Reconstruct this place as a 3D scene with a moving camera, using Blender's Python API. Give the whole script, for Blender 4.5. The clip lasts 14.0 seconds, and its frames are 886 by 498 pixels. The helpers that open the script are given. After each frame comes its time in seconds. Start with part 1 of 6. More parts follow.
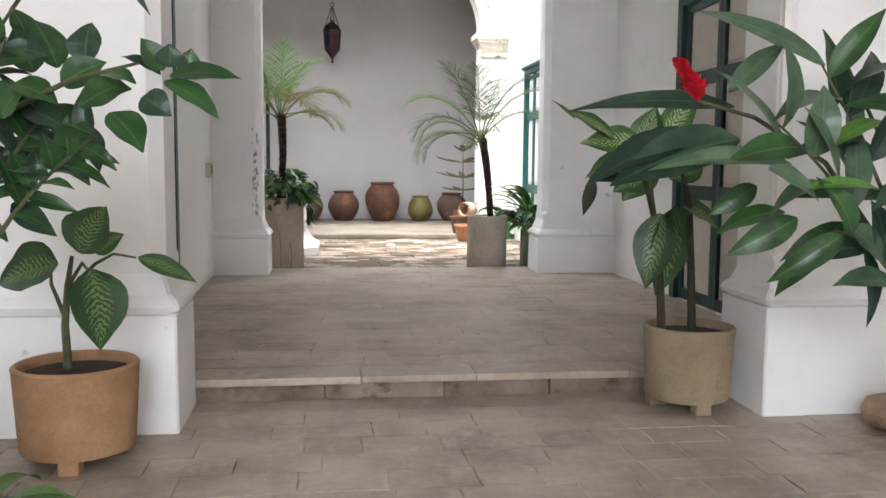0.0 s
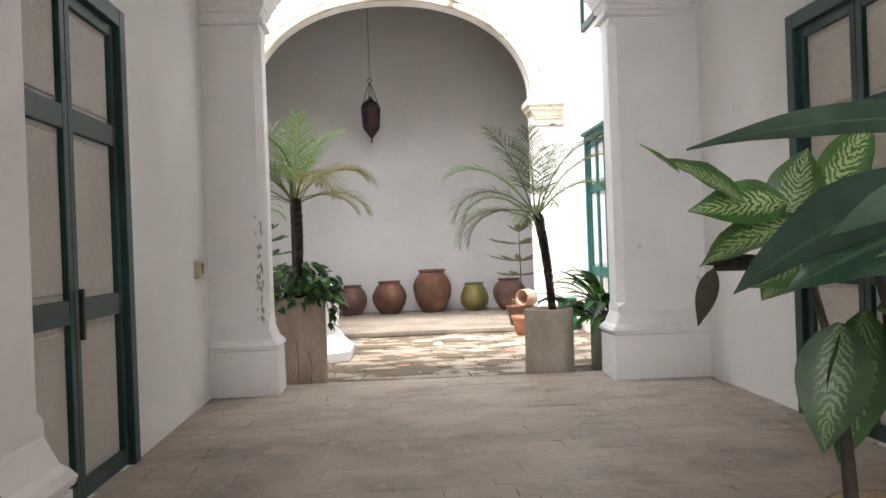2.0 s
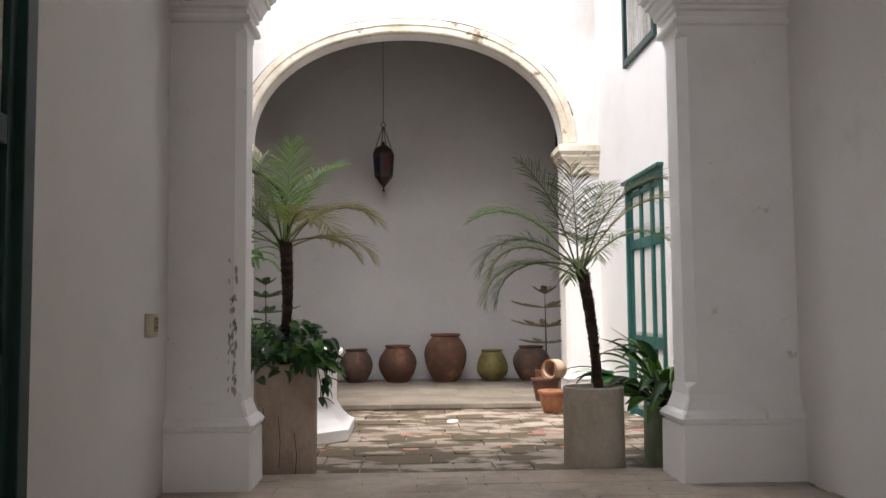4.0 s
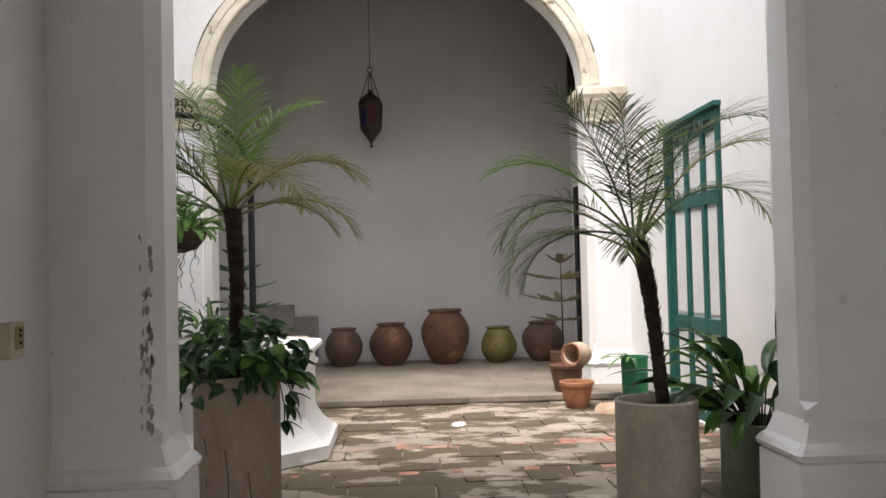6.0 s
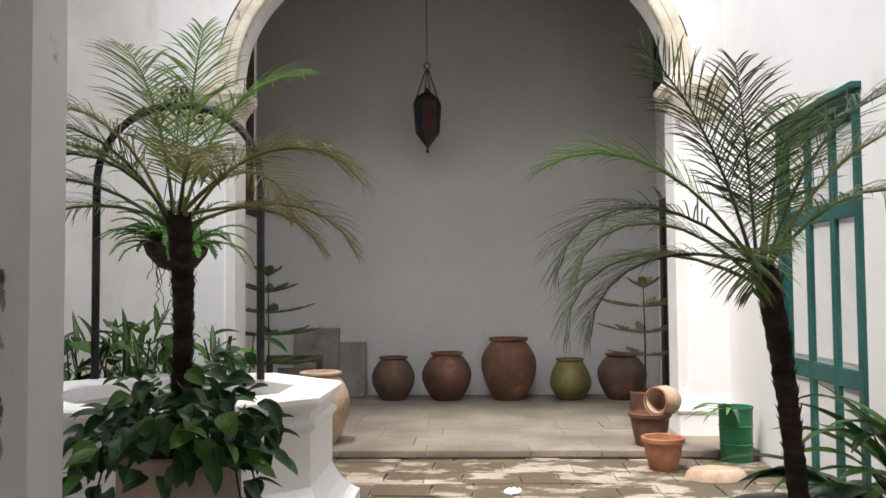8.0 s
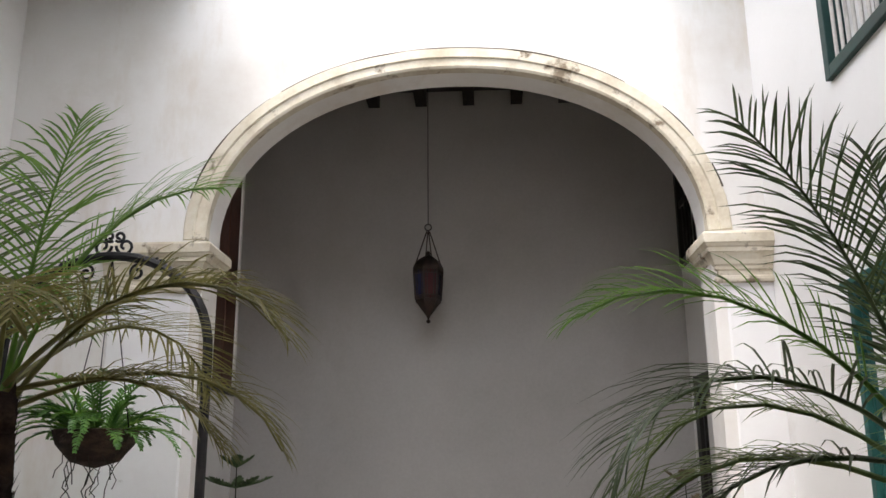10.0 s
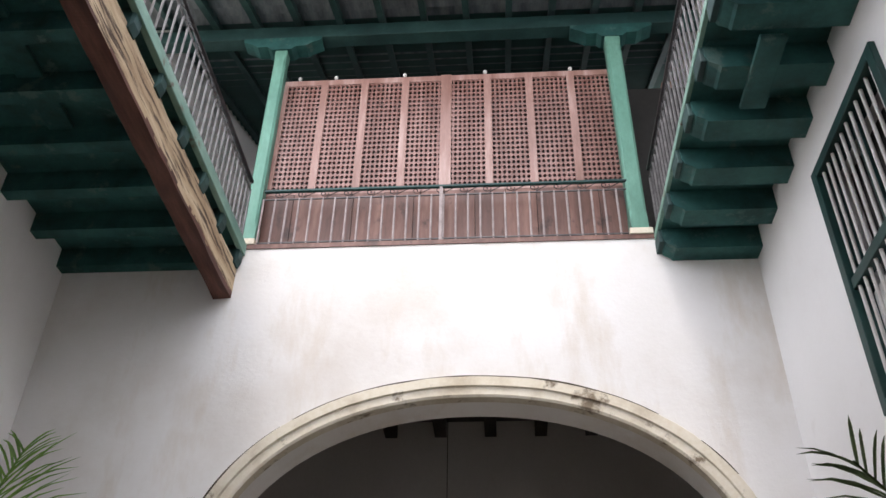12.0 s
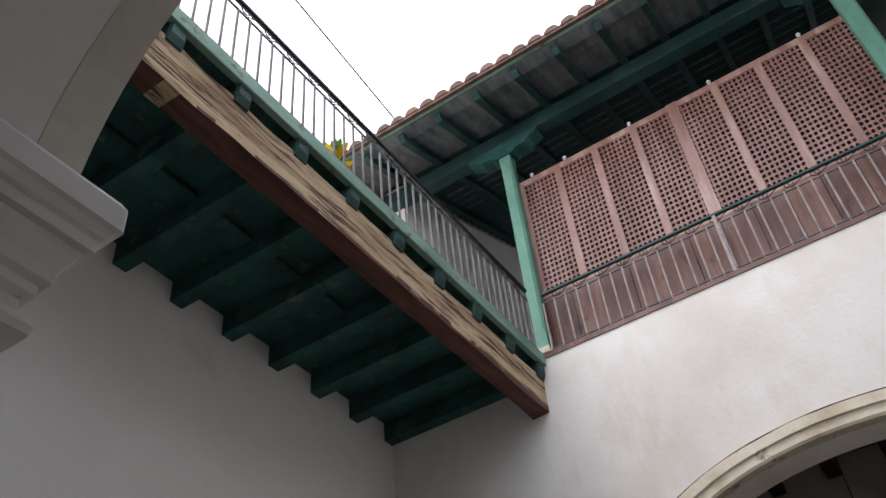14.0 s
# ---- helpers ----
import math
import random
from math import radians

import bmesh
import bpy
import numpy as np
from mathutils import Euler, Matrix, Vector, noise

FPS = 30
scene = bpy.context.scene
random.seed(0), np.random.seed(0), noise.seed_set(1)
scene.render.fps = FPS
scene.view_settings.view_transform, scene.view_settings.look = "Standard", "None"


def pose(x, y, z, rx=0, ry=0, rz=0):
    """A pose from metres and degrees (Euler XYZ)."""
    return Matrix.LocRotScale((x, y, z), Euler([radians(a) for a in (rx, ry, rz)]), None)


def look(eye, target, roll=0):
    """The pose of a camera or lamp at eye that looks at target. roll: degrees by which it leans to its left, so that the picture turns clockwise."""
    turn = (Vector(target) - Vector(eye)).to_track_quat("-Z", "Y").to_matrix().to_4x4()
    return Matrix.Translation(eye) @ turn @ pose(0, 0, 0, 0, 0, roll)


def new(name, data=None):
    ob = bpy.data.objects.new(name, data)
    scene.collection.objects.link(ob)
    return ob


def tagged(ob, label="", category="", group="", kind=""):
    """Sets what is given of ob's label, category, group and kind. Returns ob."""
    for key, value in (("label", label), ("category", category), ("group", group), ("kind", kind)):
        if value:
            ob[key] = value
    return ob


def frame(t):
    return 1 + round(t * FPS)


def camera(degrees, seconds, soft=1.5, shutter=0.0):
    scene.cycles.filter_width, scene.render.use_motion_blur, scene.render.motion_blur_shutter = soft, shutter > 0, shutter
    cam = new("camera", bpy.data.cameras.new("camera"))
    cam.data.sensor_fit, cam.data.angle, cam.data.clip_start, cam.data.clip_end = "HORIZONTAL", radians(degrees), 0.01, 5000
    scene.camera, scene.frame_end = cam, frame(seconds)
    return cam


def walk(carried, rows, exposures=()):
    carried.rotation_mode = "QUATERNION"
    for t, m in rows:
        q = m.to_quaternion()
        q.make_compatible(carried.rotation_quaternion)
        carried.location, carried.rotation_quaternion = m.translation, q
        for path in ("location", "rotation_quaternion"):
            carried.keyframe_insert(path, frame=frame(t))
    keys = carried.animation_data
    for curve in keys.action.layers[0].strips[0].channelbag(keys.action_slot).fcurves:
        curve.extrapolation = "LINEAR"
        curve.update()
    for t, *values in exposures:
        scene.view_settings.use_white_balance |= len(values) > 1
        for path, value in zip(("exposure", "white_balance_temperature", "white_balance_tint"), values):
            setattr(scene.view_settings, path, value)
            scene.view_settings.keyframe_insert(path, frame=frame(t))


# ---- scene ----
cam = camera(54.0, 14.0)
PATH = [
    (0, (-0.96, 1.189, 1.543), (-0.707, 3.164, 1.346), 0.5),
    (0.5, (-0.822, 1.716, 1.551), (-0.664, 3.706, 1.436), -2.5),
    (1, (-0.696, 2.247, 1.527), (-0.566, 4.243, 1.555), -1.1),
    (1.5, (-0.597, 2.792, 1.518), (-0.607, 4.791, 1.458), 0.5),
    (2, (-0.543, 3.299, 1.575), (-0.431, 5.296, 1.568), -2.1),
    (2.5, (-0.537, 3.763, 1.557), (-0.57, 5.757, 1.71), -0.8),
    (3, (-0.499, 4.244, 1.537), (-0.46, 6.241, 1.639), 0.8),
    (3.2, (-0.531, 4.402, 1.523), (-0.451, 6.394, 1.684), 0.5),
    (5.3, (-0.544, 6.735, 1.561), (-0.462, 8.73, 1.661), -2.0),
    (5.5, (-0.582, 6.99, 1.663), (-0.456, 8.982, 1.799), -1.5),
    (6, (-0.531, 7.305, 1.709), (-0.427, 9.301, 1.762), -1.4),
    (6.5, (-0.514, 7.746, 1.701), (-0.401, 9.743, 1.682), -3.0),
    (7, (-0.409, 8.227, 1.698), (-0.405, 10.224, 1.789), -1.0),
    (7.2, (-0.369, 8.378, 1.759), (-0.426, 10.376, 1.81), 0.1),
    (9.3, (-0.053, 10.262, 1.858), (-0.138, 12.247, 2.09), -0.7),
    (9.5, (-0.089, 10.384, 1.892), (-0.143, 12.366, 2.154), -1.7),
    (10, (-0.169, 10.65, 1.926), (-0.264, 12.585, 2.424), -0.4),
    (10.5, (-0.175, 10.881, 1.939), (-0.278, 12.753, 2.634), 1.4),
    (11, (-0.173, 11.059, 1.993), (-0.22, 12.833, 2.914), -0.0),
    (11.5, (-0.197, 11.133, 2.096), (-0.267, 12.842, 3.132), 0.63),
    (12, (-0.196, 11.153, 2.155), (-0.321, 12.768, 3.328), 1.06),
    (12.5, (-0.228, 11.183, 2.246), (-0.402, 12.721, 3.512), 1.22),
    (13, (-0.136, 11.223, 2.281), (-0.452, 12.741, 3.543), 0.69),
    (13.5, (0.012, 11.376, 2.335), (-0.458, 12.799, 3.658), -1.2),
    (14, (-0.050, 11.588, 2.480), (-0.767, 12.881, 3.828), -6.65),
]
EXPOSURES = [(0, 3.3, 6200, 11), (0.5, 3.45, 6250, 11), (1.0, 3.35, 6300, 11), (1.5, 3.25, 6350, 11), (2.0, 3.35, 6400, 12), (2.5, 3.15, 6400, 12), (3, 2.6, 6550, 15), (5.5, 2.35, 6500, 13), (7, 2.4, 6450, 12), (9.5, 2.4, 6400, 11), (10.5, 1.5, 6500, 13), (11, 1.35, 6400, 13), (12.5, 1.45, 6350, 15), (14, 0.8, 6350, 14)]
walk(cam, [(t, look(eye, target, roll)) for t, eye, target, roll in PATH], EXPOSURES)

# ---- sky and sun: a bright overcast noon over the open courtyard ----
world = bpy.data.worlds.new("overcast_sky")
scene.world = world
world.use_nodes = True
wn = world.node_tree
wn.nodes.clear()
sky = wn.nodes.new("ShaderNodeTexSky")
sky.sky_type = 'NISHITA'
sky.sun_disc = False
sky.sun_elevation, sky.sun_rotation = radians(70), radians(200)
sky.air_density, sky.dust_density, sky.ozone_density = 1.0, 5.0, 1.0
haze = wn.nodes.new("ShaderNodeMixRGB")
haze.inputs["Fac"].default_value = 0.75
haze.inputs["Color2"].default_value = (10.8, 10.9, 11.1, 1)
wn.links.new(sky.outputs["Color"], haze.inputs["Color1"])
bg = wn.nodes.new("ShaderNodeBackground")
bg.inputs["Strength"].default_value = 0.15
wn.links.new(haze.outputs["Color"], bg.inputs["Color"])
wo = wn.nodes.new("ShaderNodeOutputWorld")
wn.links.new(bg.outputs["Background"], wo.inputs["Surface"])
sun_data = bpy.data.lights.new("sun", 'SUN')
sun_data.energy, sun_data.angle, sun_data.color = 0.8, radians(16), (1.0, 0.96, 0.9)
sun = new("sun", sun_data)
sun.matrix_world = look((-4.5, 8.5, 25.0), (0.3, 16.5, 0.0))

# ---- materials ----
def node_mat(name, rough=0.8, metal=0.0, spec=0.4):
    m = bpy.data.materials.new(name)
    m.use_nodes = True
    b = m.node_tree.nodes["Principled BSDF"]
    b.inputs["Roughness"].default_value, b.inputs["Metallic"].default_value = rough, metal
    b.inputs["Specular IOR Level"].default_value = spec
    return m, m.node_tree, b


def noise_node(nt, scale, detail=4.0, rough=0.55, stretch=(1, 1, 1), source="Position"):
    if source == "Position":
        co = nt.nodes.new("ShaderNodeNewGeometry").outputs["Position"]
    else:
        co = nt.nodes.new("ShaderNodeTexCoord").outputs["Object"]
    mp = nt.nodes.new("ShaderNodeMapping")
    mp.inputs["Scale"].default_value = stretch
    nt.links.new(co, mp.inputs["Vector"])
    n = nt.nodes.new("ShaderNodeTexNoise")
    n.inputs["Scale"].default_value, n.inputs["Detail"].default_value, n.inputs["Roughness"].default_value = scale, detail, rough
    nt.links.new(mp.outputs["Vector"], n.inputs["Vector"])
    return n.outputs["Fac"]


def ramp(nt, fac, stops):
    r = nt.nodes.new("ShaderNodeValToRGB")
    el = r.color_ramp.elements
    while len(el) < len(stops):
        el.new(0.5)
    for e, (p, c) in zip(el, stops):
        e.position, e.color = p, (*c, 1)
    nt.links.new(fac, r.inputs["Fac"])
    return r.outputs["Color"]


def mixed(nt, fac, a, b, mode='MIX'):
    n = nt.nodes.new("ShaderNodeMixRGB")
    n.blend_type = mode
    for key, v in (("Fac", fac), ("Color1", a), ("Color2", b)):
        if isinstance(v, (int, float)):
            n.inputs[key].default_value = v
        elif isinstance(v, tuple):
            n.inputs[key].default_value = (*v, 1)
        else:
            nt.links.new(v, n.inputs[key])
    return n.outputs["Color"]


def bumped(nt, b, fac, strength, distance=0.01):
    n = nt.nodes.new("ShaderNodeBump")
    n.inputs["Strength"].default_value, n.inputs["Distance"].default_value = strength, distance
    nt.links.new(fac, n.inputs["Height"])
    nt.links.new(n.outputs["Normal"], b.inputs["Normal"])


def two_scale(name, base, dark, light, rough=0.85, big=0.8, small=14.0, bump=0.25, dist=0.006, stretch=(1, 1, 1), stain=None, stain_at=(0.6, 0.72),
              stain_scale=1.2, stain_stretch=(1, 1, 1), tint=0.0, source="Position", metal=0.0, spec=0.4, grain=0.35):
    """A surface with broad tone changes, fine grain, an optional stain and a tint that varies from piece to piece."""
    m, nt, b = node_mat(name, rough, metal, spec)
    col = ramp(nt, noise_node(nt, big, 5, 0.6, stretch, source), [(0.3, dark), (0.5, base), (0.72, light)])
    fine = noise_node(nt, small, 6, 0.65, stretch, source)
    col = mixed(nt, grain, col, ramp(nt, fine, [(0.3, (0.35, 0.35, 0.35)), (0.7, (0.65, 0.65, 0.65))]), 'OVERLAY')
    if stain:
        f = ramp(nt, noise_node(nt, stain_scale, 6, 0.65, stain_stretch, source), [(stain_at[0], (0, 0, 0)), (stain_at[1], (1, 1, 1))])
        col = mixed(nt, f, col, stain)
    if tint:
        info = nt.nodes.new("ShaderNodeObjectInfo").outputs["Random"]
        geo = nt.nodes.new("ShaderNodeNewGeometry").outputs["Random Per Island"]
        add = nt.nodes.new("ShaderNodeMath")
        add.operation = 'ADD'
        nt.links.new(info, add.inputs[0])
        nt.links.new(geo, add.inputs[1])
        fr = nt.nodes.new("ShaderNodeMath")
        fr.operation = 'FRACT'
        nt.links.new(add.outputs[0], fr.inputs[0])
        lo, hi = 1 - tint, 1 + tint
        col = mixed(nt, 1.0, col, ramp(nt, fr.outputs[0], [(0, (lo, lo, lo)), (1, (hi, hi * 0.99, hi * 0.97))]), 'MULTIPLY')
    nt.links.new(col, b.inputs["Base Color"])
    bumped(nt, b, fine, bump, dist)
    return m


PLASTER = two_scale("white_plaster", (0.84, 0.83, 0.815), (0.79, 0.775, 0.755), (0.87, 0.86, 0.85), 0.9, 0.5, 22, 0.22, 0.006,
                    stain=(0.68, 0.65, 0.61), stain_at=(0.63, 0.8), stain_scale=0.9, grain=0.14)
PLASTER_OLD = two_scale("weathered_plaster", (0.80, 0.78, 0.75), (0.70, 0.66, 0.61), (0.84, 0.825, 0.81), 0.92, 0.6, 18, 0.4, 0.008,
                        stain=(0.64, 0.565, 0.47), stain_at=(0.52, 0.8), stain_scale=1.1, stain_stretch=(1.5, 1, 0.45), grain=0.14)
# Greyer copy of the white plaster: the loggia's shade is put into the colour.
PLASTER_SHADED = two_scale("shade_toned_plaster", (0.49, 0.475, 0.46), (0.435, 0.42, 0.40), (0.54, 0.525, 0.51), 0.92, 0.45, 22, 0.1, 0.004,
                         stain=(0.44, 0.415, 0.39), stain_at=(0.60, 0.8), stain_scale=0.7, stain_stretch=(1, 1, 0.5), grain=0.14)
PAINT_TRIM = two_scale("whitewashed_stone", (0.85, 0.845, 0.84), (0.79, 0.78, 0.77), (0.88, 0.88, 0.87), 0.75, 1.2, 30, 0.2, 0.004,
                       stain=(0.5, 0.47, 0.43), stain_at=(0.66, 0.74), stain_scale=5, grain=0.14)
CREAM = two_scale("cream_moulding", (0.68, 0.62, 0.50), (0.50, 0.43, 0.32), (0.74, 0.69, 0.58), 0.85, 2.0, 20, 0.3, 0.006,
                  stain=(0.20, 0.155, 0.105), stain_at=(0.57, 0.66), stain_scale=3.6)
CREAM_CLEAN = two_scale("pale_cream_limewash", (0.70, 0.665, 0.59), (0.61, 0.57, 0.49), (0.75, 0.72, 0.65), 0.85, 1.4, 20, 0.25, 0.005)
STONE_BROWN = two_scale("bare_brown_stone", (0.26, 0.19, 0.13), (0.17, 0.12, 0.08), (0.34, 0.26, 0.18), 0.9, 2, 20, 0.5)
SLAB = two_scale("worn_floor_slab", (0.375, 0.312, 0.25), (0.235, 0.19, 0.147), (0.49, 0.422, 0.35), 0.42, 1.5, 20, 0.5, 0.005,
                 stain=(0.46, 0.41, 0.35), stain_at=(0.54, 0.74), stain_scale=6.5, stain_stretch=(1, 0.7, 1), tint=0.09)
MORTAR = two_scale("floor_mortar", (0.31, 0.262, 0.21), (0.23, 0.19, 0.15), (0.40, 0.345, 0.285), 0.9, 3, 30, 0.4)
COURT_STONE = two_scale("courtyard_stone", (0.335, 0.285, 0.235), (0.245, 0.205, 0.165), (0.43, 0.38, 0.325), 0.75, 1.6, 18, 0.5, 0.008,
                        stain=(0.105, 0.082, 0.054), stain_at=(0.455, 0.50), stain_scale=1.5, stain_stretch=(0.85, 1.5, 1), tint=0.12)
COURT_JOINT = two_scale("damp_mossy_joint", (0.24, 0.20, 0.155), (0.14, 0.115, 0.08), (0.36, 0.31, 0.25), 0.9, 3, 30, 0.6)
STEP_STONE = two_scale("dark_brown_step_stone", (0.20, 0.155, 0.115), (0.11, 0.082, 0.058), (0.30, 0.25, 0.20), 0.7, 2.0, 22, 0.6, 0.006, stain=(0.08, 0.058, 0.04), stain_at=(0.54, 0.66), stain_scale=5, tint=0.12)
BRICK = two_scale("worn_red_brick", (0.46, 0.22, 0.16), (0.30, 0.15, 0.11), (0.55, 0.34, 0.27), 0.85, 3, 25, 0.5, 0.006,
                  stain=(0.20, 0.155, 0.115), stain_at=(0.54, 0.62), stain_scale=2.0, tint=0.15)
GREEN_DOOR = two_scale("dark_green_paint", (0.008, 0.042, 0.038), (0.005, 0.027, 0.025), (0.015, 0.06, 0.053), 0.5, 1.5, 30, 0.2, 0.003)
GREEN = two_scale("weathered_green_paint", (0.055, 0.235, 0.165), (0.03, 0.15, 0.11), (0.11, 0.33, 0.24), 0.55, 2.2, 26, 0.3, 0.004, stretch=(1, 1, 0.4))
GREEN_POST = two_scale("pale_sea_green_paint", (0.115, 0.265, 0.20), (0.08, 0.20, 0.15), (0.17, 0.34, 0.265), 0.5, 2.2, 26, 0.3, 0.004, stretch=(1, 1, 0.4))
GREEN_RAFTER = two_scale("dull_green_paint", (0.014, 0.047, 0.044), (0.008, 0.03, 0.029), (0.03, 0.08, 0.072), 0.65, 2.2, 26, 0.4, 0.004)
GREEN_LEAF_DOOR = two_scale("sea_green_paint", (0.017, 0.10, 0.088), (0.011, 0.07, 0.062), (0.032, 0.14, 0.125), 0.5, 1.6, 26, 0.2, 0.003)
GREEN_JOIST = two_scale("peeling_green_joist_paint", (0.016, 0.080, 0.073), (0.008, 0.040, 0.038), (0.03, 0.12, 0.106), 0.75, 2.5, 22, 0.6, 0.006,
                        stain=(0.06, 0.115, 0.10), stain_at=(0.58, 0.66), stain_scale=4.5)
DOOR_PANEL = two_scale("off_white_door_paint", (0.56, 0.52, 0.465), (0.50, 0.46, 0.41), (0.62, 0.58, 0.525), 0.6, 1.2, 30, 0.12, 0.003)
WHITE_PANEL = two_scale("white_door_paint", (0.74, 0.74, 0.73), (0.66, 0.66, 0.65), (0.8, 0.8, 0.79), 0.6, 1.2, 30, 0.12, 0.003)
BEAM_WORN = two_scale("sun_bleached_beam", (0.45, 0.335, 0.21), (0.25, 0.155, 0.09), (0.60, 0.48, 0.33), 0.85, 1.6, 18, 0.9, 0.012, stretch=(6, 0.5, 6),
                      stain=(0.065, 0.04, 0.026), stain_at=(0.51, 0.60), stain_scale=3.0, stain_stretch=(9, 0.55, 9))
BEAM_DARK = two_scale("dark_red_beam", (0.085, 0.032, 0.022), (0.045, 0.018, 0.013), (0.15, 0.06, 0.04), 0.7, 2, 20, 0.5, 0.006, stretch=(5, 0.6, 5))
LATTICE = two_scale("varnished_lattice_wood", (0.235, 0.12, 0.10), (0.15, 0.07, 0.056), (0.33, 0.195, 0.17), 0.36, 1.4, 20, 0.25, 0.004, stretch=(3, 3, 0.6))
LATTICE_STILE = two_scale("pale_varnished_stile", (0.31, 0.18, 0.15), (0.22, 0.115, 0.09), (0.50, 0.36, 0.32), 0.32, 1.4, 22, 0.25, 0.004, stretch=(4, 4, 0.5))
SKIRT_BOARD = two_scale("faded_brown_board", (0.155, 0.075, 0.056), (0.085, 0.042, 0.032), (0.25, 0.135, 0.105), 0.45, 1.4, 20, 0.25, 0.004, stretch=(4, 4, 0.5),
                        stain=(0.06, 0.03, 0.024), stain_at=(0.56, 0.68), stain_scale=4, stain_stretch=(1, 1, 0.6), tint=0.16)
SHUTTER = two_scale("dark_brown_shutter", (0.10, 0.04, 0.028), (0.06, 0.025, 0.018), (0.14, 0.06, 0.04), 0.6, 2, 20, 0.3)
DARK_WOOD = two_scale("blackened_wood", (0.022, 0.02, 0.018), (0.012, 0.011, 0.01), (0.04, 0.035, 0.03), 0.6, 2, 20, 0.3)
IRON = two_scale("painted_iron", (0.10, 0.095, 0.095), (0.05, 0.048, 0.048), (0.17, 0.16, 0.16), 0.5, 6, 40, 0.2, 0.002, metal=0.3)
MINT = two_scale("weathered_mint_paint", (0.17, 0.29, 0.235), (0.10, 0.20, 0.165), (0.27, 0.39, 0.33), 0.7, 2.2, 26, 0.4, 0.004, stretch=(1, 0.4, 1), stain=(0.12, 0.10, 0.08), stain_at=(0.58, 0.66), stain_scale=5)
BALUSTER = two_scale("pinkish_grey_iron_paint", (0.30, 0.245, 0.235), (0.20, 0.16, 0.155), (0.38, 0.32, 0.31), 0.5, 6, 40, 0.2, 0.002)
IRON_DARK = two_scale("dark_iron", (0.020, 0.020, 0.022), (0.012, 0.012, 0.013), (0.045, 0.04, 0.04), 0.5, 6, 40, 0.2, 0.002, metal=0.5)
ROOF_TILE = two_scale("clay_roof_tile", (0.125, 0.072, 0.055), (0.065, 0.043, 0.036), (0.20, 0.125, 0.10), 0.9, 4, 24, 0.5, 0.006,
                      stain=(0.06, 0.055, 0.05), stain_at=(0.55, 0.66), stain_scale=6, tint=0.2)
EAVE_BOARD = two_scale("grey_eave_board", (0.12, 0.135, 0.145), (0.055, 0.068, 0.075), (0.20, 0.215, 0.225), 0.85, 2, 18, 0.5, 0.006, stretch=(3, 0.7, 1))
# Near-black base that paints the shade of unlit interiors.
ROOM_SHADE = two_scale("painted_room_shade", (0.03, 0.028, 0.026), (0.02, 0.02, 0.02), (0.04, 0.038, 0.036), 0.9)
BAR_WHITE = two_scale("pale_window_bar", (0.55, 0.53, 0.50), (0.42, 0.40, 0.37), (0.66, 0.64, 0.61), 0.6, 3, 30, 0.15, 0.002)
COURT_LIGHT = two_scale("pale_loggia_stone", (0.21, 0.18, 0.148), (0.15, 0.128, 0.105), (0.28, 0.245, 0.205), 0.7, 1.3, 18, 0.3, 0.004, tint=0.08)

# ---- building helpers ----
def box(bm, x0, x1, y0, y1, z0, z1, bevel=0.0):
    vs = [bm.verts.new((x, y, z)) for z in (z0, z1) for y in (y0, y1) for x in (x0, x1)]
    fs = [bm.faces.new([vs[i] for i in q]) for q in ((0, 2, 3, 1), (4, 5, 7, 6), (0, 1, 5, 4), (2, 6, 7, 3), (0, 4, 6, 2), (1, 3, 7, 5))]
    if bevel:
        es = list({e for f in fs for e in f.edges})
        bmesh.ops.bevel(bm, geom=es, offset=bevel, segments=2, profile=0.6, affect='EDGES')
    return vs


def loft(bm, rings, cap=True, closed=True):
    """Joins rings of equally many points with faces."""
    rows = [[bm.verts.new(p) for p in r] for r in rings]
    n = len(rows[0])
    for a, b in zip(rows, rows[1:]):
        for i in range(n if closed else n - 1):
            j = (i + 1) % n
            bm.faces.new((a[i], a[j], b[j], b[i]))
    if cap and closed:
        bm.faces.new(list(reversed(rows[0])))
        bm.faces.new(rows[-1])
    return rows


def lathe(bm, profile, seg=32, cx=0, cy=0, wobble=0.0):
    rings = []
    for r, z in profile:
        ring = []
        for i in range(seg):
            a = 2 * math.pi * i / seg
            k = 1 + wobble * noise.noise((math.cos(a) * 1.3, math.sin(a) * 1.3, z * 2.1))
            ring.append((cx + max(r, 1e-4) * k * math.cos(a), cy + max(r, 1e-4) * k * math.sin(a), z))
        rings.append(ring)
    loft(bm, rings)


def tube(bm, pts, radii, seg=8):
    """A round bar along points."""
    pts = [Vector(p) for p in pts]
    if isinstance(radii, (int, float)):
        radii = [radii] * len(pts)
    rings, side = [], None
    for i, p in enumerate(pts):
        d = (pts[min(i + 1, len(pts) - 1)] - pts[max(i - 1, 0)]).normalized()
        ref = side if side and abs(side.dot(d)) < 0.9 else (Vector((0, 0, 1)) if abs(d.z) < 0.9 else Vector((1, 0, 0)))
        u = (ref - d * ref.dot(d)).normalized()
        side = u
        w = d.cross(u)
        rings.append([p + radii[i] * (math.cos(2 * math.pi * k / seg) * u + math.sin(2 * math.pi * k / seg) * w) for k in range(seg)])
    loft(bm, rings)


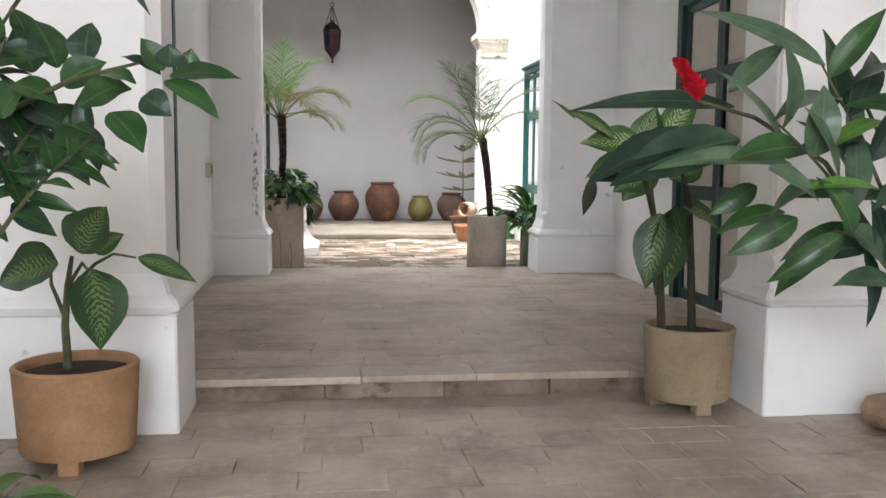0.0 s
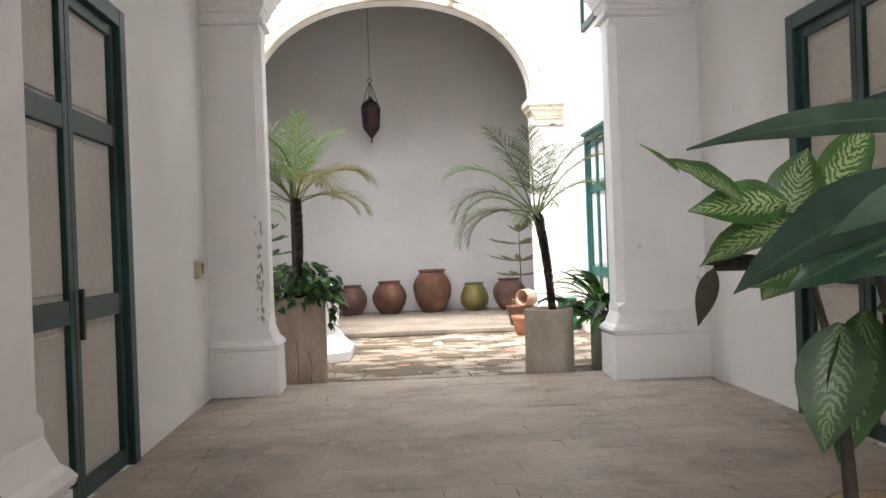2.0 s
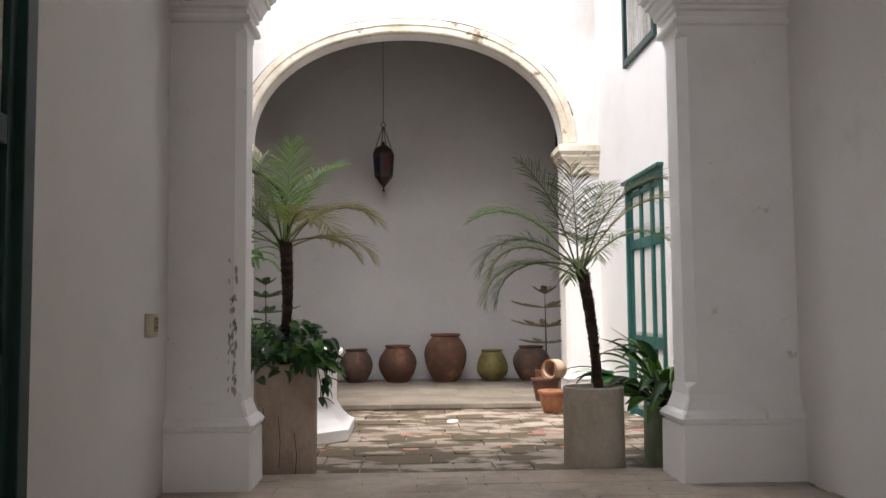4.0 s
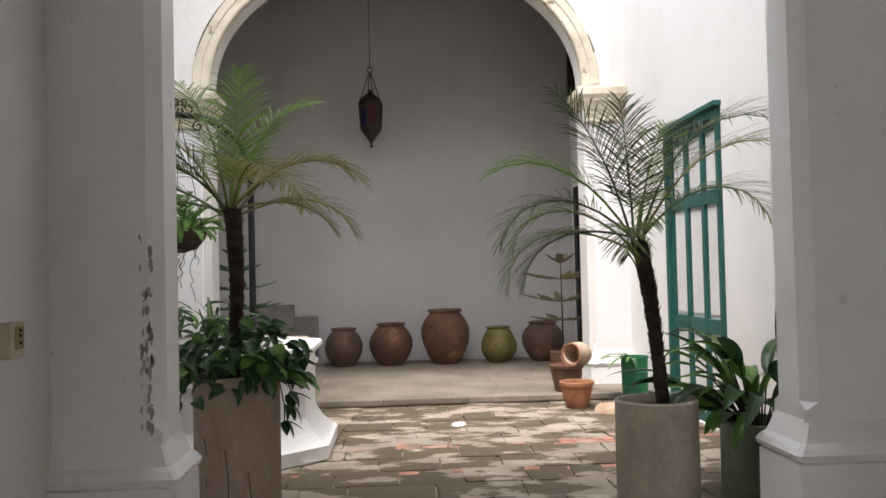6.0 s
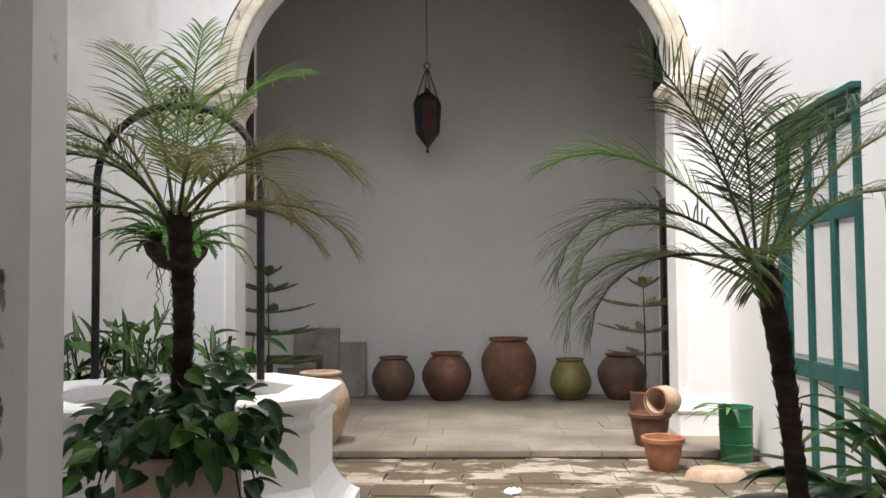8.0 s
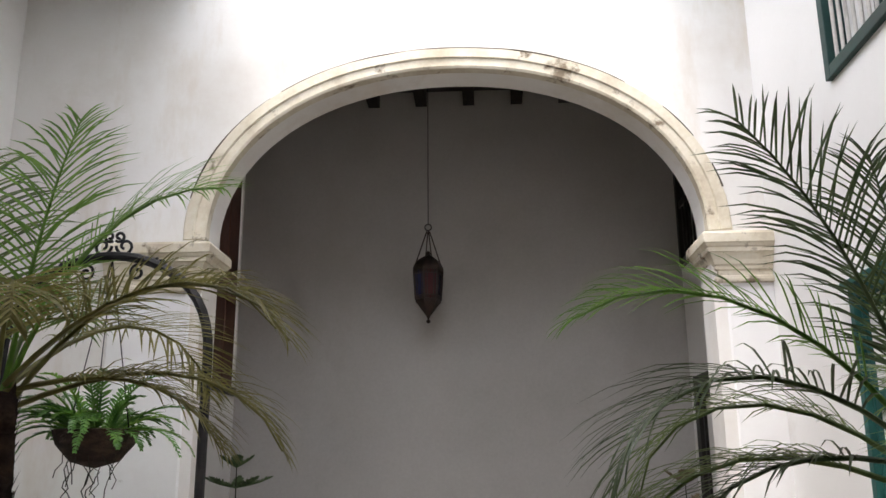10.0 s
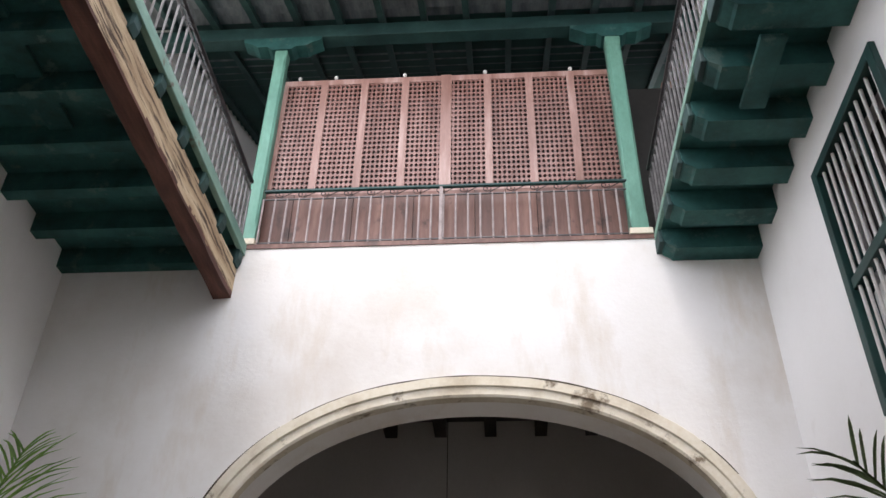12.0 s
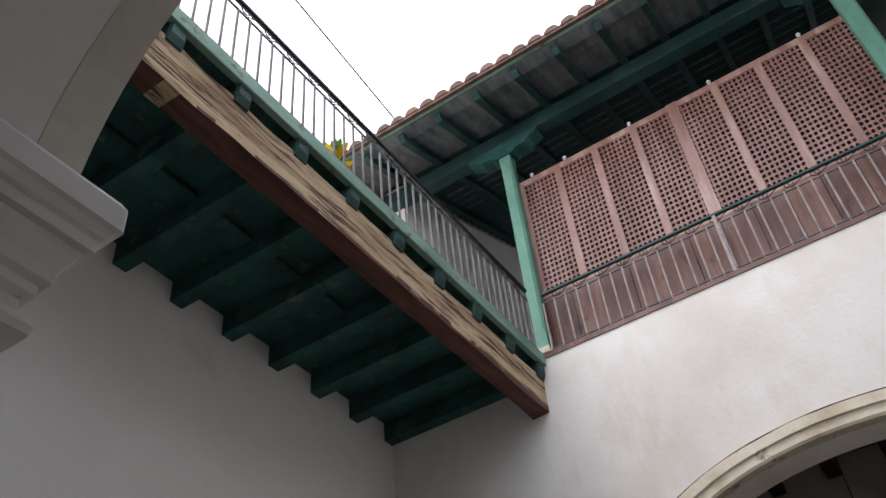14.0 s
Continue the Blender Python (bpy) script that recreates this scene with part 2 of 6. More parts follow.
def mesh_of(name, bm, material, smooth=False):
    bmesh.ops.recalc_face_normals(bm, faces=bm.faces)
    me = bpy.data.meshes.new(name)
    bm.to_mesh(me)
    bm.free()
    for m in (material if isinstance(material, (list, tuple)) else [material]):
        me.materials.append(m)
    if smooth:
        me.polygons.foreach_set("use_smooth", [True] * len(me.polygons))
        me.set_sharp_from_angle(angle=radians(40))
    return me


def part(name, bm, material, parent=None, label="", smooth=False):
    ob = new(name, mesh_of(name, bm, material, smooth))
    if parent:
        ob.parent = parent
    return tagged(ob, label)


def structure(name, bm, material, label, category, smooth=False):
    return tagged(part(name, bm, material, None, "", smooth), label, category, "", "structure")


def thing(name, m, label, category, group="", kind=""):
    ob = new(name)
    ob.empty_display_size = 0.1
    ob.matrix_basis = m
    return tagged(ob, label, category, group, kind)


def soft_box(name, dims, material, parent=None, label="", bevel=0.01):
    bm = bmesh.new()
    box(bm, *dims, bevel=bevel)
    return part(name, bm, material, parent, label)


# ---- the plan, in metres ----
XL, XR = -2.40, 2.64                 # side walls of the passage
Y_STEP, Y_PASS, Y_NEAR, Y_COURT = 6.78, 6.15, 12.0, 12.7
Y_FAR, Y_BACK = 19.11, 22.9          # arcade wall and back wall of the loggia
Z_UP, Z_CT, Z_PLAT = 0.15, 0.06, 0.14
XCL = -5.2                           # left wall of the courtyard


def wall_with_holes(name, axis, a0, a1, b0, b1, z0, z1, holes, material, label):
    """A wall slab; axis 'x' runs along x (a), 'y' along y. b is its thickness. holes: (a0, a1, z0, z1)."""
    bm = bmesh.new()
    cuts = sorted({a0, a1, *[h[0] for h in holes], *[h[1] for h in holes]})
    for s, e in zip(cuts, cuts[1:]):
        zs = [(z0, z1)]
        for h in holes:
            if h[0] < e - 1e-6 and h[1] > s + 1e-6:
                zs = [q for lo, hi in zs for q in ((lo, min(hi, h[2])), (max(lo, h[3]), hi)) if q[1] - q[0] > 1e-6]
        for lo, hi in zs:
            if axis == 'y':
                box(bm, b0, b1, s, e, lo, hi)
            else:
                box(bm, s, e, b0, b1, lo, hi)
    bmesh.ops.remove_doubles(bm, verts=bm.verts, dist=1e-5)
    seen = {}
    for f in bm.faces:
        seen.setdefault(tuple(round(v, 3) for v in f.calc_center_median()), []).append(f)
    bmesh.ops.delete(bm, geom=[f for fs in seen.values() if len(fs) > 1 for f in fs], context='FACES')
    return structure(name, bm, material, label, "wall")


def arch_curve(xa, xb, spring, apex, n=40, power=2.0):
    c, h = (xa + xb) / 2, (xb - xa) / 2
    out = []
    for i in range(n + 1):
        a = math.pi * (1 - i / n)
        ca, sa = math.cos(a), math.sin(a)
        out.append((c + h * math.copysign(abs(ca) ** (2 / power), ca), spring + (apex - spring) * abs(sa) ** (2 / power)))
    return out


def arch_wall(name, x0, x1, y0, y1, z0, z1, xa, xb, spring, apex, material, label, power=2.0, inset=0.0):
    bm = bmesh.new()
    if inset:
        for a, b in ((x0, xa - inset), (xb + inset, x1)):
            box(bm, a, b, y0 + inset, y1 - inset, z0, spring)
        for a, b in ((x0, xa), (xb, x1)):
            box(bm, a, b, y0, y1, spring, z1)
    else:
        box(bm, x0, xa, y0, y1, z0, z1)
        box(bm, xb, x1, y0, y1, z0, z1)
    cv = arch_curve(xa, xb, spring, apex, power=power)
    for (ax, az), (bx, bz) in zip(cv, cv[1:]):
        p = [bm.verts.new(q) for q in ((ax, y0, az), (bx, y0, bz), (bx, y0, z1), (ax, y0, z1), (ax, y1, az), (bx, y1, bz), (bx, y1, z1), (ax, y1, z1))]
        for q in ((0, 1, 2, 3), (5, 4, 7, 6), (4, 5, 1, 0), (3, 2, 6, 7)):
            bm.faces.new([p[i] for i in q])
    bmesh.ops.remove_doubles(bm, verts=bm.verts, dist=1e-5)
    return structure(name, bm, material, label, "wall")


def archivolt(name, xa, xb, spring, apex, y0, y1, width, material, label, power=2.0):
    """A moulded band round the arch, proud of the wall."""
    bm = bmesh.new()
    inner = arch_curve(xa, xb, spring, apex, power=power)
    rings = []
    for i, (x, z) in enumerate(inner):
        a, b = inner[max(i - 1, 0)], inner[min(i + 1, len(inner) - 1)]
        d = Vector((b[0] - a[0], 0, b[1] - a[1])).normalized()
        nrm = Vector((-d.z, 0, d.x))
        p = Vector((x, 0, z))
        w = width * (1 + 0.05 * noise.noise((x * 3, z * 3, 0)))
        rings.append([tuple(p + nrm * o + Vector((0, y, 0))) for o, y in ((-0.004, y1), (-0.004, y0 + 0.015), (0.02, y0), (w * 0.45, y0 + 0.004), (w * 0.5, y0 - 0.018), (w * 0.94, y0 - 0.012), (w, y0 + 0.012), (w, y1))])
    loft(bm, rings)
    return structure(name, bm, material, label, "arch moulding", smooth=False)


def ring_rect(x0, x1, y0, y1, z, chamfer=0.0):
    c = max(chamfer, 0.001)
    return [(x0 + c, y0, z), (x1 - c, y0, z), (x1, y0 + c, z), (x1, y1 - c, z), (x1 - c, y1, z), (x0 + c, y1, z), (x0, y1 - c, z), (x0, y0 + c, z)]


def pier(name, x0, x1, y0, y1, zb, ztop, side, label, base_h=0.46, cap_z=3.97, cap_material=None):
    """A plastered pier: plinth, sloping base mould, chamfered shaft and cyma capital. side: -1 stands against the wall at its low x, 1 at its high x."""
    ob = thing(name, Matrix.Translation((0, 0, 0)), label, "pillar", "", "structure")
    mat = PAINT_TRIM

    def ring(o, z, ch):
        ax, bx = (x0 - 0.12, x1 + o) if side < 0 else (x0 - o, x1 + 0.12)
        return ring_rect(ax, bx, y0 - o, y1 + o, z, ch)
    bm = bmesh.new()
    loft(bm, [ring(0.065, zb - 0.05, 0.012), ring(0.06, zb + base_h - 0.012, 0.012), ring(0.04, zb + base_h - 0.006, 0.012), ring(0.04, zb + base_h + 0.004, 0.012), ring(0.07, zb + base_h + 0.010, 0.02),
              ring(0.08, zb + base_h + 0.04, 0.02), ring(0.058, zb + base_h + 0.075, 0.02), ring(0.03, zb + base_h + 0.10, 0.02), ring(0.012, zb + base_h + 0.15, 0.02), ring(-0.012, zb + base_h + 0.22, 0.02)])
    part("plinth", bm, mat, ob)
    bm = bmesh.new()
    s = zb + base_h + 0.20
    loft(bm, [ring(-0.012, s, 0.01), ring(-0.012, s + 0.08, 0.012), ring(-0.012, s + 0.12, 0.075), ring(-0.012, cap_z - 0.21, 0.075), ring(-0.012, cap_z - 0.17, 0.012), ring(-0.012, cap_z + 0.02, 0.012)])
    part("shaft", bm, mat, ob)
    bm = bmesh.new()
    loft(bm, [ring(o, cap_z + z, 0.008) for o, z in ((-0.012, -0.12), (0.03, -0.11), (0.036, -0.085), (0.03, -0.06), (0.0, -0.045), (0.0, 0.0), (0.025, 0.015), (0.025, 0.045), (0.045, 0.06), (0.055, 0.10),
                                                     (0.08, 0.15), (0.085, 0.17), (0.108, 0.175), (0.108, 0.215), (0.122, 0.225), (0.135, 0.25), (0.15, 0.26), (0.15, 0.345), (0.135, 0.37), (0.0, 0.38))])
    part("capital", bm, cap_material or mat, ob)
    return ob


# ---- floors ----
def floor_bed(name, x0, x1, y0, y1, z, material, label):
    bm = bmesh.new()
    box(bm, x0, x1, y0, y1, z - 0.3, z)
    return structure(name, bm, material, label, "floor")


ground = floor_bed("ground", -60, 60, -60, 90, -0.32, MORTAR, "bare earth and paving bed below the house")
patio_floor = floor_bed("floor_patio", -5.5, 5.5, -18.0, Y_STEP - 0.02, -0.012, MORTAR, "worn brown stone slab floor of the entrance patio")
passage_floor = floor_bed("floor_passage", XL - 0.3, XR + 0.3, Y_STEP + 0.3, Y_COURT - 0.22, Z_UP - 0.012, MORTAR, "worn grey-brown stone slab floor of the passage")
court_floor = floor_bed("floor_courtyard", XCL - 0.3, XR + 0.3, Y_COURT, 18.12, Z_CT - 0.02, COURT_JOINT, "patched pale stone floor with dark damp joints")
loggia_floor = floor_bed("floor_loggia", XCL - 0.3, XR + 0.3, 18.42, Y_BACK + 0.3, Z_PLAT - 0.012, MORTAR, "raised stone floor of the loggia")

# ---- walls ----
wall_with_holes("wall_passage_left", 'y', Y_PASS + 0.1, Y_NEAR + 0.1, XL - 0.5, XL, -0.2, 7.0, [(7.46, 9.50, Z_UP, 3.28)], PLASTER, "white plaster side wall of the passage")
wall_with_holes("wall_right", 'y', Y_PASS + 0.1, Y_BACK + 0.5, XR, XR + 0.5, -0.2, 8.05,
                [(8.12, 10.02, Z_UP, 3.28), (15.6, 17.34, Z_CT, 3.27), (15.68, 17.22, 4.94, 7.25), (21.1, 22.6, Z_PLAT, 3.15), (21.4, 22.8, 4.70, 6.33)], PLASTER,
                "white plaster wall with green doors and barred window")
arch_wall("wall_entrance", -6.0, 6.0, 6.25, 6.75, -0.2, 7.0, -1.95, 1.76, 4.3, 5.9, PLASTER, "white plaster wall of the entrance arch")
arch_wall("wall_near_arcade", -5.7, XR + 0.02, 12.04, 12.52, -0.2, 8.4, -1.85, 1.79, 4.28, 5.87, PLASTER, "white plaster arcade wall towards the courtyard", inset=0.12)
archivolt("trim_near_arch", -1.85, 1.79, 4.28, 5.87, 12.56, 12.42, 0.09, CREAM_CLEAN, "pale moulded edge of the near arch")
wall_with_holes("wall_courtyard_left", 'y', 12.3, Y_FAR + 0.3, XCL - 0.5, XCL, -0.2, 7.98, [], PLASTER, "white plaster wall under the wooden terrace")
arch_wall("wall_far_arcade", XCL - 0.02, XR + 0.02, Y_FAR, Y_FAR + 0.45, -0.2, 8.02, -3.02, 2.06, 4.24, 6.08, PLASTER_OLD, "rain-stained white plaster wall above the loggia arch", power=2.12)
archivolt("trim_far_arch", -3.02, 2.06, 4.24, 6.08, Y_FAR - 0.03, Y_FAR + 0.1, 0.23, CREAM, "cream arch moulding with dark rain stains", power=2.12)
arch_ob = bpy.data.objects["trim_far_arch"]
edge = arch_curve(-3.02, 2.06, 4.24, 6.08, n=160, power=2.12)
CRUST = two_scale("dark_rain_crust", (0.085, 0.07, 0.05), (0.05, 0.042, 0.03), (0.14, 0.115, 0.085), 0.95, 4, 40, 0.8, 0.006)
run = []
for (xa, za), (x, z), (xb, zb) in zip(edge, edge[1:], edge[2:]):
    n = noise.noise((x * 1.7, z * 1.7, 4.0)) + 0.2
    out = Vector((za - zb, 0, xb - xa)).normalized()
    if n > 0.0 and z > 4.6:
        run.append((Vector((x, Y_FAR - 0.035, z)) + out * 0.222, 0.005 + 0.014 * min(n, 0.6)))
        continue
    if len(run) > 3:
        bm = bmesh.new()
        tube(bm, [p for p, r in run], [r for p, r in run], 5)
        part("rain_crust", bm, CRUST, arch_ob, "dark rain crust along the moulding")
    run = []
wall_with_holes("wall_back", 'x', XCL, XR + 0.5, Y_BACK, Y_BACK + 0.5, -0.2, 7.98, [], PLASTER_SHADED, "plain white plaster back wall of the loggia, greyed for its shade")
wall_with_holes("wall_loggia_left", 'y', Y_FAR + 0.45, Y_BACK, -4.24, -3.74, -0.2, 7.6, [(21.85, 22.84, 2.98, 7.0)], PLASTER, "plaster end wall of the loggia")
# Patio walls out of view are added; their length sets where sky light enters.
wall_with_holes("wall_patio_left", 'y', -18.0, 6.26, -6.0, -5.5, -0.2, 6.0, [], PLASTER, "unseen white plaster wall added to close the patio")
wall_with_holes("wall_patio_right", 'y', -18.0, 6.26, 5.5, 6.0, -0.2, 6.0, [], PLASTER, "unseen white plaster wall added to close the patio")
wall_with_holes("wall_patio_front", 'x', -6.0, 6.0, -18.5, -18.0, -0.2, 6.0, [], PLASTER, "unseen white plaster wall added at the patio front")
bm = bmesh.new()
box(bm, XL - 0.6, XR + 0.6, Y_PASS, Y_NEAR + 0.1, 6.95, 7.15)
structure("ceiling_passage", bm, PLASTER, "plain ceiling above the passage", "ceiling")

# Unseen slabs, added to limit sky light reaching the patio and passage.
bm = bmesh.new()
box(bm, -6.0, 6.0, -5.0, 6.3, 5.9, 6.1)
box(bm, 0.5, 6.0, -18.5, -5.0, 5.9, 6.1)
structure("patio_sky_blocker", bm, PLASTER, "plain unseen ceiling added to limit sky light in the patio", "ceiling")

pier("pillar_entrance_left", -6.0, -1.89, Y_PASS + 0.06, Y_STEP - 0.06, 0, 4.3, -1, "white painted entrance pillar with a moulded pedestal", 0.69)
pier("pillar_entrance_right", 1.74, 6.0, Y_PASS + 0.06, Y_STEP - 0.06, 0, 4.3, 1, "white painted entrance pillar with a moulded pedestal", 0.69)
pier("pillar_near_left", XL, -1.795, 12.06, 12.50, Z_UP, 4.3, -1, "white painted pillar with flaking edge paint and moulded base")
pier("pillar_near_right", 1.71, XR, 12.06, 12.50, Z_UP, 4.3, 1, "white painted pillar with moulded base and capital")
for x0, x1 in ((XL + 0.02, -1.87), (1.86, XR - 0.02)):
    bm = bmesh.new()
    box(bm, x0, x1, 12.0, 12.06, 4.31, 5.2, 0.01)
    structure("springer_stone", bm, STONE_BROWN, "bare brown stone above the pillar capital", "stone")
pier("pillar_far_left", -3.9, -3.06, Y_FAR - 0.03, Y_FAR + 0.44, Z_PLAT - 0.1, 4.2, -1, "white plaster pillar of the loggia arch with cream impost", 0.34, 3.82, CREAM)
pier("pillar_far_right", 2.11, XR, Y_FAR - 0.03, Y_FAR + 0.44, Z_PLAT - 0.1, 4.2, 1, "white plaster pillar of the loggia arch with cream impost", 0.34, 3.82, CREAM)

# ---- loggia ceiling ----
bm = bmesh.new()
box(bm, -4.3, XR + 0.3, Y_FAR + 0.3, Y_BACK + 0.2, 7.56, 7.66)
for i in range(9):
    x = -4.05 + 0.72 * i
    box(bm, x, x + 0.17, Y_FAR + 0.5, Y_BACK + 0.1, 7.32, 7.57)
structure("ceiling_loggia", bm, DARK_WOOD, "dark timber beam ceiling of the loggia", "ceiling")

# ---- terrace on joists along the left wall ----
deck = thing("wooden_terrace", Matrix.Translation((-3.2, 16.0, 8.0)), "green-painted timber terrace on joists with a weathered edge beam", "balcony")
inv = Matrix.Translation((3.2, -16.0, -8.0))


def at_deck(name, bm, material, label="", smooth=False):
    bmesh.ops.transform(bm, matrix=inv, verts=bm.verts)
    return part(name, bm, material, deck, label, smooth)


for k in range(18):
    bm = bmesh.new()
    box(bm, XCL - 0.1, -3.12, 12.62 + k * 0.36, 12.62 + k * 0.36 + 0.366, 7.955 + 0.004 * (k % 2), 8.0 + 0.004 * (k % 2))
    at_deck("deck_board", bm, GREEN_JOIST)
for k in range(10):
    yj = 19.02 - 0.665 * k
    bm = bmesh.new()
    rings = []
    for x, dz in ((XCL - 0.05, 0), (-3.42, 0), (-3.36, 0.0)):
        rings.append([(x, yj - 0.075, 7.72 + dz), (x, yj + 0.075, 7.72 + dz), (x, yj + 0.075, 7.96), (x, yj - 0.075, 7.96)])
    loft(bm, rings)
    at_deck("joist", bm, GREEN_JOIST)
    bm = bmesh.new()
    loft(bm, [[(-3.36, yj - 0.07, 7.70), (-3.36, yj + 0.07, 7.70), (-3.36, yj + 0.07, 7.955), (-3.36, yj - 0.07, 7.955)],
              [(-3.14, yj - 0.07, 7.72), (-3.14, yj + 0.07, 7.72), (-3.14, yj + 0.07, 7.955), (-3.14, yj - 0.07, 7.955)],
              [(-3.11, yj - 0.06, 7.79), (-3.11, yj + 0.06, 7.79), (-3.11, yj + 0.06, 7.955), (-3.11, yj - 0.06, 7.955)]])
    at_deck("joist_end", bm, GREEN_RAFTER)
bm = bmesh.new()
box(bm, -4.45, -4.2, 12.7, 17.0, 7.90, 7.95, 0.01)
at_deck("cross_board", bm, GREEN_JOIST)
bm = bmesh.new()
box(bm, -3.36, -3.16, 12.62, 19.12, 7.33, 7.77)
bmesh.ops.subdivide_edges(bm, edges=[e for e in bm.edges if abs(e.verts[0].co.y - e.verts[1].co.y) > 1], cuts=180)
for v in bm.verts:
    n = noise.noise((v.co.x * 4, v.co.y * 2.2, v.co.z * 4))
    v.co.x += 0.018 * n
    v.co.z += 0.022 * noise.noise((v.co.x * 3, v.co.y * 3.1, 7)) - (0.02 if v.co.z < 7.5 else 0) * n
bmesh.ops.subdivide_edges(bm, edges=[e for e in bm.edges if abs(e.verts[0].co.z - e.verts[1].co.z) > 0.25], cuts=11)
for f in bm.faces:
    c = f.calc_center_median()
    worn = 7.345 + 0.05 * max(0.0, (c.y - 15.0) / 4) + 0.03 * noise.noise((c.y * 2.5, 2.0, c.z * 4)) + 0.03 * noise.noise((c.y * 11.0, 5.0, c.z * 9))
    f.material_index = 1 if c.z < worn or c.x < -3.3 else 0
bmesh.ops.transform(bm, matrix=inv, verts=bm.verts)
part("edge_beam", bm, [BEAM_WORN, BEAM_DARK], deck, "cracked sun-bleached edge beam")
bm = bmesh.new()
box(bm, -3.15, -3.085, 12.62, 19.1, 7.90, 8.05, 0.01)
at_deck("edge_board", bm, MINT)

# ---- balcony along the right wall ----
bal = thing("green_balcony", Matrix.Translation((2.1, 16.0, 8.0)), "narrow green timber balcony on stepped joists", "balcony")
inv_b = Matrix.Translation((-2.1, -16.0, -8.0))


def at_bal(name, bm, material, label=""):
    bmesh.ops.transform(bm, matrix=inv_b, verts=bm.verts)
    return part(name, bm, material, bal, label)


for k in range(18):
    bm = bmesh.new()
    box(bm, 1.60, XR + 0.02, 12.62 + k * 0.36, 12.62 + k * 0.36 + 0.366, 7.955 + 0.004 * (k % 2), 8.0 + 0.004 * (k % 2))
    at_bal("deck_board", bm, GREEN_JOIST)
for k in range(10):
    yj = 19.0 - 0.645 * k
    bm = bmesh.new()
    prof = [(XR + 0.02, 7.69), (1.72, 7.69), (1.70, 7.72), (1.63, 7.76), (1.60, 7.82), (1.60, 7.957), (XR + 0.02, 7.957)]
    loft(bm, [[(x, yj - 0.13, z) for x, z in prof], [(x, yj + 0.13, z) for x, z in prof]])
    at_bal("joist", bm, GREEN_JOIST)
    bm = bmesh.new()
    box(bm, 1.56, 1.615, yj - 0.12, yj + 0.12, 7.78, 7.95, 0.012)
    at_bal("joist_end", bm, GREEN_RAFTER)
bm = bmesh.new()
box(bm, 1.95, 2.17, 15.95, 16.75, 7.64, 7.69, 0.012)
at_bal("bracket_board", bm, GREEN_JOIST)
bm = bmesh.new()
box(bm, 1.56, 1.63, 12.62, 19.1, 7.965, 8.05, 0.01)
at_bal("edge_board", bm, MINT)


# ---- iron railings ----
def railing(name, p0, p1, z, h, gap, label, scroll=True):
    p0, p1 = Vector((*p0, z)), Vector((*p1, z))
    ob = thing(name, Matrix.Translation(p0), label, "railing")
    d = p1 - p0
    L = d.length
    d.normalize()
    n = max(int(L / gap), 2)
    for nm, hh, r, mat in (("bottom_rail", 0.06, 0.013, IRON), ("middle_rail", h - 0.13, 0.011, IRON), ("handrail", h, 0.026, IRON_DARK if scroll != 2 else GREEN_DOOR)):
        bm = bmesh.new()
        tube(bm, [Vector((0, 0, hh)), d * L + Vector((0, 0, hh))], r, 6)
        part(nm, bm, mat, ob)
    bm = bmesh.new()
    tube(bm, [(0, 0, 0.0), (0, 0, h - 0.12)], 0.0125, 6)
    me = mesh_of("baluster", bm, BALUSTER if scroll == 2 else IRON)
    for i in range(n + 1):
        o = new("baluster", me)
        o.parent = ob
        o.location = d * (L * i / n)
    for i in range(int(L / 0.28)):
        bm = bmesh.new()
        c = d * (0.14 + 0.28 * i) + Vector((0, 0, h - 0.065))
        pts = []
        for k in range(15):
            a = 2 * math.pi * k / 14 * 1.3
            r = 0.045 * (1 - 0.045 * k)
            pts.append(c + d * (r * math.cos(a) + 0.006 * k) + Vector((0, 0, r * math.sin(a))))
        tube(bm, pts, 0.006, 4)
        tube(bm, [c + d * 0.06 + Vector((0, 0, -0.05)), c + d * 0.13 + Vector((0, 0, 0.0)), c + d * 0.22 + Vector((0, 0, 0.05))], 0.006, 4)
        part("scroll", bm, IRON_DARK, ob, "wrought-iron scroll")
    return ob


railing("iron_railing", (-3.13, 12.7), (-3.13, 19.0), 8.05, 0.88, 0.135, "dark iron railing of the timber terrace")
railing("iron_railing", (1.595, 12.7), (1.595, 19.0), 8.05, 0.88, 0.135, "dark iron railing of the narrow balcony")
railing("iron_railing", (-3.0, 19.16), (1.36, 19.16), 8.06, 0.84, 0.145, "iron railing with green handrail above the arch", 2)
for x in (-0.85,):
    soft_box("rail_post", (x - 0.02, x + 0.02, 19.14, 19.18, 8.06, 8.9), BALUSTER, None, bevel=0.004)
tagged(bpy.data.objects["rail_post"], "slim iron post in the gallery railing", "post")

# ---- upper gallery: sill, posts, lattice, roof ----
bm = bmesh.new()
box(bm, XCL - 0.1, XR, Y_FAR - 0.015, 24.3, 8.0, 8.06)
structure("floor_gallery", bm, SKIRT_BOARD, "timber floor edge of the upper gallery", "floor")
wall_with_holes("wall_gallery_back", 'x', -7.5, XR + 0.5, 24.2, 24.6, 8.0, 14.2, [], PLASTER, "shaded plaster wall behind the upper gallery")
wall_with_holes("wall_gallery_right", 'y', 12.62, 24.2, XR, XR + 0.4, 8.05, 12.4, [], PLASTER, "shaded plaster wall behind the narrow balcony")
bm = bmesh.new()
loft(bm, [[(-5.2, y, 8.06), (-4.9, y, 8.06), (-4.9, y, 11.78 + (y - 18.12) * 0.404), (-5.2, y, 11.78 + (y - 18.12) * 0.404)] for y in (19.3, 24.2)])
